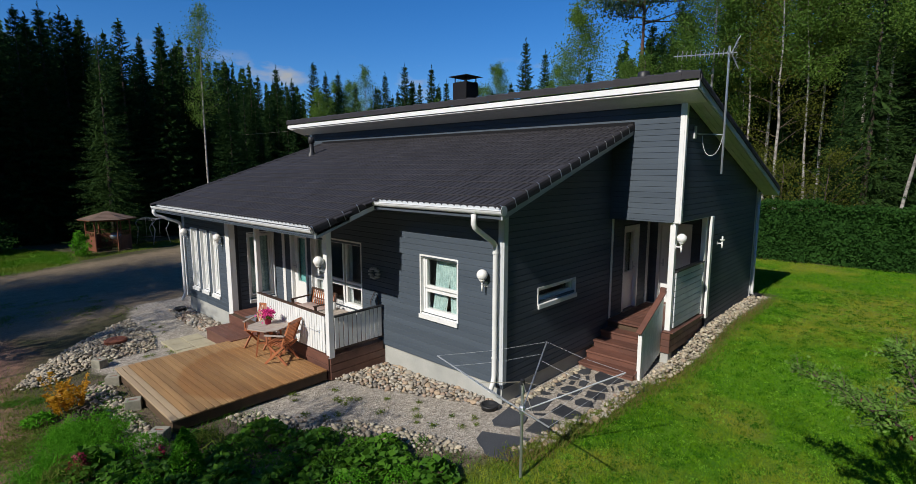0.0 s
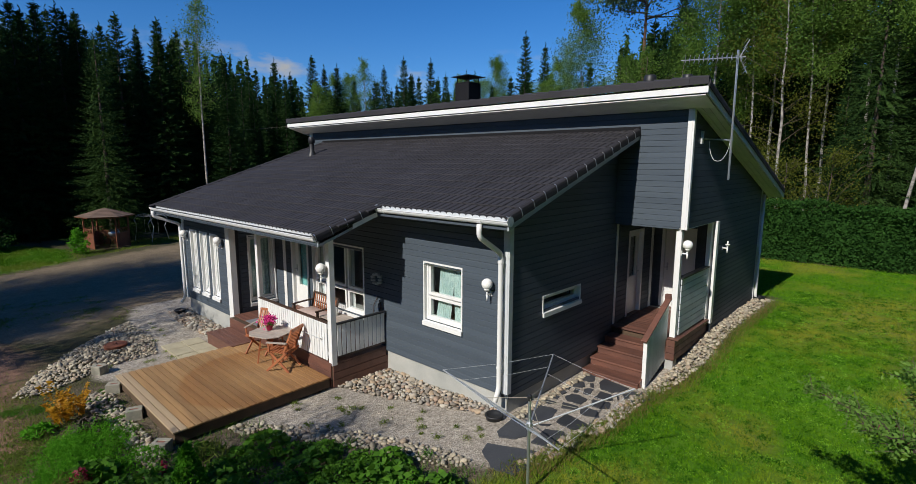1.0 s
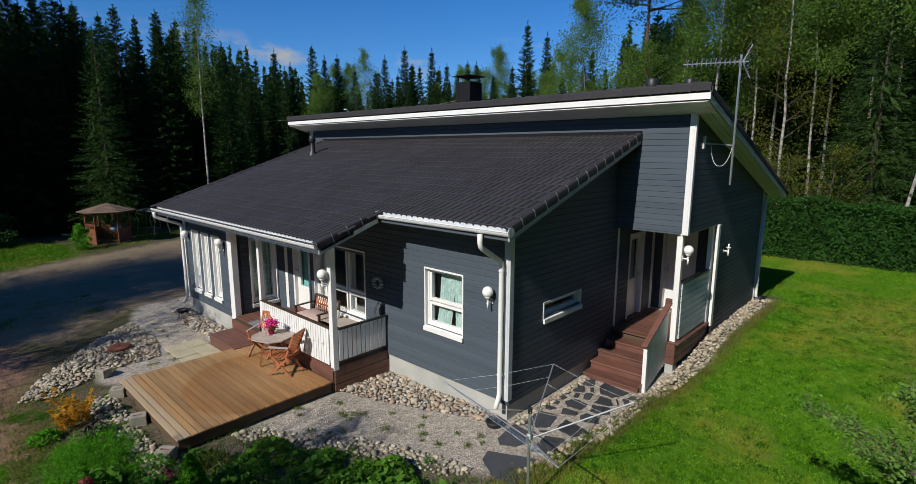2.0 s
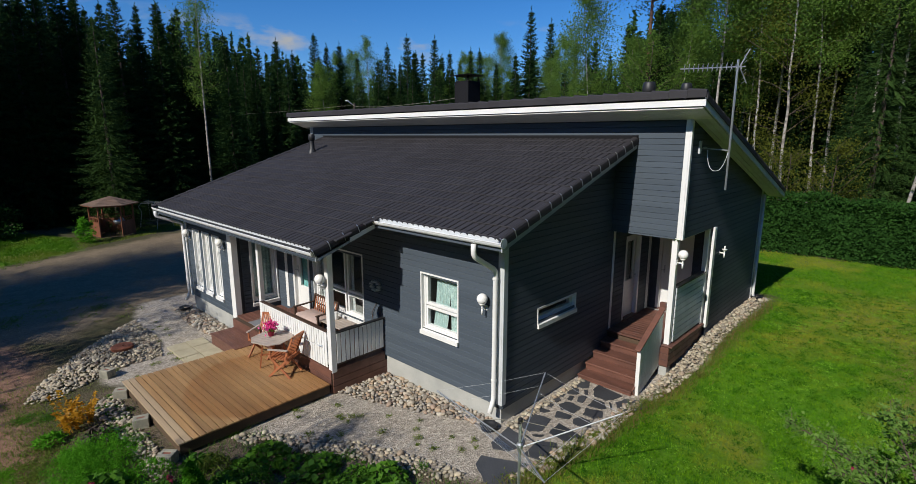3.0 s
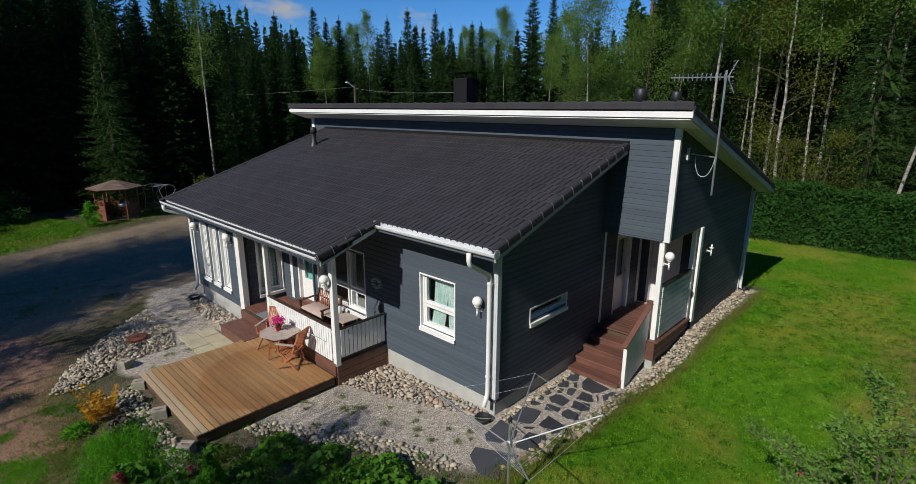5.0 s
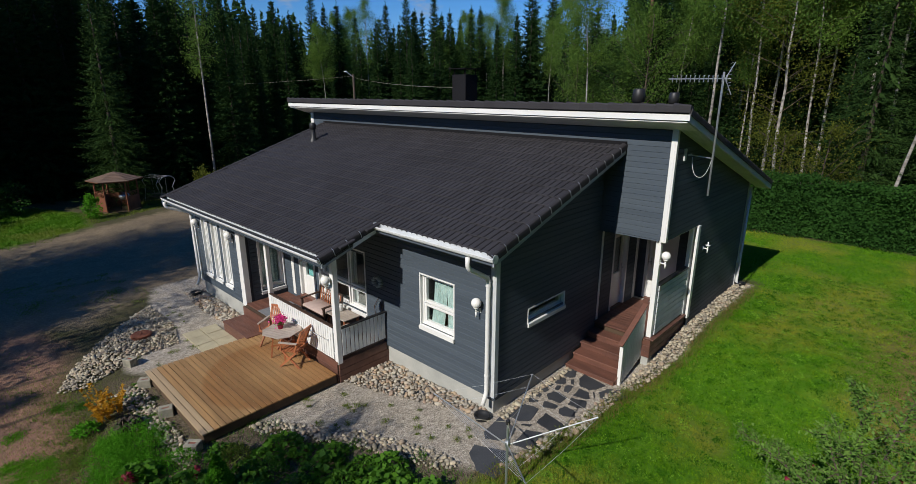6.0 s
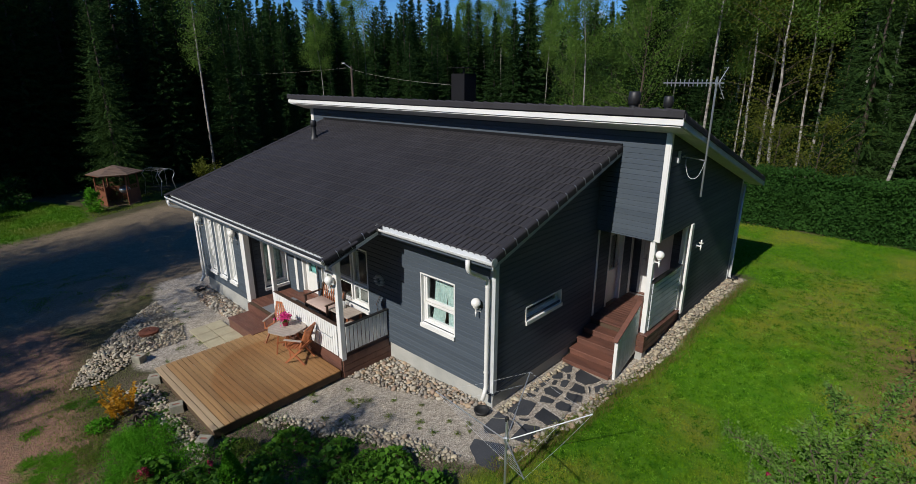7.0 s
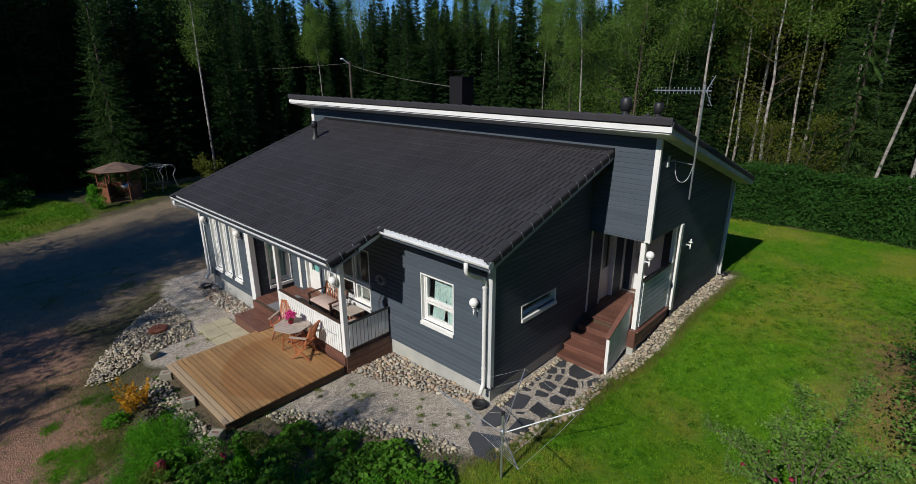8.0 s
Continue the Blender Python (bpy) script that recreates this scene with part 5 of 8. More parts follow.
# ---- stones ----
STONES = []
for s in range(10):
    rng = np.random.default_rng(100 + s)
    bm = bmesh.new()
    bmesh.ops.create_icosphere(bm, subdivisions=2, radius=1.0)
    o = Vector(rng.uniform(-9, 9, 3))
    sx, sy, sz = 1.0, rng.uniform(0.66, 0.95), rng.uniform(0.46, 0.66)
    cuts = [(Vector(rng.normal(size=3)).normalized(), rng.uniform(0.58, 0.82)) for k in range(8)]
    for v in bm.verts:
        for d, w in cuts:
            over = v.co.dot(d) - w
            if over > 0:
                v.co -= d * over * 0.85
        f = 1 + 0.30 * noise.noise(v.co * 0.9 + o) + 0.16 * noise.noise(v.co * 2.1 + o)
        v.co = Vector((v.co.x * sx * f, v.co.y * sy * f, v.co.z * sz * f))
    me = bpy.data.meshes.new("stone")
    bm.to_mesh(me)
    bm.free()
    me.polygons.foreach_set("use_smooth", [True] * len(me.polygons))
    me.materials.append(STONE)
    g = me.copy()
    g.materials.clear()
    g.materials.append(STONE_GREY)
    STONES.append((me, g))


def scatter(rng, poly, r, tries):
    """Points in a polygon at least r apart."""
    xs, ys = [p[0] for p in poly], [p[1] for p in poly]
    grid, out = {}, []
    cx = rng.uniform(min(xs), max(xs), tries)
    cy = rng.uniform(min(ys), max(ys), tries)
    ok = inside(poly, cx, cy) > 0
    for x, y in zip(cx[ok], cy[ok]):
        i, j = int(x // r), int(y // r)
        if all((x - a) ** 2 + (y - b) ** 2 >= r * r for di in (-1, 0, 1) for dj in (-1, 0, 1) for a, b in grid.get((i + di, j + dj), ())):
            grid.setdefault((i, j), []).append((x, y))
            out.append((float(x), float(y)))
    return out


def stone_bed(name, label, poly, size, seed, grey=0, near=None, limit=300, heap=0.0, tries=24000, pack=1.25):
    rng = np.random.default_rng(seed)
    t = thing(name, label, "stones")
    pts = scatter(rng, poly, size * pack, tries)
    edge = inside(poly, [p[0] for p in pts], [p[1] for p in pts])
    order = sorted(range(len(pts)), key=lambda i: 0 if near is None else (pts[i][0] - near[0]) ** 2 + (pts[i][1] - near[1]) ** 2)
    rv, rf = [], []
    base = len(STONES[0][0].vertices)
    for n, i in enumerate(order):
        x, y = pts[i]
        s = size * float(np.clip(rng.lognormal(-0.10, 0.28), 0.5, 1.7))
        z = gz(x, y) + s * 0.25 + heap * min(1.0, edge[i] / 0.6) + float(rng.uniform(0, 0.03)) * (1 if heap else 0.4)
        m = pose(x, y, z, float(rng.uniform(-18, 18)), float(rng.uniform(-18, 18)), float(rng.uniform(0, 360))) @ Matrix.Diagonal((s, s, s, 1))
        me = STONES[int(rng.integers(10))][grey]
        if n < limit:
            child("stone", me, t, "", m)
        else:
            co = np.empty(len(me.vertices) * 3, dtype=np.float32)
            me.vertices.foreach_get("co", co)
            mm = np.array(m)
            tri = np.array([p.vertices[:] for p in me.polygons])
            rf.append(tri + base * len(rv))
            rv.append(co.reshape(-1, 3) @ mm[:3, :3].T + mm[:3, 3])
    if rv:
        ob = child("stone_rest", fast_mesh("stone_rest", np.concatenate(rv), np.concatenate(rf), STONE_REST if grey else STONE_BUFF_REST, True), t)
        ob["kind"] = "stuff"
    return t


stone_bed("stone_border", "border of rounded buff field stones along the wall", [(-3.36, 0.02), (-3.36, -1.30), (-2.7, -1.08), (-1.9, -0.82), (-1.1, -0.52), (-0.5, -0.34), (-0.2, -0.2), (-0.18, 0.02)], 0.056, 1, 0, (-1.2, -0.5), heap=0.05)
stone_bed("stone_border", "narrow row of rounded stones below the gable", [(0.10, 0.05), (0.24, 0.05), (0.22, 2.6), (0.12, 2.62)], 0.056, 2, 1)
stone_bed("stone_border", "border of rounded field stones beside the porch", [(1.38, 2.75), (1.70, 2.7), (1.96, 4.4), (1.98, 10.2), (1.6, 10.2), (1.54, 4.2)], 0.050, 3, 1, (1.7, 3.6), heap=0.14)
stone_bed("stone_border", "border of rounded stones below the bay", [(-11.6, -1.3), (-11.75, -1.8), (-10.2, -1.95), (-8.3, -1.85), (-8.25, -1.3)], 0.060, 4, 0)
stone_bed("stone_bed", "low heap of rounded grey field stones on the gravel", [(-11.35, -3.0), (-10.6, -3.9), (-9.6, -4.75), (-8.4, -5.55), (-7.5, -5.95), (-7.3, -5.5), (-7.8, -4.75), (-8.15, -4.1), (-8.2, -3.2), (-9.6, -2.9)], 0.044, 5, 1, (-8.2, -4.4), heap=0.12, tries=40000)
stone_bed("stone_bed", "strip of grey field stones beside the deck", [(-6.75, -4.55), (-6.55, -5.15), (-5.6, -5.0), (-4.6, -4.95), (-3.7, -4.95), (-3.0, -4.9), (-3.2, -4.6), (-4.4, -4.62), (-5.3, -4.6)], 0.044, 6, 1, heap=0.02, pack=1.45)
stone_bed("stone_edging", "row of grey field stones edging the flower bed", [(-3.35, -3.6), (-3.1, -3.1), (-1.6, -2.15), (0.2, -1.5), (0.55, -1.55), (0.3, -1.9), (-1.5, -2.6), (-2.9, -3.45)], 0.048, 7, 1, pack=1.5)
stone_bed("stone_edging", "half-buried stones between slate path and lawn", [(1.05, -1.15), (1.3, -0.9), (1.5, 0.2), (1.62, 1.6), (1.55, 2.6), (1.35, 2.5), (1.32, 1.2), (1.2, 0.1)], 0.055, 8, 0)

# ---- slate path ----
def clip(poly, a, b, c):
    """The part of a polygon where a x + b y <= c."""
    out = []
    for (x0, y0), (x1, y1) in zip(poly, poly[1:] + poly[:1]):
        d0, d1 = a * x0 + b * y0 - c, a * x1 + b * y1 - c
        if d0 <= 0:
            out.append((x0, y0))
        if d0 * d1 < 0:
            t = d0 / (d0 - d1)
            out.append((x0 + (x1 - x0) * t, y0 + (y1 - y0) * t))
    return out


path = thing("slate_path", "crazy paving of dark slate slabs in pale gravel", "paving")
# slab middles with the size of each
SEEDS = [(0.24, 2.46, 0.25), (0.86, 2.44, 0.36), (1.44, 2.28, 0.34), (0.27, 2.03, 0.20), (0.56, 2.22, 0.13), (0.24, 1.48, 0.10), (0.25, 1.74, 0.08), (0.43, 1.77, 0.12), (0.64, 1.86, 0.18), (0.90, 1.90, 0.24),
         (1.12, 2.06, 0.12), (0.22, 1.20, 0.14), (0.26, 0.94, 0.14), (0.61, 1.40, 0.26), (0.67, 1.07, 0.18), (1.00, 1.50, 0.22), (1.02, 1.13, 0.20), (0.40, 0.48, 0.36), (0.68, 0.24, 0.13), (0.95, 0.55, 0.28),
         (0.44, -0.30, 0.36), (0.96, -0.16, 0.34), (0.88, -1.02, 0.46)]
OUTLINE = [(0.30, -0.95), (0.55, -1.50), (1.20, -1.42), (1.24, -0.6), (1.34, 0.6), (1.40, 1.6), (1.72, 2.5), (1.30, 2.66), (0.18, 2.66), (0.20, 1.2), (0.12, 0.1)]
rng = np.random.default_rng(17)
for i, (sx, sy, sr) in enumerate(SEEDS):
    poly = list(OUTLINE)
    spin = rng.uniform(0, 6.283)
    for k in range(4):
        a = spin + k * 1.571 + rng.uniform(-0.4, 0.4)
        poly = clip(poly, math.cos(a), math.sin(a), math.cos(a) * sx + math.sin(a) * sy + sr * rng.uniform(0.72, 1.1))
    for j, (qx, qy, qr) in enumerate(SEEDS):
        if i != j:
            a, b = qx - sx, qy - sy
            L = math.hypot(a, b)
            poly = clip(poly, a, b, (qx * qx + qy * qy - sx * sx - sy * sy + sr * sr - qr * qr) / 2 - L * rng.uniform(0.03, 0.06))
            if len(poly) < 3:
                break
    if len(poly) < 3:
        continue
    while len(poly) > 4:
        gaps = [math.hypot(poly[k][0] - poly[k - 1][0], poly[k][1] - poly[k - 1][1]) for k in range(len(poly))]
        k = gaps.index(min(gaps))
        if gaps[k] > 0.42 * sr and len(poly) <= 6:
            break
        poly.pop(k)
    mx, my = sum(q[0] for q in poly) / len(poly), sum(q[1] for q in poly) / len(poly)
    poly = [(mx + (x - mx) * rng.uniform(0.90, 1.0), my + (y - my) * rng.uniform(0.90, 1.0)) for x, y in poly]
    bm = bmesh.new()
    pts = []
    for (x0, y0), (x1, y1) in zip(poly, poly[1:] + poly[:1]):
        pts.append((x0, y0))
        for f in (0.33, 0.67):
            pts.append((x0 + (x1 - x0) * f + rng.normal() * 0.009, y0 + (y1 - y0) * f + rng.normal() * 0.009))
    z = 0.014 + rng.uniform(0, 0.012)
    lo = [bm.verts.new((x, y, gz(x, y) - 0.03)) for x, y in pts]
    hi = [bm.verts.new((x, y, gz(x, y) + z)) for x, y in pts]
    bm.faces.new(hi)
    for k in range(len(pts)):
        m = (k + 1) % len(pts)
        bm.faces.new((lo[k], lo[m], hi[m], hi[k]))
    part("slab", bm, SLATE, path)

flags = thing("flagstones", "pale concrete flagstones in front of the entrance", "paving")
for i in range(3):
    for j in range(2):
        x0, y0 = -8.62 + i * 0.51, -2.98 + j * 0.46
        if i == 2 and j == 1:
            x0 -= 0.0
        part("flagstone", boxes((x0, y0, -0.03, x0 + 0.49, y0 + 0.44, 0.022 + 0.004 * ((i + j) % 2))), FLAG, flags, "", 0.008)


# ---- concrete blocks, manhole ----
def block(x, y, turn):
    t = thing("concrete_block", "weathered hollow concrete block standing on gravel", "block", pose(x, y, gz(x, y), 0, 0, turn) @ Matrix.Scale(0.87, 4), "blocks beside the deck")
    part("shell", boxes((-0.15, -0.12, -0.03, 0.15, -0.035, 0.22), (-0.15, 0.035, -0.03, 0.15, 0.12, 0.22), (-0.15, -0.035, -0.03, -0.075, 0.035, 0.22), (0.075, -0.035, -0.03, 0.15, 0.035, 0.22)), BLOCK, t, "", 0.008)
    part("fill", boxes((-0.075, -0.035, -0.03, 0.075, 0.035, 0.205)), BRICKRED, t, "reddish brick fill")


for x, y, a in ((-7.81, -4.45, 25), (-6.48, -4.50, 60), (-4.94, -4.56, 70), (-3.40, -4.60, 40)):
    block(x, y, a)
hole = thing("manhole_cover", "rusty round iron manhole cover among stones", "manhole cover", pose(-9.02, -3.85, 0.17) @ Matrix.Scale(0.8, 4))
part("lid", lathe(bmesh.new(), [(0.0, -0.1), (0.29, -0.1), (0.31, 0.03), (0.27, 0.055), (0.25, 0.045), (0.0, 0.05)], sides=24), RUST, hole)
part("lifting_bar", boxes((-0.06, -0.012, 0.05, 0.06, 0.012, 0.075)), RUST, hole)
drain = thing("rain_gully", "black plastic rainwater gully below the downpipe", "drain", pose(-0.09, -0.25, gz(-0.09, -0.25) - 0.03))
part("body", lathe(bmesh.new(), [(0.13, -0.1), (0.15, 0.08), (0.165, 0.09), (0.165, 0.115), (0.145, 0.12), (0.13, 0.075), (0, 0.07)], sides=18), BLACKPLASTIC, drain, smooth=True)
drain = thing("rain_gully", "black plastic rainwater gully beside the drive", "drain", pose(-11.36, -1.58, 0.0))
part("body", lathe(bmesh.new(), [(0.13, -0.1), (0.15, 0.08), (0.165, 0.09), (0.165, 0.115), (0.145, 0.12), (0.13, 0.075), (0, 0.07)], sides=18), BLACKPLASTIC, drain, smooth=True)
drain = thing("rain_gully", "black plastic gully at the rear corner", "drain", pose(1.74, 10.05, gz(1.74, 10.05)))
part("body", lathe(bmesh.new(), [(0.13, -0.1), (0.15, 0.08), (0.165, 0.09), (0.165, 0.115), (0.145, 0.12), (0.13, 0.075), (0, 0.07)], sides=18), BLACKPLASTIC, drain, smooth=True)


# ---- garden furniture on the deck ----
def garden_chair(x, y, turn, label):
    t = thing("garden_chair", label, "chair", pose(x, y, 0.28, 0, 0, turn), "chairs on the deck")
    for s in (-0.25, 0.25):
        part("leg", bars(((s, -0.24, 0.0), (s, 0.22, 0.42), 0.025, 0.045)), TEAK, t)
        part("leg", bars(((s * 0.9, 0.26, 0.0), (s * 0.9, -0.20, 0.44), 0.025, 0.045)), TEAK, t)
        part("back_post", bars(((s * 0.82, 0.14, 0.40), (s * 0.82, 0.36, 0.92), 0.03, 0.04)), TEAK, t)
        part("armrest", bars(((s, -0.22, 0.62), (s, 0.25, 0.64), 0.055, 0.022)), TEAK_GREY, t, "weathered arm rest")
        part("arm_post", bars(((s, -0.17, 0.42), (s, -0.18, 0.62), 0.025, 0.03)), TEAK, t)
    for k in range(6):
        part("seat_slat", bars(((-0.24, -0.21 + k * 0.075, 0.43 - 0.004 * k), (0.24, -0.21 + k * 0.075, 0.43 - 0.004 * k), 0.055, 0.018)), TEAK, t)
    for k in range(7):
        xx = -0.17 + k * 0.057
        part("back_slat", bars(((xx, 0.16, 0.46), (xx, 0.345, 0.88), 0.036, 0.014)), TEAK, t)
    part("top_rail", bars(((-0.23, 0.355, 0.90), (0.23, 0.355, 0.90), 0.03, 0.06)), TEAK, t)
    return t


garden_chair(-4.52, -1.86, -62, "reddish teak folding armchair beside the table")
garden_chair(-5.75, -1.74, 28, "reddish teak folding armchair against the railing")
table = thing("garden_table", "octagonal weathered teak garden table", "table", pose(-5.02, -1.86, 0.28, 0, 0, 20))
for k in range(8):
    y0 = -0.40 + k * 0.1
    bm = boxes((-0.44, y0 + 0.003, 0.66, 0.44, y0 + 0.097, 0.685))
    for v in bm.verts:
        lim = 0.40 if abs(v.co.y) < 0.2 else 0.40 - (abs(v.co.y) - 0.2) * 0.95
        v.co.x = math.copysign(min(abs(v.co.x), lim + 0.02), v.co.x)
    part("top_slat", bm, TEAK_GREY, table, "", 0.003)
for a in (45, 135, 225, 315):
    c, s = math.cos(radians(a)), math.sin(radians(a))
    part("leg", bars(((c * 0.30, s * 0.30, 0.0), (c * 0.20, s * 0.20, 0.66), 0.04, 0.03)), TEAK, table)
part("stretcher", bars(((-0.2, -0.2, 0.3), (0.2, 0.2, 0.3), 0.03, 0.03), ((-0.2, 0.2, 0.33), (0.2, -0.2, 0.33), 0.03, 0.03)), TEAK, table)
pot = thing("potted_flower", "bright pink heather in a magenta pot on the table", "potted plant", pose(-5.12, -1.84, 0.966))
part("pot", lathe(bmesh.new(), [(0, 0), (0.055, 0), (0.08, 0.13), (0.085, 0.14), (0.07, 0.14), (0.0, 0.12)], sides=16), RED_LEAF, pot, "magenta pot")
rng = np.random.default_rng(3)
c = rng.normal(size=(420, 3)) * np.array([0.072, 0.072, 0.05]) + np.array([0, 0, 0.24])
v, q = leaf_cloud(rng, c, 0.022, 0.8)
child("blossom", fast_mesh("blossom", v, q, PINK), pot, "pink blossom")
c = rng.normal(size=(160, 3)) * np.array([0.06, 0.06, 0.03]) + np.array([0, 0, 0.165])
v, q = leaf_cloud(rng, c, 0.024, 0.4)
child("foliage", fast_mesh("foliage", v, q, BED_LEAF), pot)

# ---- furniture on the verandah ----
bench = thing("garden_bench", "dark wooden two-seat bench with pale pink cushion", "bench", pose(-5.50, -0.48, V_FLOOR, 0, 0, 0))
for sx in (-0.52, 0.52):
    for sy in (-0.25, 0.25):
        part("leg", boxes((sx - 0.025, sy - 0.025, 0, sx + 0.025, sy + 0.025, 0.60 if sy < 0 else 0.40)), DARKWOOD, bench)
    part("armrest", bars(((sx, -0.30, 0.61), (sx, 0.27, 0.63), 0.06, 0.025)), DARKWOOD, bench)
    part("back_post", bars(((sx, 0.24, 0.38), (sx, 0.33, 0.80), 0.04, 0.045)), DARKWOOD, bench)
part("seat_frame", boxes((-0.52, -0.27, 0.33, 0.52, 0.27, 0.38)), DARKWOOD, bench)
part("top_rail", bars(((-0.54, 0.33, 0.80), (0.54, 0.33, 0.80), 0.03, 0.05)), DARKWOOD, bench)
for k in range(11):
    xx = -0.45 + k * 0.09
    part("back_slat", bars(((xx, 0.25, 0.42), (xx, 0.325, 0.78), 0.034, 0.015)), TEAK, bench)
part("cushion", boxes((-0.50, -0.28, 0.385, 0.50, 0.24, 0.46)), CUSHION, bench, "pale pink seat cushion", 0.03, True)
lt = thing("coffee_table", "low wooden coffee table on the verandah", "table", pose(-4.62, -0.42, V_FLOOR))
for k in range(5):
    part("top_slat", boxes((-0.42, -0.24 + k * 0.098, 0.46, 0.42, -0.148 + k * 0.098, 0.485)), TEAK_GREY, lt, "", 0.003)
for sx in (-0.37, 0.37):
    for sy in (-0.19, 0.19):
        part("leg", boxes((sx - 0.025, sy - 0.025, 0, sx + 0.025, sy + 0.025, 0.46)), TEAK, lt)
jar = thing("lantern_jar", "white lidded jar on the coffee table", "jar", pose(-4.80, -0.36, V_FLOOR + 0.486))
part("body", lathe(bmesh.new(), [(0, 0), (0.06, 0), (0.068, 0.02), (0.068, 0.15), (0.05, 0.17), (0.052, 0.18), (0.05, 0.18), (0, 0.175)], sides=16), WHITE, jar, smooth=True)
stool = thing("verandah_stool", "small pale wooden stool beside the coffee table", "stool", pose(-3.98, -0.75, V_FLOOR))
part("seat", boxes((-0.16, -0.16, 0.40, 0.16, 0.16, 0.43)), TEAK_GREY, stool, "", 0.006)
for sx in (-0.13, 0.13):
    for sy in (-0.13, 0.13):
        part("leg", boxes((sx - 0.018, sy - 0.018, 0, sx + 0.018, sy + 0.018, 0.40)), TEAK, stool)
FELT = paint("grey_floor_felt", (0.20, 0.205, 0.22), (0.15, 0.155, 0.17), rough=0.95, big=3, fine=120, fine_amt=0.2, bump=0.3)
rug = thing("floor_rug", "grey outdoor rug on the verandah floor", "rug", pose(-6.55, -0.77, V_FLOOR + 0.001))
part("weave", boxes((-0.85, -0.58, 0, 0.72, 0.40, 0.010)), FELT, rug, "", 0.003)
mat_t = thing("door_mat", "dark grey woven mat lying on the rug", "mat", pose(-6.75, -0.62, V_FLOOR + 0.0115))
part("weave", boxes((-0.36, -0.22, 0, 0.36, 0.22, 0.010)), BLACKPLASTIC, mat_t, "", 0.003)


# ---- rotary clothes line ----
airer = thing("rotary_clothes_line", "aluminium rotary clothes line with white strings", "clothes line", pose(1.55, -1.56, 0.0))
bm = bmesh.new()
tube(bm, [(0, 0, -0.1), (0, 0, 1.52)], 0.022, 8)
part("pole", bm, GALV, airer)
part("hub", lathe(bmesh.new(), [(0, 1.05), (0.04, 1.05), (0.045, 1.14), (0.03, 1.16), (0.0, 1.16)], sides=10), GALV, airer)
part("top_cap", lathe(bmesh.new(), [(0.03, 1.46), (0.035, 1.53), (0.0, 1.55)], sides=10), BLACKPLASTIC, airer)
tips = []
for a, reach, high in ((108, 1.22, 1.68), (200, 1.28, 1.68), (317, 1.42, 1.60), (38, 1.36, 1.68)):
    d = Vector((math.cos(radians(a)), math.sin(radians(a)), 0))
    tip = d * reach + Vector((0, 0, high))
    tips.append((d, tip))
    bm = bmesh.new()
    tube(bm, [d * 0.04 + Vector((0, 0, 1.10)), tip], 0.011, 6)
    part("arm", bm, ALU, airer)
    bm = bmesh.new()
    tube(bm, [Vector((0, 0, 1.50)), d * 0.62 + Vector((0, 0, 1.38))], 0.0045, 5)
    part("stay", bm, BLOCK, airer)
for (d0, t0), (d1, t1), rows in zip(tips, tips[1:] + tips[:1], ((1.0, 0.8), (1.0, 0.90, 0.81, 0.72, 0.63, 0.54, 0.45), (1.0, 0.62), (1.0, 0.7))):
    for f in rows:
        a = d0 * 0.04 + Vector((0, 0, 1.10))
        a = a.lerp(t0, f)
        b = (d1 * 0.04 + Vector((0, 0, 1.10))).lerp(t1, f)
        m = (a + b) / 2 - Vector((0, 0, 0.03))
        bm = bmesh.new()
        tube(bm, [a, m, b], 0.0018, 4)
        part("string", bm, GREYWHITE, airer)


# ---- gazebo and swing frame by the forest ----
gx0, gy0 = -29.2, 0.70
gaz = thing("gazebo", "small hexagonal brown wooden gazebo with shingled roof", "gazebo", pose(gx0, gy0, gz(gx0, gy0), 0, 0, 12) @ Matrix.Diagonal((0.68, 0.68, 0.97, 1)))
corners = [Vector((1.55 * math.cos(radians(60 * k)), 1.55 * math.sin(radians(60 * k)), 0)) for k in range(6)]
part("floor", lathe(bmesh.new(), [(0, 0), (1.7, 0), (1.7, 0.06), (0, 0.06)], sides=6), DECK_DARK, gaz)
for c in corners:
    part("post", boxes((c.x - 0.05, c.y - 0.05, 0, c.x + 0.05, c.y + 0.05, 1.86)), GAZEBO, gaz)
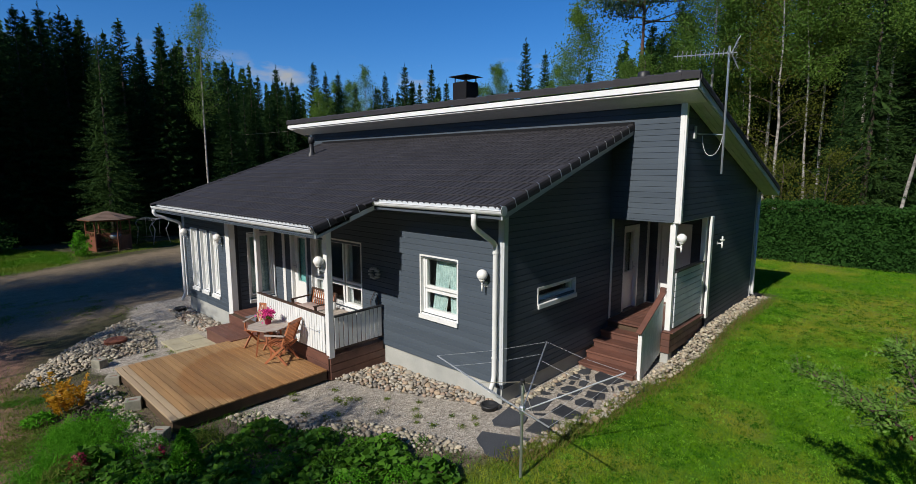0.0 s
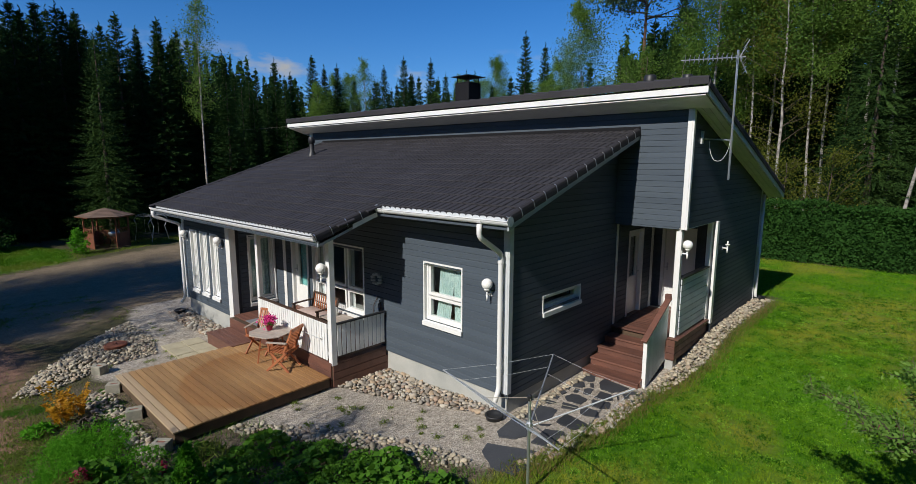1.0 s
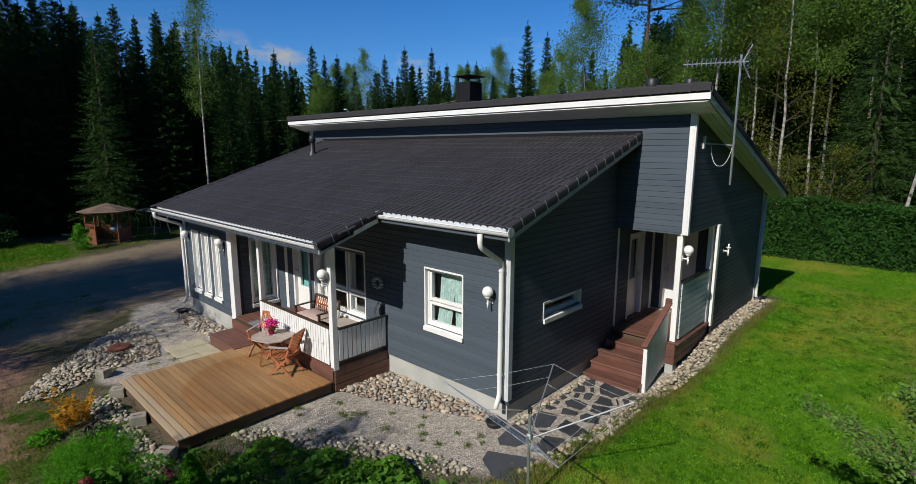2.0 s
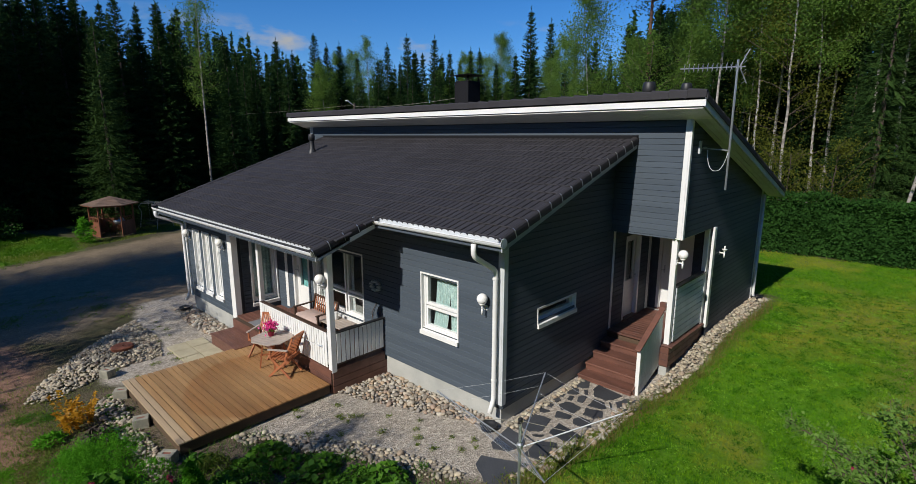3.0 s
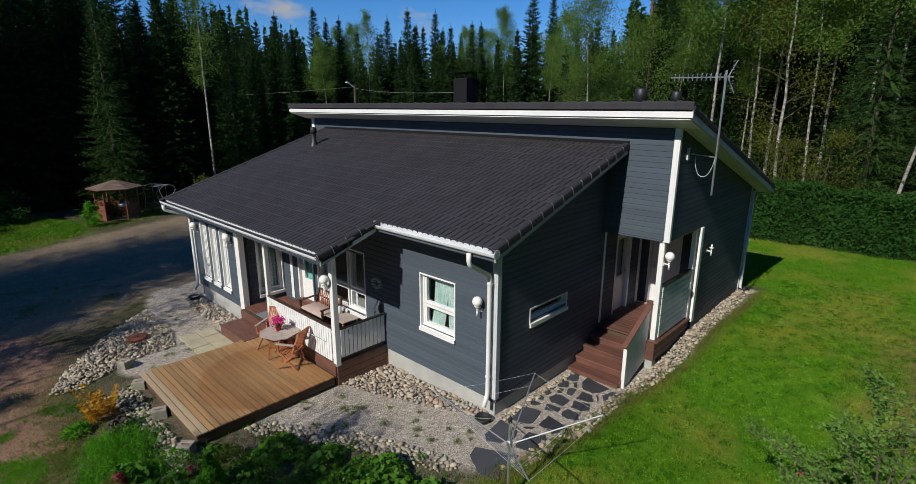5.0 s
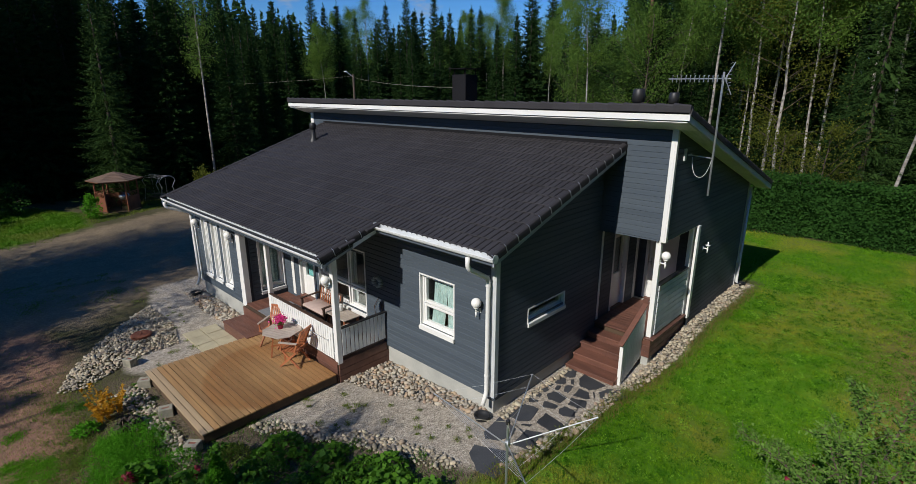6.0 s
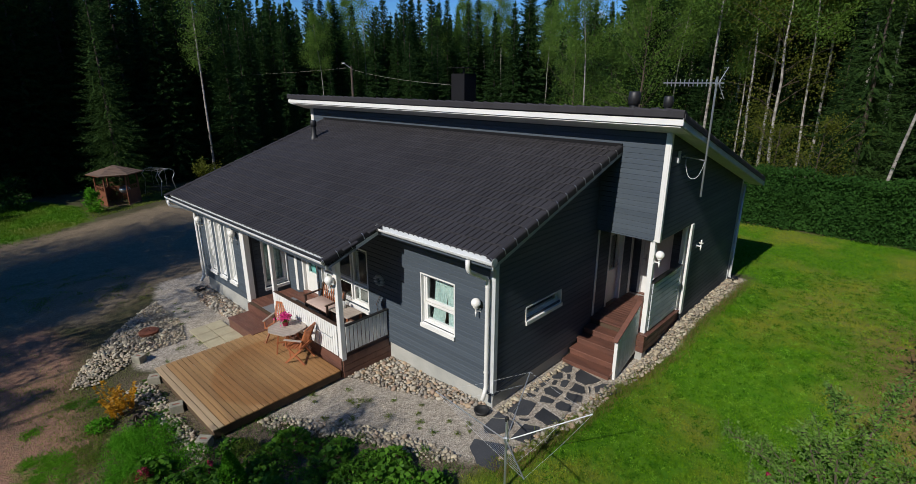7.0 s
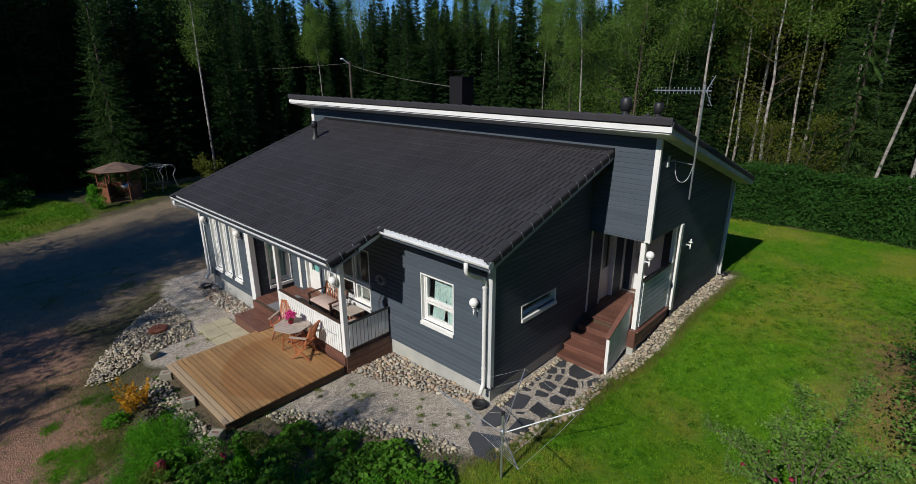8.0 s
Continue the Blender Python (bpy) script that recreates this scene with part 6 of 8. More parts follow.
for k in range(6):
    a, b = corners[k], corners[(k + 1) % 6]
    part("top_beam", bars((a + Vector((0, 0, 1.84)), b + Vector((0, 0, 1.84)), 0.08, 0.10)), GAZEBO, gaz)
    if k in (4, 2, 3, 0):
        n = 8
        for j in range(n):
            p = a.lerp(b, (j + 0.5) / n)
            part("panel_board", bars((p + Vector((0, 0, 0.08)), p + Vector((0, 0, 0.86)), (b - a).length / n - 0.008, 0.02, (a + b).normalized())), GAZEBO, gaz)
        part("panel_rail", bars((a + Vector((0, 0, 0.9)), b + Vector((0, 0, 0.9)), 0.06, 0.06)), GAZEBO, gaz)
        for j in range(6):
            p, q = a.lerp(b, j / 6), a.lerp(b, (j + 1) / 6)
            part("lattice", bars((p + Vector((0, 0, 0.92)), q + Vector((0, 0, 1.16)), 0.025, 0.02), (p + Vector((0, 0, 1.16)), q + Vector((0, 0, 0.92)), 0.025, 0.02)), GAZEBO, gaz)
        part("panel_rail", bars((a + Vector((0, 0, 1.18)), b + Vector((0, 0, 1.18)), 0.05, 0.04)), GAZEBO, gaz)
roof_g = part("roof", lathe(bmesh.new(), [(2.08, 1.86), (2.10, 1.90), (0.0, 2.34), (0.0, 2.28), (2.0, 1.84)], sides=6), GAZEBO, gaz, "hipped brown shingle roof")
for k in range(6):
    a, b = radians(60 * k), radians(60 * k + 60)
    for r in range(7):
        f0, f1 = 1 - r / 7, 1 - (r + 1.15) / 7
        f1 = max(f1, 0.01)
        p = [Vector((2.12 * f * math.cos(w), 2.12 * f * math.sin(w), 1.905 + (1 - f) * 0.445 + e)) for f, w, e in ((f0, a, 0.02), (f0, b, 0.02), (f1, b, 0.006), (f1, a, 0.006))]
        low = [v - Vector((0, 0, 0.02)) for v in p]
        child("shingle_course", mesh_of("shingle_course", p + low, [(0, 1, 2, 3), (7, 6, 5, 4), (0, 4, 5, 1), (1, 5, 6, 2), (2, 6, 7, 3), (3, 7, 4, 0)], SHINGLE), roof_g)
grill = thing("barbecue", "black barbecue grill with pale lid inside the gazebo", "grill", pose(-29.0, 1.0, gz(-29.0, 1.0) + 0.06))
part("kettle", lathe(bmesh.new(), [(0.0, 0.55), (0.2, 0.6), (0.30, 0.75), (0.30, 0.80), (0.22, 0.95), (0, 1.0)], sides=14), GALV, grill, smooth=True)
for a in (30, 150, 270):
    part("leg", bars(((0.28 * math.cos(radians(a)), 0.28 * math.sin(radians(a)), 0), (0.16 * math.cos(radians(a)), 0.16 * math.sin(radians(a)), 0.62), 0.025, 0.025)), BLACKMETAL, grill)

sw = thing("swing_frame", "pale tubular garden swing frame with bare canopy bars", "swing", pose(-30.6, 3.4, gz(-30.6, 3.4), 0, 0, 20) @ Matrix.Diagonal((0.8, 0.8, 0.92, 1)))
for s in (-0.95, 0.95):
    bm = bmesh.new()
    tube(bm, [(s, -0.75, 0), (s, -0.52, 1.05), (s, -0.72, 1.45), (s, -0.40, 1.72), (s, 0.2, 1.78), (s, 0.62, 1.60), (s, 0.70, 1.40), (s, 0.40, 1.02), (s, 0.72, 0)], 0.028, 7)
    part("side_frame", bm, ALU, sw)
for k in range(6):
    y = -0.58 + k * 0.22
    bm = bmesh.new()
    z = 1.60 + 0.17 * math.cos((y - 0.0) * 1.8)
    tube(bm, [(-0.95, y, z), (0.95, y, z)], 0.014, 6)
    part("canopy_bar", bm, ALU, sw)
part("swing_seat", boxes((-0.8, -0.25, 0.45, 0.8, 0.25, 0.50)), BLACKPLASTIC, sw, "dark swing seat", 0.01)
for s in (-0.75, 0.75):
    part("hanger", bars(((s, 0.0, 0.5), (s * 1.05, 0.0, 1.74), 0.015, 0.015)), GALV, sw)

# ---- power line ----
pl = thing("utility_pole", "grey wooden power line pole with small lamp", "pole", pose(-25.2, 15.0, gz(-25.2, 15.0)))
bm = bmesh.new()
tube(bm, [(0, 0, -0.2), (0, 0, 7.9)], [0.10, 0.075], 10)
part("shaft", bm, BARK_SPRUCE, pl)
bm = bmesh.new()
tube(bm, [(0, 0, 7.7), (-0.35, -0.3, 8.05)], 0.025, 6)
part("lamp_arm", bm, GALV, pl)
part("lamp_head", boxes((-0.52, -0.42, 8.03, -0.3, -0.25, 8.10)), WHITE, pl, "small pale lamp head", 0.02)


def wire(a, b, sag):
    a, b = Vector(a), Vector(b)
    bm = bmesh.new()
    tube(bm, [a.lerp(b, k / 14) - Vector((0, 0, sag * 4 * (k / 14) * (1 - k / 14))) for k in range(15)], 0.006, 5)
    t = thing("power_cable", "thin grey overhead power cable", "cable")
    part("cable", bm, BLOCK, t)


wire((-25.2, 15.0, 7.4), (-5.25, 5.02, 6.55), 0.15)
wire((-25.2, 15.0, 7.5), (-62.0, 1.0, 8.0), 0.8)


# ---- plants in the flower bed ----
def leafy(name, label, category, x, y, n, size, spread, rise, leaf, seed, aspect=0.6, flat=0.5, cone=False):
    """A low plant: leaves over a mound, on short stems."""
    rng = np.random.default_rng(seed)
    t = thing(name, label, category, pose(x, y, gz(x, y)))
    a = rng.uniform(0, 6.283, n)
    r = np.sqrt(rng.uniform(0, 1, n))
    if cone:
        h = rng.uniform(0, 1, n) ** 0.8
        rr = spread * (1 - h) ** 0.7 * (0.75 + 0.3 * rng.uniform(size=n))
        c = np.stack([rr * np.cos(a), rr * np.sin(a), 0.05 + h * rise], 1)
    else:
        c = np.stack([spread * r * np.cos(a), spread * r * np.sin(a), 0.04 + rise * (1 - r * r * 0.8) * rng.uniform(0.45, 1.1, n)], 1)
    v, q = leaf_cloud(rng, c, size, aspect, flat)
    child("foliage", fast_mesh("foliage", v, q, leaf), t)
    return t


rb = random.Random(12)
bed_pts = scatter(np.random.default_rng(31), [(-3.7, -5.5), (-3.2, -5.0), (-2.7, -3.75), (-1.3, -2.85), (0.4, -2.15), (0.8, -2.4), (0.7, -4.4), (-0.6, -6.2), (-2.5, -6.9), (-3.0, -6.2)], 0.37, 900)
for k, (x, y) in enumerate(bed_pts):
    p = rb.random()
    g = rb.uniform(0.7, 1.25)
    if p < 0.55:
        leafy("leafy_perennial", "broad-leaved green perennial in the flower bed", "plant", x, y, 170, 0.055 * g, 0.33 * g, 0.24 * g, BED_LEAF, 200 + k, 0.75, 0.6)
    elif p < 0.72:
        leafy("leafy_perennial", "bushy green perennial in the flower bed", "plant", x, y, 420, 0.032, 0.30 * g, 0.28 * g, BED_LEAF, 300 + k, 0.5, 0.35)
    elif p < 0.84:
        leafy("leafy_perennial", "feathery bright green perennial", "plant", x, y, 700, 0.024, 0.28 * g, 0.24 * g, SHRUB_LEAF, 400 + k, 0.35, 0.1)
    else:
        leafy("leafy_perennial", "tall grassy perennial in the flower bed", "plant", x, y, 260, 0.09, 0.26 * g, 0.32 * g, ROUGH_GRASS, 500 + k, 0.08, -0.6)
leafy("dwarf_conifer", "small round bright green dwarf conifer", "shrub", -1.95, -4.70, 2600, 0.030, 0.27, 0.72, SHRUB_LEAF, 601, 0.4, 0.0, cone=True)
def feathery(x, y, spread, rise, stems, seed):
    """A loose clump of leaning stems set with fine thread-like leaves."""
    rng = np.random.default_rng(seed)
    t = thing("feathery_perennial", "tall feathery bright green perennial with fine leaves", "plant", pose(x, y, gz(x, y)))
    a, r = rng.uniform(0, 6.283, stems), spread * np.sqrt(rng.uniform(0, 1, stems))
    base = np.stack([r * np.cos(a), r * np.sin(a), np.zeros(stems)], 1)
    lean = np.stack([np.cos(a) * r, np.sin(a) * r, np.zeros(stems)], 1) * 0.5 + rng.normal(size=(stems, 3)) * np.array([0.10, 0.10, 0.0])
    high = rise * rng.uniform(0.35, 1.15, stems) * (1 - 0.45 * (r / spread) ** 2)
    cen, al = [], []
    for k in range(stems):
        f = rng.uniform(0.12, 1.0, 30)[:, None]
        p = base[k] + lean[k] * f * f + np.array([0, 0, high[k]]) * f
        cen.append(p + rng.normal(size=(30, 3)) * 0.028)
        al.append(rng.normal(size=(30, 3)) + np.array([0, 0, 0.9]))
    v, q = leaf_cloud(rng, np.concatenate(cen), 0.030, 0.14, 0.0, np.concatenate(al))
    child("foliage", fast_mesh("foliage", v, q, SHRUB_LEAF), t)


for k, (x, y, w, h) in enumerate(((-4.3, -5.3, 0.42, 0.42), (-3.95, -5.65, 0.40, 0.46), (-3.5, -5.45, 0.34, 0.34), (-3.4, -6.05, 0.34, 0.36), (-4.62, -5.62, 0.24, 0.20))):
    feathery(x, y, w, h, 170, 700 + k)
leafy("dark_heuchera", "dark purple-brown low plant", "plant", -4.98, -5.22, 300, 0.05, 0.26, 0.22, TWIG, 801, 0.7, 0.4)
leafy("pink_flowers", "small dark pink flowering plant", "plant", -3.15, -5.72, 260, 0.028, 0.16, 0.32, RED_LEAF, 802, 0.7, 0.2)
leafy("red_flower", "small red flower among leaves", "flower", -2.45, -4.85, 22, 0.035, 0.05, 0.40, RED_LEAF, 803, 0.8, 0.2)
leafy("broad_clump", "bright green rosette of strap leaves", "plant", -5.5, -5.85, 160, 0.08, 0.24, 0.15, SHRUB_LEAF, 804, 0.2, 0.3)


def fern(x, y, seed):
    rng = np.random.default_rng(seed)
    t = thing("autumn_fern", "yellow-orange autumn fern fronds", "plant", pose(x, y, gz(x, y)))
    cen, al = [], []
    for k in range(10):
        a = rng.uniform(0, 6.283)
        L = rng.uniform(0.4, 0.75)
        s = np.linspace(0.1, 1, 22)
        up = rng.uniform(0.95, 1.6)
        d = np.array([math.cos(a), math.sin(a)])
        p = np.stack([d[0] * L * s * 0.38, d[1] * L * s * 0.38, L * (up * s - 0.55 * s * s)], 1)
        side = np.array([-d[1], d[0], 0.0])
        for g in (-1, 1):
            w = (0.10 * (1 - s) + 0.02)[:, None]
            cen.append(p + side * g * w * 0.8)
            al.append(np.tile(side * g + np.array([d[0], d[1], 0.2]) * 0.4, (22, 1)))
    v, q = leaf_cloud(rng, np.concatenate(cen), 0.042, 0.3, 0.0, np.concatenate(al))
    child("frond", fast_mesh("frond", v, q, ORANGE_LEAF), t)


fern(-5.75, -5.25, 1)
fern(-5.95, -5.5, 2)
fern(-5.65, -5.5, 3)


# ---- trees ----
def spruce_data(seed, H, R, dense, bare=0.06, size=0.17, thin=0.2):
    """Needle sprays of a spruce: whorls of boughs that droop and lift at the tip, hung with side twigs, round a dark inner mass."""
    rng = np.random.default_rng(seed)
    cen, along, siz = [], [], []
    h = H * bare
    while h < H * 0.975:
        f = (h - H * bare) / (H * (1 - bare))
        reach = R * ((1 - f) ** 0.92 * min(1.0, 0.72 + 2.5 * f)) + 0.10
        nb = max(5, int((6 + 5 * (1 - f)) * dense))
        a0 = rng.uniform(0, 6.283)
        for k in range(nb):
            a = a0 + 6.283 * k / nb + rng.normal() * 0.22
            L = reach * rng.uniform(0.62, 1.12)
            rise = -0.30 + 1.05 * f ** 1.6 + rng.normal() * 0.09
            steps = max(3, int(L / 0.15))
            t = 0.18 + 0.82 * (np.arange(steps) + rng.uniform(0.3, 0.9, steps)) / steps
            d = np.array([math.cos(a), math.sin(a), 0.0])
            z = h + rng.normal() * 0.08 + L * (rise * t - 0.22 * t * t + 0.20 * t ** 4)
            p = np.stack([d[0] * L * t, d[1] * L * t, z], 1)
            side = np.array([-d[1], d[0], 0.0])
            fan = np.minimum(0.16 + 0.42 * L * (1 - t) * 0.55, 0.55)
            for s in (-1, 1):
                reachw = fan * rng.uniform(0.35, 1.0, steps)
                c = p + side * (s * reachw * 0.6)[:, None] + rng.normal(size=(steps, 3)) * 0.035
                c[:, 2] -= reachw * rng.uniform(0.15, 0.55, steps)
                cen.append(c)
                along.append(d * 0.75 + side * s * 0.8 + np.array([0, 0, -0.55 + 0.6 * f]) + np.zeros((steps, 1)))
                siz.append(size * (0.55 + 0.9 * fan))
            cen.append(p)
            along.append(np.tile(d + np.array([0, 0, rise - 0.05]), (steps, 1)))
            siz.append(np.full(steps, size * 0.95))
        m = int(4 * dense)
        aa = rng.uniform(0, 6.283, m)
        rr = reach * rng.uniform(0.05, 0.45, m)
        cen.append(np.stack([rr * np.cos(aa), rr * np.sin(aa), h + rng.uniform(-0.3, 0.3, m) - 0.25 * rr], 1))
        along.append(np.stack([np.cos(aa), np.sin(aa), np.full(m, -0.8)], 1))
        siz.append(np.full(m, min(0.5, 0.12 + 0.22 * reach)))
        h += H * 0.0190 * rng.uniform(0.8, 1.2)
    tip = np.linspace(0.955, 1.0, 7)
    cen.append(np.stack([rng.normal(size=7) * 0.02, rng.normal(size=7) * 0.02, H * tip], 1))
    along.append(np.stack([rng.normal(size=7) * 0.5, rng.normal(size=7) * 0.5, np.ones(7)], 1))
    siz.append(np.full(7, size))
    cen, along, siz = np.concatenate(cen), np.concatenate(along), np.concatenate(siz)
    along = along / np.linalg.norm(along, axis=1, keepdims=True) + rng.normal(size=along.shape) * 0.18
    return leaf_cloud(rng, cen, siz, thin, 0.0, along)


def trunk_mesh(name, H, r, mat, bend=0.0, seed=0, sides=8, top=0.97):
    rng = np.random.default_rng(seed)
    bm = bmesh.new()
    n = 9
    px, py = rng.normal() * bend, rng.normal() * bend
    pts = [(px * (k / n) ** 1.6 + rng.normal() * bend * 0.06, py * (k / n) ** 1.6 + rng.normal() * bend * 0.06, -0.2 + (H * top + 0.2) * k / n) for k in range(n + 1)]
    tube(bm, pts, [r * (1.25 if k == 0 else 1) * (1 - 0.93 * k / n) + 0.01 for k in range(n + 1)], sides)
    me = bpy.data.meshes.new(name)
    bm.to_mesh(me)
    bm.free()
    me.materials.append(mat)
    me.polygons.foreach_set("use_smooth", [True] * len(me.polygons))
    return me, pts


def spruce(seed, H, R, dense, leaf, label, bare=0.06, size=0.17, thin=0.2):
    t = thing("spruce", label, "tree", pose(0, 0, 0), "spruces round the yard")
    me, _ = trunk_mesh("trunk", H, 0.011 * H, BARK_SPRUCE, 0.0, seed)
    child("trunk", me, t)
    v, q = spruce_data(seed, H, R, dense, bare, size, thin)
    child("crown", fast_mesh("crown", v, q, leaf), t)
    return t


def broadleaf(name, seed, H, R, leaf, bark, label, n_leaf, size, clear=0.3, trunk_r=0.010, bend=0.3, limbs=22, sharp=0.75, hang=0.25, group="", top_wide=0.35, tight=0.125, pad=0.10, lift=(0.55, 1.5)):
    """A leaf tree: trunk, limbs and small leaves clustered along the limbs."""
    rng = np.random.default_rng(seed)
    t = thing(name, label, "tree", pose(0, 0, 0), group)
    me, pts = trunk_mesh("trunk", H, trunk_r * H, bark, bend, seed)
    child("trunk", me, t)
    P = np.array(pts)
    bm = bmesh.new()
    cen = []
    per = n_leaf // limbs
    for k in range(limbs):
        f = clear + (1 - clear) * (k + rng.uniform(0, 0.8)) / limbs
        i = f * (len(pts) - 1)
        b = P[int(i)] + (P[min(int(i) + 1, len(pts) - 1)] - P[int(i)]) * (i % 1)
        g = (f - clear) / (1 - clear)
        L = R * (top_wide + (1 - top_wide) * math.sin(math.pi * min(1, 0.15 + 0.85 * g)) ** sharp) * rng.uniform(0.65, 1.15) * (1.0 if g < 0.85 else 0.7)
        a = rng.uniform(0, 6.283)
        up = rng.uniform(*lift)
        d = np.array([math.cos(a), math.sin(a), up])
        q = [b + d * L * s + np.array([0, 0, -hang * L * s * s]) + rng.normal(size=3) * 0.08 * s for s in (0, 0.35, 0.7, 1.0)]
        tube(bm, [tuple(x) for x in q], [trunk_r * H * 0.22 * (1 - 0.6 * f) + 0.004, trunk_r * H * 0.13 * (1 - 0.6 * f) + 0.004, 0.010, 0.004], 5, False)
        m = 7
        for c in range(m):
            s = 0.25 + 0.8 * (c + 0.5) / m
            o = b + d * L * s + np.array([0, 0, -hang * L * s * s]) + rng.normal(size=3) * L * tight
            spread = np.array([1, 1, 0.8]) * tight * L + pad
            pts_l = o + rng.normal(size=(per // m, 3)) * spread
            pts_l[:, 2] -= np.abs(rng.normal(size=per // m)) * hang * 0.5
            cen.append(pts_l)
    bmesh.ops.recalc_face_normals(bm, faces=bm.faces)
    lm = bpy.data.meshes.new("branchwork")
    bm.to_mesh(lm)
    bm.free()
    lm.materials.append(TWIG)
    child("branchwork", lm, t)["kind"] = "stuff"
    v, q = leaf_cloud(rng, np.concatenate(cen), size, 0.62)
    child("crown", fast_mesh("crown", v, q, leaf), t)
    return t


def pine(seed, H, label):
    rng = np.random.default_rng(seed)
    t = thing("pine", label, "tree", pose(0, 0, 0))
    me, pts = trunk_mesh("trunk", H, 0.0090 * H, BARK_PINE, 0.25, seed, 10)
    child("trunk", me, t)
    P = np.array(pts)
    bm = bmesh.new()
    cen = []
    for k in range(34):
        f = 0.66 + 0.33 * k / 34
        i = f * (len(pts) - 1)
        b = P[int(i)] + (P[min(int(i) + 1, len(pts) - 1)] - P[int(i)]) * (i % 1)
        L = (0.19 * H) * (1 - ((f - 0.80) / 0.26) ** 2 * 0.75) * rng.uniform(0.5, 1.1)
        a = rng.uniform(0, 6.283)
        d = np.array([math.cos(a), math.sin(a), rng.uniform(-0.05, 0.45)])
        tube(bm, [tuple(b + d * L * s + np.array([0, 0, 0.1 * L * s * s])) for s in (0, 0.4, 0.75, 1)], [0.06, 0.045, 0.03, 0.01], 5, False)
        if f < 0.70 and rng.random() < 0.6:
            continue
        for c in range(6):
            o = b + d * L * (0.45 + 0.6 * c / 6) + rng.normal(size=3) * L * 0.15
            cen.append(o + rng.normal(size=(110, 3)) * np.array([0.44, 0.44, 0.20]))
    lm = bpy.data.meshes.new("branchwork")
    bm.to_mesh(lm)
    bm.free()
    lm.materials.append(BARK_PINE)
    child("branchwork", lm, t)["kind"] = "stuff"
    v, q = leaf_cloud(rng, np.concatenate(cen), 0.11, 0.35)
    child("crown", fast_mesh("crown", v, q, PINE_LEAF), t)
    return t


EYE0 = Vector((5.4, -7.0))


def at_bearing(az, dist):
    """The place at a bearing (degrees left of +y) and distance from the lawn's edge."""
    a = radians(az)
    return EYE0.x - math.sin(a) * dist, EYE0.y + math.cos(a) * dist


USED = {}


def plant(kind, x, y, H, turn=0.0):
    """A tree of a kind at a place, scaled to the height H."""
    proto, h0 = KINDS[kind]
    s = H / h0
    m = pose(x, y, gz(x, y), 0, 0, turn)
    if kind not in USED:
        USED[kind] = proto
        proto.scale = (s, s, s)
        proto.matrix_basis = m @ Matrix.Diagonal((s, s, s, 1))
        return proto
    old = proto.scale.copy()
    proto.scale = (s, s, s)
    ob = copy_thing(proto, m)
    proto.scale = old
    return ob


SG = "birches round the yard"
KINDS = {
    "spruce_a": (spruce(11, 17, 3.5, 1.35, SPRUCE_LEAF, "tall dark green spruce at the forest edge", 0.03, 0.18, 0.22), 17),
    "spruce_b": (spruce(12, 17, 2.9, 1.25, SPRUCE_LEAF, "tall slender dark spruce", 0.04, 0.19, 0.23), 17),
    "spruce_c": (spruce(13, 15, 3.3, 1.9, SPRUCE_LIGHT, "sunlit fresh green spruce with low branches", 0.02, 0.115, 0.17), 15),
    "spruce_d": (spruce(14, 18, 2.9, 1.1, SPRUCE_LEAF, "distant dark pointed spruce", 0.05, 0.23, 0.26), 18),
    "birch_a": (broadleaf("birch", 21, 17, 2.2, BIRCH_LEAF, BARK_BIRCH, "tall birch with white bark and green leaves", 17000, 0.055, 0.52, 0.0046, 0.45, 46, hang=0.45, group=SG), 17),
    "birch_edge": (broadleaf("birch", 29, 17, 1.55, BIRCH_LEAF, BARK_BIRCH, "tall narrow birch between the spruces", 7000, 0.055, 0.50, 0.0052, 0.35, 48, hang=0.45, group=SG), 17),
    "birch_b": (broadleaf("birch", 22, 15, 2.0, BIRCH_LEAF, BARK_BIRCH, "slim white-barked birch in full leaf", 15000, 0.052, 0.54, 0.0043, 0.45, 42, hang=0.4, group=SG), 15),
    "birch_thin": (broadleaf("birch", 27, 11, 2.3, BIRCH_LEAF, BARK_BIRCH, "slim young birch with sparse leaves", 2600, 0.07, 0.45, 0.0075, 0.3, 26, hang=0.3, group=SG), 11),
    "birch_y": (broadleaf("birch", 23, 13, 2.2, YELLOW_LEAF, BARK_BIRCH, "slim birch with yellowing leaves", 11000, 0.044, 0.20, 0.0055, 0.8, 36, hang=0.35, group=SG), 13),
    "alder": (broadleaf("alder", 24, 10, 2.6, BIRCH_LEAF, TWIG, "bushy green alder at the forest edge", 13000, 0.048, 0.08, 0.0075, 0.4, 40, hang=0.2), 10),
    "bush_y": (broadleaf("sapling", 25, 4.5, 1.5, YELLOW_LEAF, TWIG, "yellow-green sapling behind the hedge", 3400, 0.044, 0.05, 0.008, 0.3, 24, hang=0.15), 4.5),
    "pine": (pine(31, 19, "tall pine with orange-red trunk and high crown"), 19),
}

rt = random.Random(5)
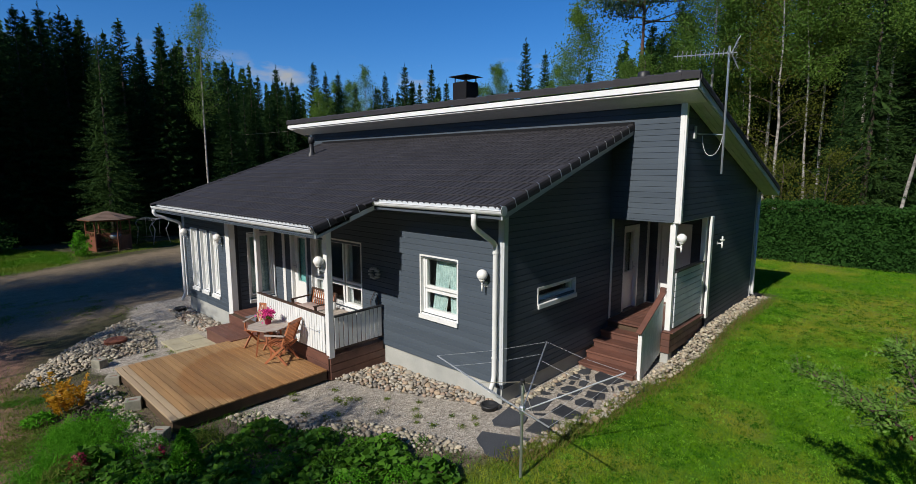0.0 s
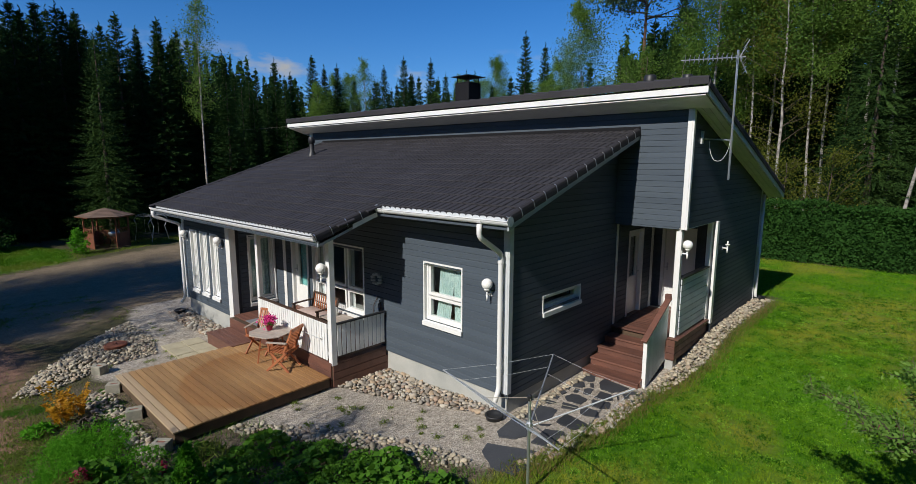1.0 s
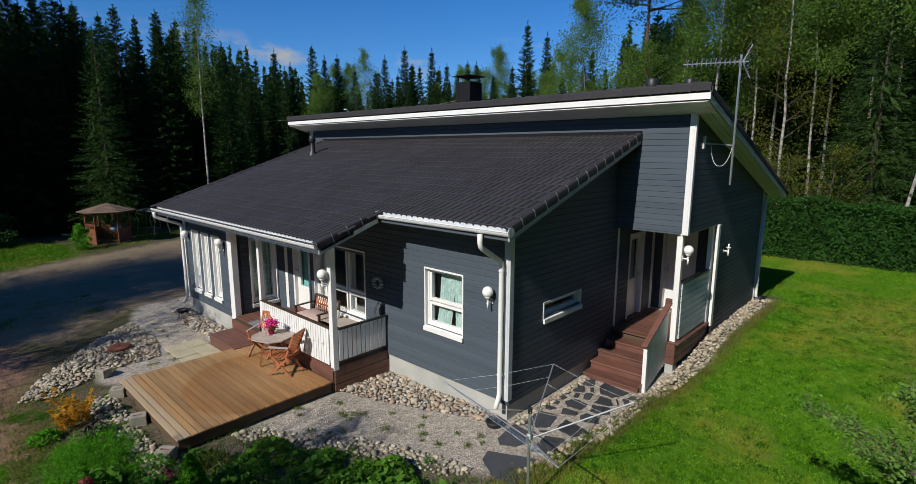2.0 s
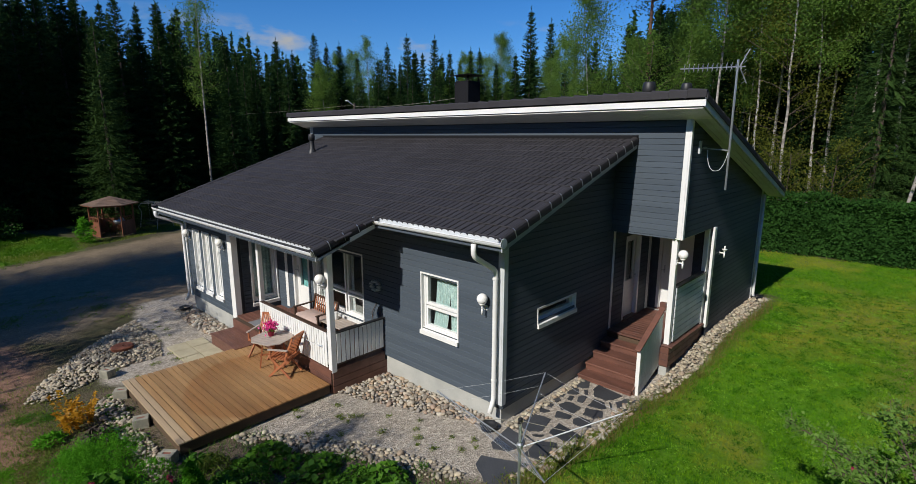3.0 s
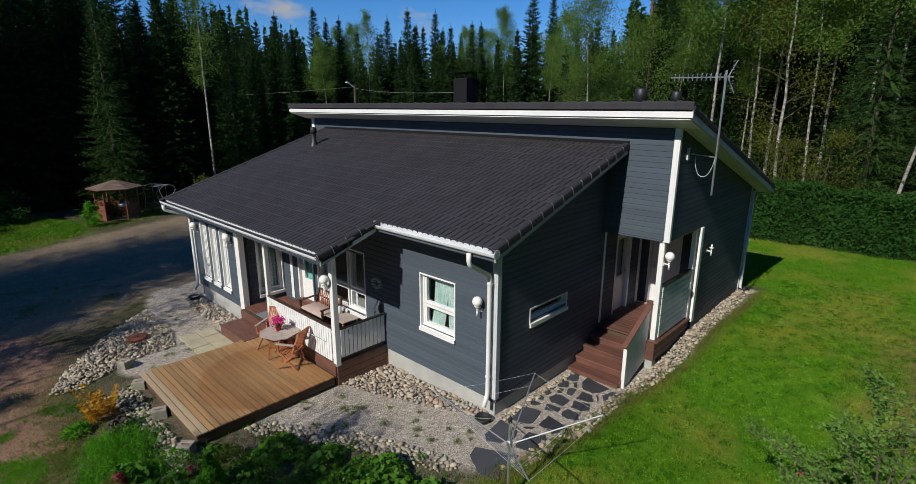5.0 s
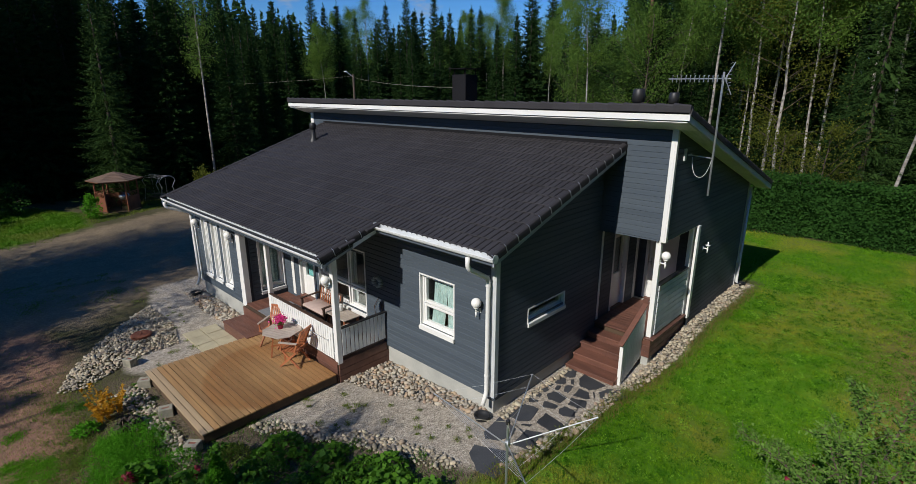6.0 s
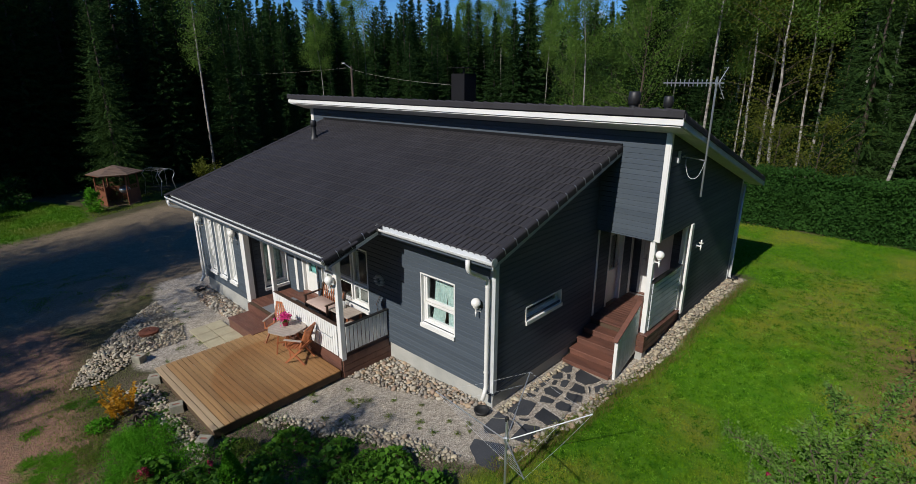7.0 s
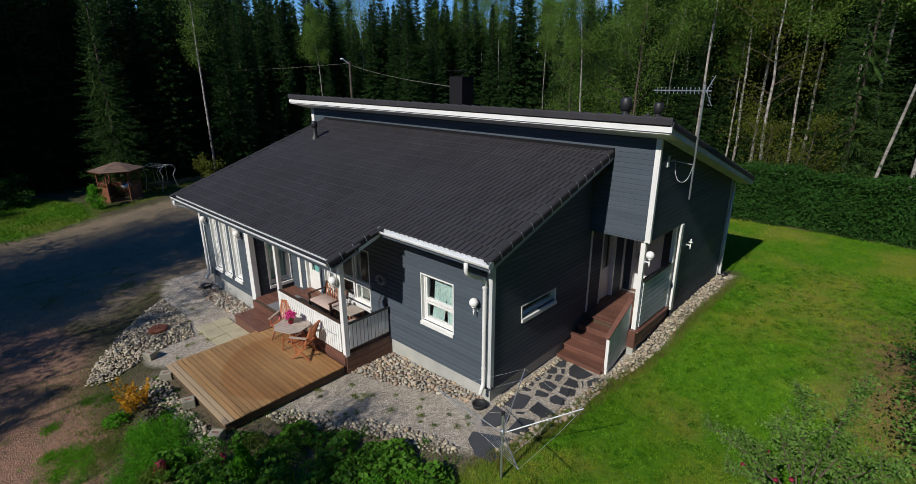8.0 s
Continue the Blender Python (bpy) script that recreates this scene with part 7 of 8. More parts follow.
# the forest on the far side of the drive: bearing, distance, top elevation above the eye
FRONT = [("spruce_b", 84.4, 42, 15.0), ("spruce_a", 82.5, 42, 13.1), ("spruce_b", 80.9, 43, 13.6), ("spruce_b", 79.5, 44, 13.5), ("spruce_a", 78.2, 45, 13.0), ("spruce_c", 77.0, 38, 11.6),
         ("spruce_a", 75.3, 43, 13.2), ("spruce_b", 73.7, 45, 11.3), ("spruce_a", 72.1, 43, 13.2), ("spruce_b", 70.4, 45, 11.2), ("birch_edge", 68.8, 41, 15.8), ("spruce_a", 66.5, 42, 10.1),
         ("spruce_b", 64.4, 45, 9.4), ("spruce_b", 61.9, 46, 10.4), ("spruce_b", 60.4, 47, 9.2), ("spruce_a", 58.2, 46, 10.9), ("spruce_b", 57.0, 47, 10.0), ("spruce_b", 55.7, 48, 10.2),
         ("birch_edge", 52.8, 48, 11.1), ("spruce_b", 50.8, 52, 10.2), ("spruce_b", 48.7, 50, 11.2), ("spruce_b", 45.8, 50, 11.0), ("birch_b", 42.2, 54, 9.4), ("birch_b", 38.4, 52, 11.1),
         ("spruce_b", 35.7, 50, 13.6), ("spruce_b", 33.6, 54, 12.4), ("birch_b", 29.2, 36, 16.3), ("birch_b", 31.5, 44, 11.0)]
for kind, az, d, el in FRONT:
    d *= 1.65 if 30 < az < 66 else 1.0
    x, y = at_bearing(az, d)
    plant(kind, x, y, 4.35 - gz(x, y) + d * math.tan(radians(el)), rt.uniform(0, 360))
for az, d, H in ((65.4, 46, 7), (63.6, 47, 8), (62.0, 48, 6), (60.4, 50, 8), (58.6, 52, 7), (56.5, 54, 8)):
    plant("spruce_d", *at_bearing(az, d), H, rt.uniform(0, 360))
# the deep forest behind them
for row, (d0, n, lo, hi) in enumerate(((44, 20, 44, 90), (50, 30, 30, 94), (56, 34, 24, 94), (61, 34, 24, 94))):
    for k in range(n):
        az = lo + (hi - lo) * (k + rt.uniform(0.1, 0.9)) / n
        d = (d0 + rt.uniform(-2.5, 3.5)) * (1.65 if az < 66 else 1.0 + 0.18 * row)
        x, y = at_bearing(az, d)
        el = (11.6 if az > 66 else 8.8) + rt.uniform(-1.6, 1.0) + (0.8 if az > 76 else 0)
        kind = "birch_b" if az < 60 and rt.random() < 0.12 else rt.choice(("spruce_b", "spruce_d"))
        plant(kind, x, y, 4.35 + d * math.tan(radians(el)), rt.uniform(0, 360))


def far_woods():
    """The dense forest further back: one mass of foliage with pointed tops."""
    rng = np.random.default_rng(77)
    n = 150000
    az = rng.uniform(-14, 100, n)
    d = np.where(az > 26, 1.6, 1.0) * rng.uniform(64, 76, n)
    crest = np.where(az > 64, 11.4, 8.2) + np.where((az > 52) & (az <= 64), 1.2, 0.0) + np.where(az < 26, 5.5, 0.0) + np.where(az > 76, 1.0, 0.0)
    tree = np.floor(az / 1.3 + 0.4 * np.sin(az * 3.7))
    tip = np.abs(((az / 1.3 + 0.4 * np.sin(az * 3.7)) % 1) - 0.5) * 2
    el = crest + 1.2 * np.sin(tree * 12.9898) - 3.4 * tip
    top = d * np.tan(np.radians(el - 1.6)) + 4.35
    size = np.where(d > 80, 0.55, 0.45)
    z = rng.uniform(0, 1, n) * top
    a = np.radians(az)
    c = np.stack([EYE0.x - np.sin(a) * d, EYE0.y + np.cos(a) * d, z], 1)
    along = np.tile(np.array([0.0, 0.0, -0.55]), (n, 1)) + rng.normal(size=(n, 3)) * np.array([0.8, 0.8, 0.2])
    v, q = leaf_cloud(rng, c, size, 0.42, 0.0, along)
    ob = new("far_woods", fast_mesh("far_woods", v, q, SPRUCE_LEAF))
    tagged(ob, "distant dense dark spruce forest", "forest", kind="stuff")


far_woods()


def unseen_woods():
    """Unseen forest added to the east and the south, the east side close to darken the gable: one mass of foliage."""
    rng = np.random.default_rng(78)
    n = 26000
    east = rng.uniform(size=n) < 0.5
    u = rng.uniform(0, 1, n)
    x = np.where(east, rng.uniform(12.5, 16.5, n), -34 + 50 * u)
    y = np.where(east, -34 + 52 * u, rng.uniform(-38, -33, n))
    top = np.where(east, 18.0, 14.0) + 2.0 * np.sin(u * 71) - 3.0 * np.abs((u * 22) % 1 - 0.5)
    c = np.stack([x, y, rng.uniform(0, 1, n) * top], 1)
    along = np.tile(np.array([0.0, 0.0, -0.5]), (n, 1)) + rng.normal(size=(n, 3)) * np.array([0.8, 0.8, 0.2])
    v, q = leaf_cloud(rng, c, 0.62, 0.35, 0.0, along)
    tagged(new("unseen_woods", fast_mesh("unseen_woods", v, q, SPRUCE_LEAF)), "unseen spruce forest added to close the yard and darken the gable", "forest", kind="stuff")


unseen_woods()
# the mixed wood behind the hedge
plant("pine", -9.1, 25.9, 20.5, 40)
MIXED = [("birch_a", 17.4, 30.5, 17.5), ("birch_b", 13.6, 31, 15.5), ("birch_y", 11.2, 29.5, 14.5), ("birch_b", 9.0, 30.5, 14.5), ("spruce_b", 6.6, 31.5, 9), ("spruce_c", 4.6, 28.5, 12.5), ("birch_a", 5.0, 34.5, 18.5),
         ("birch_b", 20.9, 37, 13.5), ("alder", 26.8, 41, 9.0), ("birch_a", 15.0, 36, 18), ("spruce_d", 8.0, 36, 18), ("birch_b", 2.0, 31, 16), ("birch_a", -0.4, 27.6, 17),
         ("spruce_b", 0.8, 31, 14), ("spruce_a", -2.5, 31, 18), ("birch_b", -4.5, 28, 15), ("spruce_d", 12.4, 39, 18), ("birch_b", 19.0, 40, 15), ("spruce_d", 16.0, 44, 18), ("birch_b", 14.4, 33, 12),
         ("spruce_d", 3.0, 38, 19), ("spruce_d", -1.0, 38, 19), ("birch_a", 6.0, 42, 18), ("spruce_d", 10.0, 46, 19), ("spruce_d", 22.0, 46, 15), ("spruce_d", 26.0, 50, 15), ("spruce_d", 29.0, 50, 14),
         ("birch_b", 24.8, 45, 13), ("spruce_d", 19.5, 52, 17), ("spruce_d", 13.0, 52, 18), ("spruce_d", 7.0, 52, 19), ("spruce_d", 1.5, 50, 19), ("spruce_d", 10.2, 34, 9), ("spruce_a", 17.8, 35, 9), ("spruce_d", 14.0, 36, 10),
         ("birch_a", 3.2, 32, 18), ("birch_b", 8.0, 33, 17), ("birch_a", 12.2, 33, 18), ("alder", 30.5, 40, 9), ("spruce_d", 32, 44, 11), ("spruce_d", -6, 34, 18), ("spruce_d", -8, 38, 18), ("alder", -7, 30, 10), ("alder", 23.9, 33.5, 10.5), ("spruce_b", 23.0, 35, 13)]
for kind, az, d, H in MIXED:
    x, y = at_bearing(az, d)
    plant(kind, x, y, H, rt.uniform(0, 360))
for az, d, H in ((1.0, 30, 7), (3.4, 33, 8), (5.6, 34, 7), (8.6, 35, 8), (11.0, 34, 7), (12.8, 36, 8), (15.4, 34, 7), (16.8, 37, 8), (19.4, 36, 8), (21.2, 39, 8), (23.0, 41, 8), (25.2, 42, 8), (13.6, 39, 9), (9.4, 39, 9), (4.4, 38, 9)):
    plant("spruce_d", *at_bearing(az, d), H, rt.uniform(0, 360))
for az, d, H in ((10.6, 27.2, 4.2), (7.4, 27.0, 4.6), (18.2, 29, 3.2)):
    plant("bush_y", *at_bearing(az, d), H, rt.uniform(0, 360))
leaning = plant("birch_b", 4.1, 20.0, 15, 30)
leaning.matrix_basis = pose(4.1, 20.0, gz(4.1, 20.0), 0, 9, 0) @ leaning.matrix_basis.to_3x3().to_4x4()
# trees behind the camera, which shade the drive and the flower bed
for kind, x, y, H in (("alder", -16.9, -15.2, 13.5), ("alder", -18.0, -18.4, 16.5), ("alder", -15.4, -17.2, 14.5), ("alder", -14.6, -14.6, 10.6), ("alder", -12.9, -14.8, 8.8), ("alder", -11.6, -14.0, 6.2),
                      ("alder", -17.6, -13.4, 9.0), ("alder", -18.9, -21.4, 19.0), ("alder", -15.6, -13.6, 8.5), ("spruce_d", -16.2, -16.4, 14), ("spruce_d", -14.0, -16.4, 11), ("alder", -16.6, -20.4, 17.5), ("alder", -13.2, -12.6, 6.0), ("alder", -7.4, -13.5, 5.2), ("alder", -8.0, -13.0, 4.6), ("alder", -6.9, -12.9, 4.2), ("alder", -10.5, -14.0, 5.9), ("alder", -9.4, -14.6, 5.9), ("alder", -11.9, -12.6, 6.0), ("alder", -12.7, -15.8, 8.2),
                      ("birch_thin", -1.5, -11.4, 7.4), ("birch_thin", -0.9, -13.0, 7.4), ("birch_thin", -0.2, -12.8, 7.0), ("spruce_d", -34.6, -9, 25), ("spruce_d", -33.4, -12.5, 24), ("spruce_d", -36.8, -10, 26), ("spruce_d", -39, -9, 26), ("spruce_d", -41, -11, 26), ("spruce_d", -43.5, -9, 26), ("spruce_d", -46, -12, 26), ("spruce_d", -38, -14, 26), ("spruce_d", -35.6, -11.5, 19), ("spruce_d", -37.6, -7.5, 17), ("spruce_d", -41.5, -7, 18), ("spruce_d", -39.4, -11, 19), ("spruce_d", -36.2, -5.5, 14), ("spruce_d", -48, -10, 20),
                      ("birch_thin", -10.4, -13.4, 9.5), ("birch_thin", -9.2, -15.6, 9.5), ("spruce_d", 30, -28, 18)):
    plant(kind, x, y, H, rt.uniform(0, 360))


# ---- hedge ----
def hedge():
    rng = np.random.default_rng(8)
    t = thing("hedge", "tall clipped dark green leafy hedge", "hedge")
    x0, x1, y0, y1, z1 = -6.0, 20.0, 17.75, 19.3, 2.72
    n = 54000
    u = rng.uniform(0, 1, n)
    face = rng.uniform(0, 1, n) < 0.66
    x = rng.uniform(x0, x1, n)
    y = np.where(face, y0 + np.abs(rng.normal(size=n)) * 0.16, rng.uniform(y0, y1, n))
    z = np.where(face, 0.25 + u * z1, 0.25 + z1 - np.abs(rng.normal(size=n)) * 0.14)
    bulge = 0.13 * np.sin(x * 1.9) + 0.10 * np.sin(x * 4.3 + z * 2.2) + 0.08 * np.sin(z * 3 + x)
    y = y - bulge * np.where(face, 1, 0.2)
    z = z + 0.10 * np.sin(x * 1.3) + 0.07 * np.sin(x * 3.7 + 1) + rng.normal(size=n) * 0.05
    v, q = leaf_cloud(rng, np.stack([x, y, z], 1), 0.054, 0.62)
    child("leaves", fast_mesh("hedge_leaves", v, q, HEDGE_LEAF), t)
    bm = boxes((x0, y0 + 0.42, 0.2, x1, y1 - 0.3, z1 - 0.1))
    part("inner_brushwood", bm, HEDGE_LEAF, t)


hedge()

# ---- apple tree and shrubs beside the lawn ----
def bush(name, label, x, y, H, R, n, size, leaf, seed, limbs=16, clear=0.08, hang=0.12, tight=0.11, pad=0.06, lift=(0.35, 0.9)):
    t = broadleaf(name, seed, H, R, leaf, TWIG, label, n, size, clear, 0.009, 0.25, limbs, hang=hang, top_wide=0.75, tight=tight, pad=pad, lift=lift)
    t.matrix_basis = pose(x, y, gz(x, y))
    t["category"] = "shrub"
    return t


def apple_tree(x, y, seed):
    """A young fruit tree: a short trunk, long arching limbs, side twigs, and leaves set along the twigs."""
    rng = np.random.default_rng(seed)
    t = thing("apple_tree", "young apple tree with long leafy branches and red apples", "tree", pose(x, y, gz(x, y)))
    bm = bmesh.new()
    tube(bm, [(0, 0, -0.05), (0.03, 0.02, 0.6), (-0.02, 0.03, 1.53)], [0.05, 0.04, 0.028], 8)
    part("trunk", bm, TWIG, t)
    bm = bmesh.new()
    cen, al = [], []
    fork = np.array([-0.02, 0.03, 1.5])
    for tip in ((-1.35, 0.2, 2.05), (-0.3, -0.3, 3.45), (0.3, 0.95, 3.15), (0.85, -0.1, 2.7), (-0.75, -0.65, 2.1), (-0.4, 0.85, 2.25), (0.95, 0.9, 2.3), (-0.5, 0.25, 2.5), (0.35, 0.35, 2.6), (0.6, -0.75, 2.3), (-0.95, 0.75, 1.75)):
        tip = np.array(tip)
        L = np.linalg.norm(tip - fork)
        mid = (fork + tip) / 2 + np.array([0, 0, 0.12 * L]) + rng.normal(size=3) * 0.05
        line = lambda s: fork * (1 - s) ** 2 + mid * 2 * s * (1 - s) + tip * s * s
        tube(bm, [tuple(line(s)) for s in (0, 0.25, 0.5, 0.75, 1)], [0.016, 0.013, 0.010, 0.007, 0.003], 6, False)
        twigs = int(22 * L)
        for k in range(twigs):
            s = 0.28 + 0.70 * (k + rng.uniform(0, 1)) / twigs
            b = line(s)
            d = rng.normal(size=3) * np.array([1, 1, 0.6]) + (tip - fork) / L * 0.9
            d /= np.linalg.norm(d)
            l = rng.uniform(0.14, 0.44) * (1.2 - 0.65 * s)
            tube(bm, [tuple(b), tuple(b + d * l)], [0.005, 0.002], 4, False)
            m = int(12 + 52 * l)
            f = rng.uniform(0.1, 1.05, m)[:, None]
            cen.append(b + d * l * f + rng.normal(size=(m, 3)) * 0.030)
            al.append(d * 0.7 + rng.normal(size=(m, 3)) * 0.8 + np.array([0, 0, -0.25]))
        f = rng.uniform(0.5, 1.03, 26)
        cen.append(np.array([line(v) for v in f]) + rng.normal(size=(26, 3)) * 0.02)
        al.append(rng.normal(size=(26, 3)))
    part("branchwork", bm, TWIG, t)["kind"] = "stuff"
    v, q = leaf_cloud(rng, np.concatenate(cen), 0.026, 0.5, 0.15, np.concatenate(al))
    child("crown", fast_mesh("crown", v, q, APPLE_LEAF), t)
    return t


apple = apple_tree(5.75, -0.55, 51)
for k in range(14):
    a = random.uniform(0, 6.283)
    r = random.uniform(0.3, 0.8)
    part("apple", lathe(bmesh.new(), [(0.0, -0.026), (0.022, -0.022), (0.034, 0.0), (0.026, 0.022), (0.0, 0.018)], (r * math.cos(a), r * math.sin(a), random.uniform(1.7, 2.3)), 8), RED_LEAF, apple, "red apple", smooth=True)
bush("garden_shrub", "dense green garden shrub beside the lawn", 7.5, 5.7, 1.7, 1.0, 6000, 0.04, HEDGE_LEAF, 52, 20)
bush("garden_shrub", "leafy green garden shrub beside the lawn", 7.4, 3.7, 1.1, 0.75, 4000, 0.04, APPLE_LEAF, 53, 18)
bush("garden_shrub", "bright green shrub in front of the gazebo", -27.7, -0.85, 1.3, 0.42, 1500, 0.05, SHRUB_LEAF, 54, 12)
bush("garden_shrub", "yellow-green shrub beside the drive", -29.5, 6.4, 1.7, 1.0, 1800, 0.07, YELLOW_LEAF, 55, 14)
bush("garden_shrub", "round green shrub on the far lawn", -31.5, -4.6, 1.4, 1.2, 2600, 0.06, HEDGE_LEAF, 56, 16)
bush("garden_shrub", "round green shrub on the far lawn", -30.0, -7.2, 1.5, 1.3, 2600, 0.06, HEDGE_LEAF, 57, 16)


# ---- grass ----
def blades(name, label, poly, n, h, w, mat, seed, avoid=(), tuft=0.0, edge=0.10):
    """Grass over a polygon as slender blades, all in one mesh."""
    rng = np.random.default_rng(seed)
    xs, ys = [p[0] for p in poly], [p[1] for p in poly]
    x = rng.uniform(min(xs) - 1, max(xs) + 1, n * 4)
    y = rng.uniform(min(ys) - 1, max(ys) + 1, n * 4)
    d = inside(poly, x, y)
    keep = d + rng.normal(size=len(x)) * np.where((x > 7) | (y < -3), 0.6, edge) > 0.05
    for a in avoid:
        keep &= inside(a, x, y) + rng.normal(size=len(x)) * 0.55 < 0.25
    if tuft:
        keep &= (np.sin(x * 5.1 + np.sin(y * 3.3) * 2) + np.sin(y * 4.7 + np.sin(x * 2.9) * 2) + rng.normal(size=len(x)) * 0.5) > tuft
    x, y = x[keep][:n], y[keep][:n]
    n = len(x)
    z = ground_z(x, y)
    a = rng.uniform(0, 6.283, n)
    clump = 0.5 + 0.5 * np.sin(x * 9.1 + 2.2 * np.sin(y * 5.3)) * np.sin(y * 8.3 + 2.0 * np.sin(x * 4.1))
    hh = h * rng.uniform(0.4, 1.2, n) * (0.55 + 0.95 * clump)
    lean = rng.normal(size=(n, 2)) * hh[:, None] * 0.55
    base = np.stack([x, y, z], 1)
    off = np.stack([np.cos(a) * w, np.sin(a) * w, np.zeros(n)], 1)
    tip = base + np.stack([lean[:, 0], lean[:, 1], hh], 1)
    v = np.stack([base - off, base + off, tip], axis=1).reshape(-1, 3)
    ob = new(name, fast_mesh(name, v, np.arange(3 * n).reshape(-1, 3), mat))
    return tagged(ob, label, "grass", kind="stuff")


NEAR = [(1.1, -1.0), (1.45, 0.8), (1.6, 2.6), (2.0, 4.6), (2.1, 8), (9, 8), (9, -6), (0.6, -6), (0.75, -2.4)]
blades("lawn_grass", "short mown sunlit lawn grass", NEAR, 190000, 0.044, 0.0068, LAWN, 71, [BARE])
blades("thin_grass", "thin grass on the bare patch of lawn", BARE, 5500, 0.035, 0.005, ROUGH_GRASS, 81)
blades("lawn_grass", "short mown sunlit lawn grass", [(2.1, 8), (2.15, 10.8), (-2.5, 11), (-2.5, 17.9), (14, 17.9), (14, 8)], 120000, 0.050, 0.009, LAWN, 72)
blades("edge_grass", "long unmown grass along the stones", [(0.95, -1.35), (1.15, -0.6), (1.36, 0.6), (1.5, 2.5), (1.95, 4.6), (2.05, 9.8), (2.3, 9.8), (2.25, 4.5), (1.85, 2.2), (1.75, 0.5), (1.45, -1.4), (0.9, -2.3)], 12000, 0.15, 0.005, ROUGH_GRASS, 73)
blades("weed_grass", "weedy grass on bare soil", [(-7.9, -6.0), (-7.0, -5.5), (-5.6, -5.1), (-3.3, -5.1), (-3.5, -6.4), (-4.6, -6.45), (-6.4, -6.2), (-7.6, -6.4)], 12000, 0.055, 0.005, ROUGH_GRASS, 74, tuft=0.0)
blades("weed_grass", "patches of bright weedy grass", [(-9.5, -6.0), (-6.0, -6.2), (-4.0, -8.5), (-8, -10), (-11, -8)], 2500, 0.06, 0.006, LAWN, 75, tuft=0.95)


def tufts(label, poly, count, per, h, spread, mat, seed, spots=()):
    """Separate small clumps of weeds: many short blades round a few middles."""
    rng = np.random.default_rng(seed)
    xs, ys = [p[0] for p in poly], [p[1] for p in poly]
    cx, cy = rng.uniform(min(xs), max(xs), count * 6), rng.uniform(min(ys), max(ys), count * 6)
    ok = inside(poly, cx, cy) > 0.05
    mids = list(spots) + list(zip(cx[ok][:count], cy[ok][:count]))
    cen = []
    for k, (mx, my) in enumerate(mids):
        s = rng.uniform(0.5, 1.3) * (1.3 if k < len(spots) else 1.0)
        m = int(per * s)
        p = rng.normal(size=(m, 2)) * spread * s + (mx, my)
        cen.append(np.stack([p[:, 0], p[:, 1], ground_z(p[:, 0], p[:, 1]) + rng.uniform(0.2, 1, m) * h * s], 1))
    cen = np.concatenate(cen)
    v, q = leaf_cloud(rng, cen, h * 0.55, 0.22, -0.3)
    tagged(new("weed_tufts", fast_mesh("weed_tufts", v, q, mat)), label, "weeds", kind="stuff")


tufts("small weed tufts in the gravel", [(-3.2, -1.4), (-3.2, -3.0), (-1.0, -2.0), (0.3, -1.2), (0.1, -0.5), (-2.0, -1.0)], 16, 45, 0.05, 0.035, ROUGH_GRASS, 76,
      [(-3.3, -2.3), (-2.34, -1.66), (-2.25, -1.84), (-1.45, -1.63), (-1.05, -1.17), (-0.36, -1.41), (0.02, -1.11)])
tufts("small weed tufts beside the deck", [(-8.4, -4.4), (-6.9, -4.6), (-6.7, -1.9), (-8.3, -2.6), (-11.2, -2.2), (-11, -3)], 26, 40, 0.045, 0.045, ROUGH_GRASS, 77)
tufts("green weeds along the deck and the stones", [(-6.9, -4.5), (-3.4, -4.5), (-3.0, -3.4), (-1.5, -2.4), (0.3, -1.6), (0.3, -1.9), (-1.5, -2.8), (-3.1, -3.9), (-3.4, -5.1), (-6.6, -5.2)], 60, 60, 0.055, 0.05, BED_LEAF, 83, [(-3.49, -3.13), (-3.42, -3.51)])
tufts("weeds and moss among the path's edge stones", [(0.98, -1.2), (1.15, -0.6), (1.3, 0.6), (1.42, 1.9), (1.6, 2.0), (1.6, 0.4), (1.4, -1.2)], 34, 60, 0.06, 0.06, ROUGH_GRASS, 84)
tufts("small weeds on the dirt", [(-12, -8), (-9.8, -5.6), (-7.6, -6.0), (-4.6, -5.9), (-3.6, -7.5), (-6, -11), (-12, -11)], 22, 45, 0.035, 0.07, BED_LEAF, 85)
tufts("dense clover patch on the dirt", [(-5.3, -6.4), (-4.5, -6.4), (-4.0, -6.8), (-4.7, -7.4), (-5.5, -7.05)], 60, 170, 0.035, 0.085, CLOVER, 86)
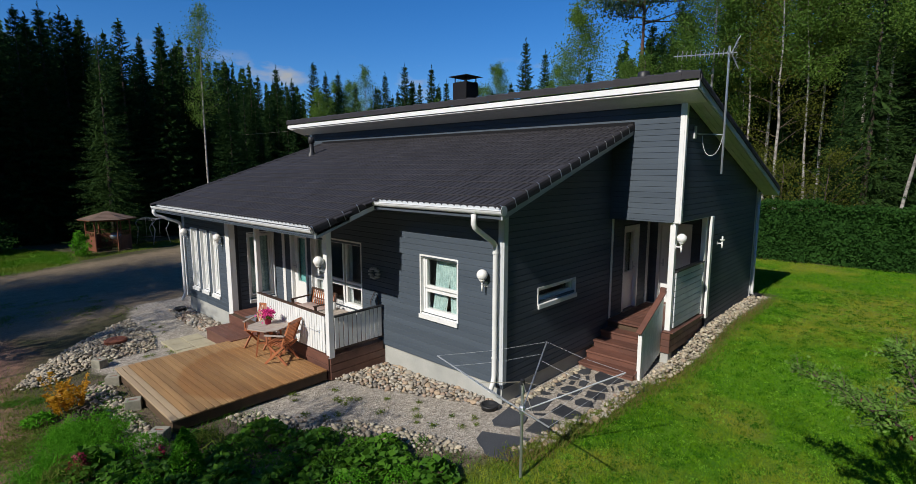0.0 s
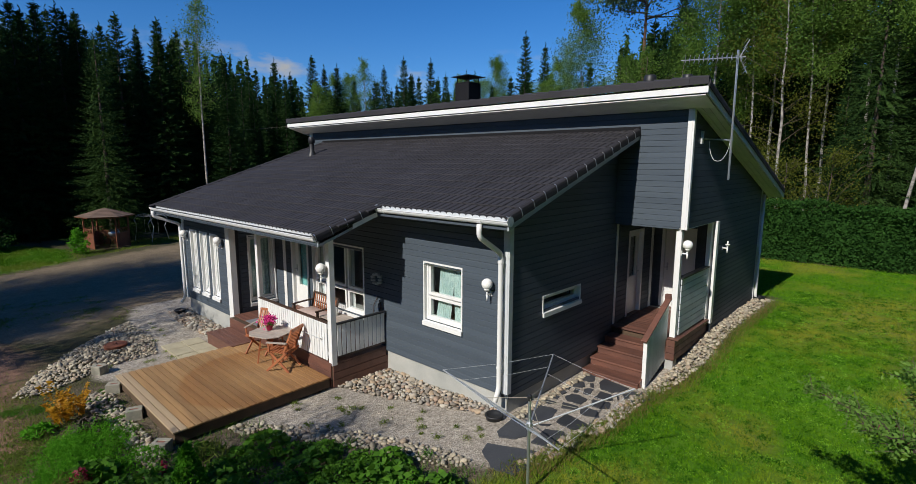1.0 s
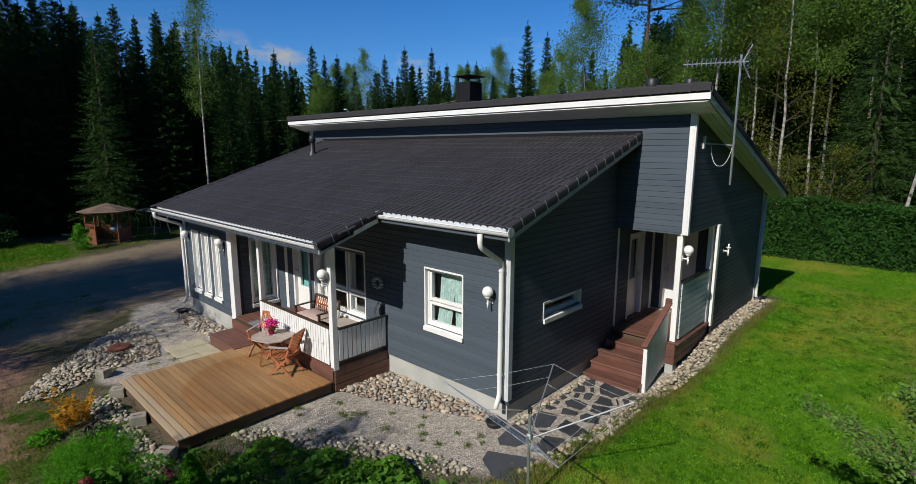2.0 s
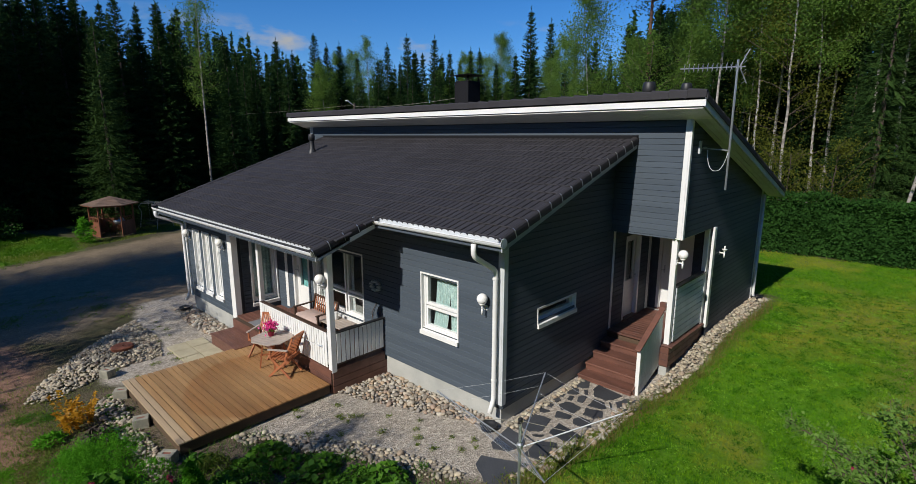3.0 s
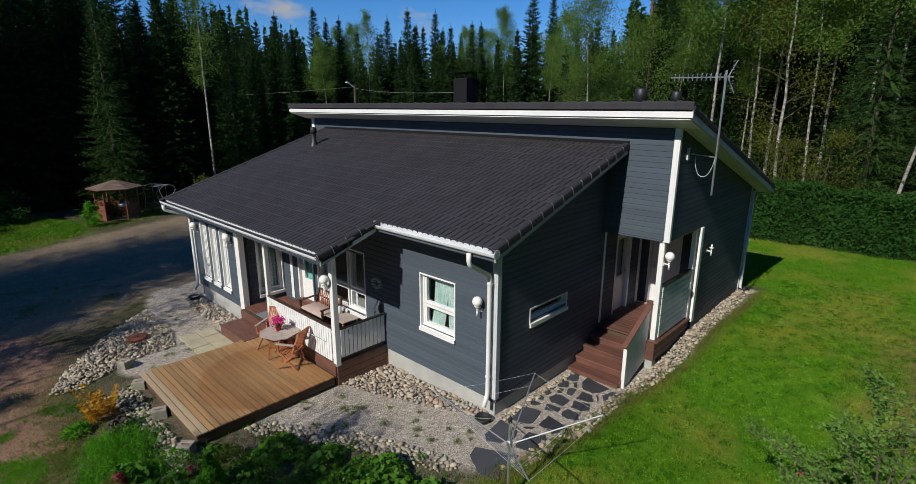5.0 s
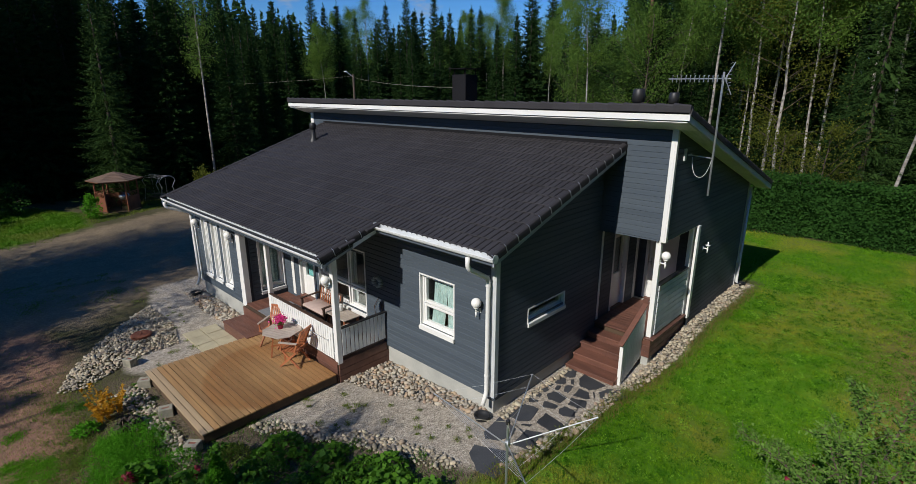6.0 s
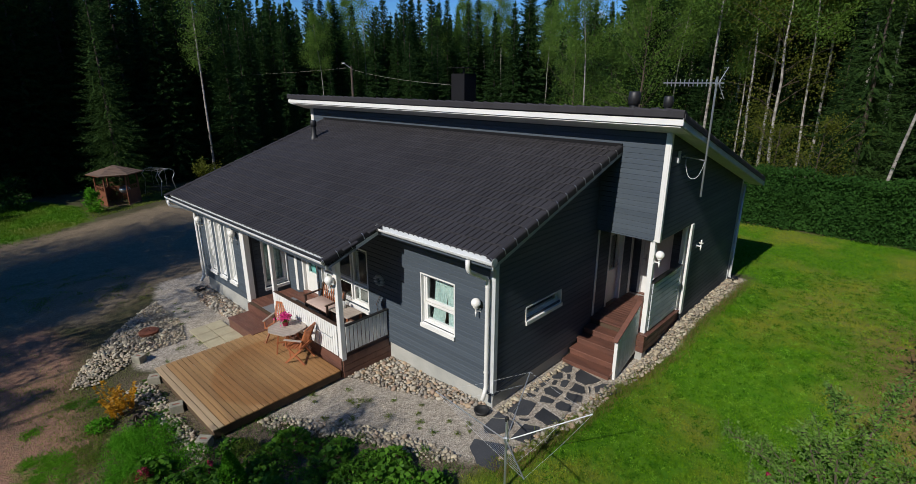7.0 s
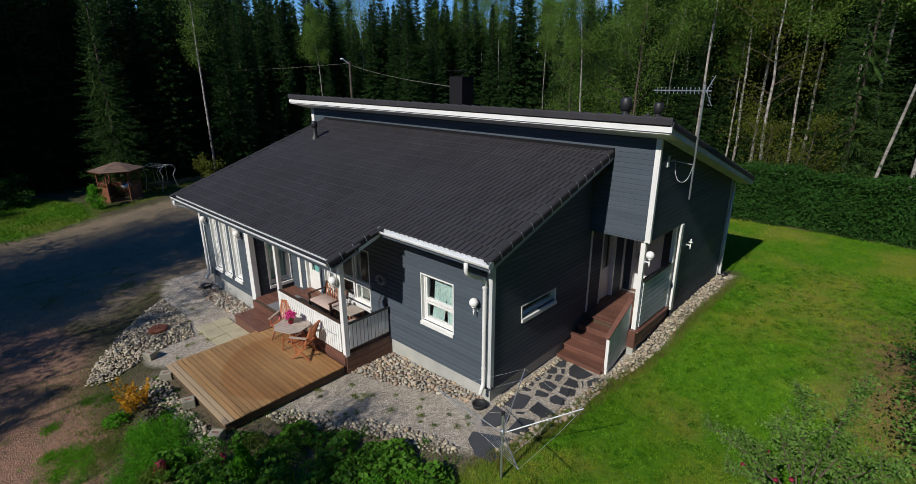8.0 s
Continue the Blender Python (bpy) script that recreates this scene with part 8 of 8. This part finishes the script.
tufts("small clover patch on the dirt", [(-6.35, -6.65), (-6.0, -6.8), (-6.25, -7.15), (-6.6, -6.95)], 6, 170, 0.032, 0.08, CLOVER, 93)
tufts("green weeds at the end of the stones", [(-7.1, -5.85), (-6.5, -5.6), (-6.4, -6.0), (-6.9, -6.3)], 12, 150, 0.040, 0.09, BED_LEAF, 94)
tufts("dry olive grass between the dirt and the bed", [(-6.3, -5.95), (-5.3, -5.7), (-4.5, -5.95), (-3.9, -6.45), (-4.3, -6.75), (-5.3, -6.3)], 34, 70, 0.045, 0.09, ROUGH_GRASS, 95)
YARD = [(1.5, -5), (1.8, 2.0), (2.3, 5), (2.4, 12), (8, 15), (9, -6)]
tufts("clover and broad weeds in the lawn", YARD, 900, 30, 0.034, 0.09, CLOVER, 87)
tufts("dark green clumps of coarse grass in the lawn", YARD, 2400, 22, 0.046, 0.055, LAWN_DARK, 91)
tufts("pale clumps of clover in the lawn", YARD, 1700, 16, 0.040, 0.045, LAWN_PALE, 92)
tufts("thin weeds along the drive", [(-13.0, -6), (-11.6, -3.2), (-12.6, -2.4), (-16, -3.0), (-17, -6.5)], 50, 60, 0.05, 0.13, ROUGH_GRASS, 88)
blades("bed_grass", "grass among the bed plants", [(-3.2, -4.9), (-2.8, -3.6), (-1.4, -2.7), (0.2, -2.0), (0.9, -1.5), (1.0, -4.6), (-0.6, -6.6), (-3.6, -7.6)], 9000, 0.13, 0.006, BED_LEAF, 78)
blades("far_lawn_grass", "bright green grass by the forest edge", LAWN_FAR, 20000, 0.09, 0.018, FAR_LAWN, 79)
blades("verge_grass", "thin verge grass beside the drive", [(-26.2, -1.4), (-28.4, 3.4), (-29.8, 9), (-32, 9), (-31, 2), (-29.8, -1.2)], 9000, 0.09, 0.02, ROUGH_GRASS, 80)
blades("dry_grass", "dry brownish grass fringe along the stones", [(0.95, -1.5), (1.2, -0.6), (1.42, 0.6), (1.55, 2.2), (1.95, 4.4), (2.05, 9.8), (2.25, 9.8), (2.2, 4.5), (1.85, 2.3), (1.72, 0.5), (1.45, -1.5)], 13000, 0.12, 0.0055, DRY_GRASS, 90)
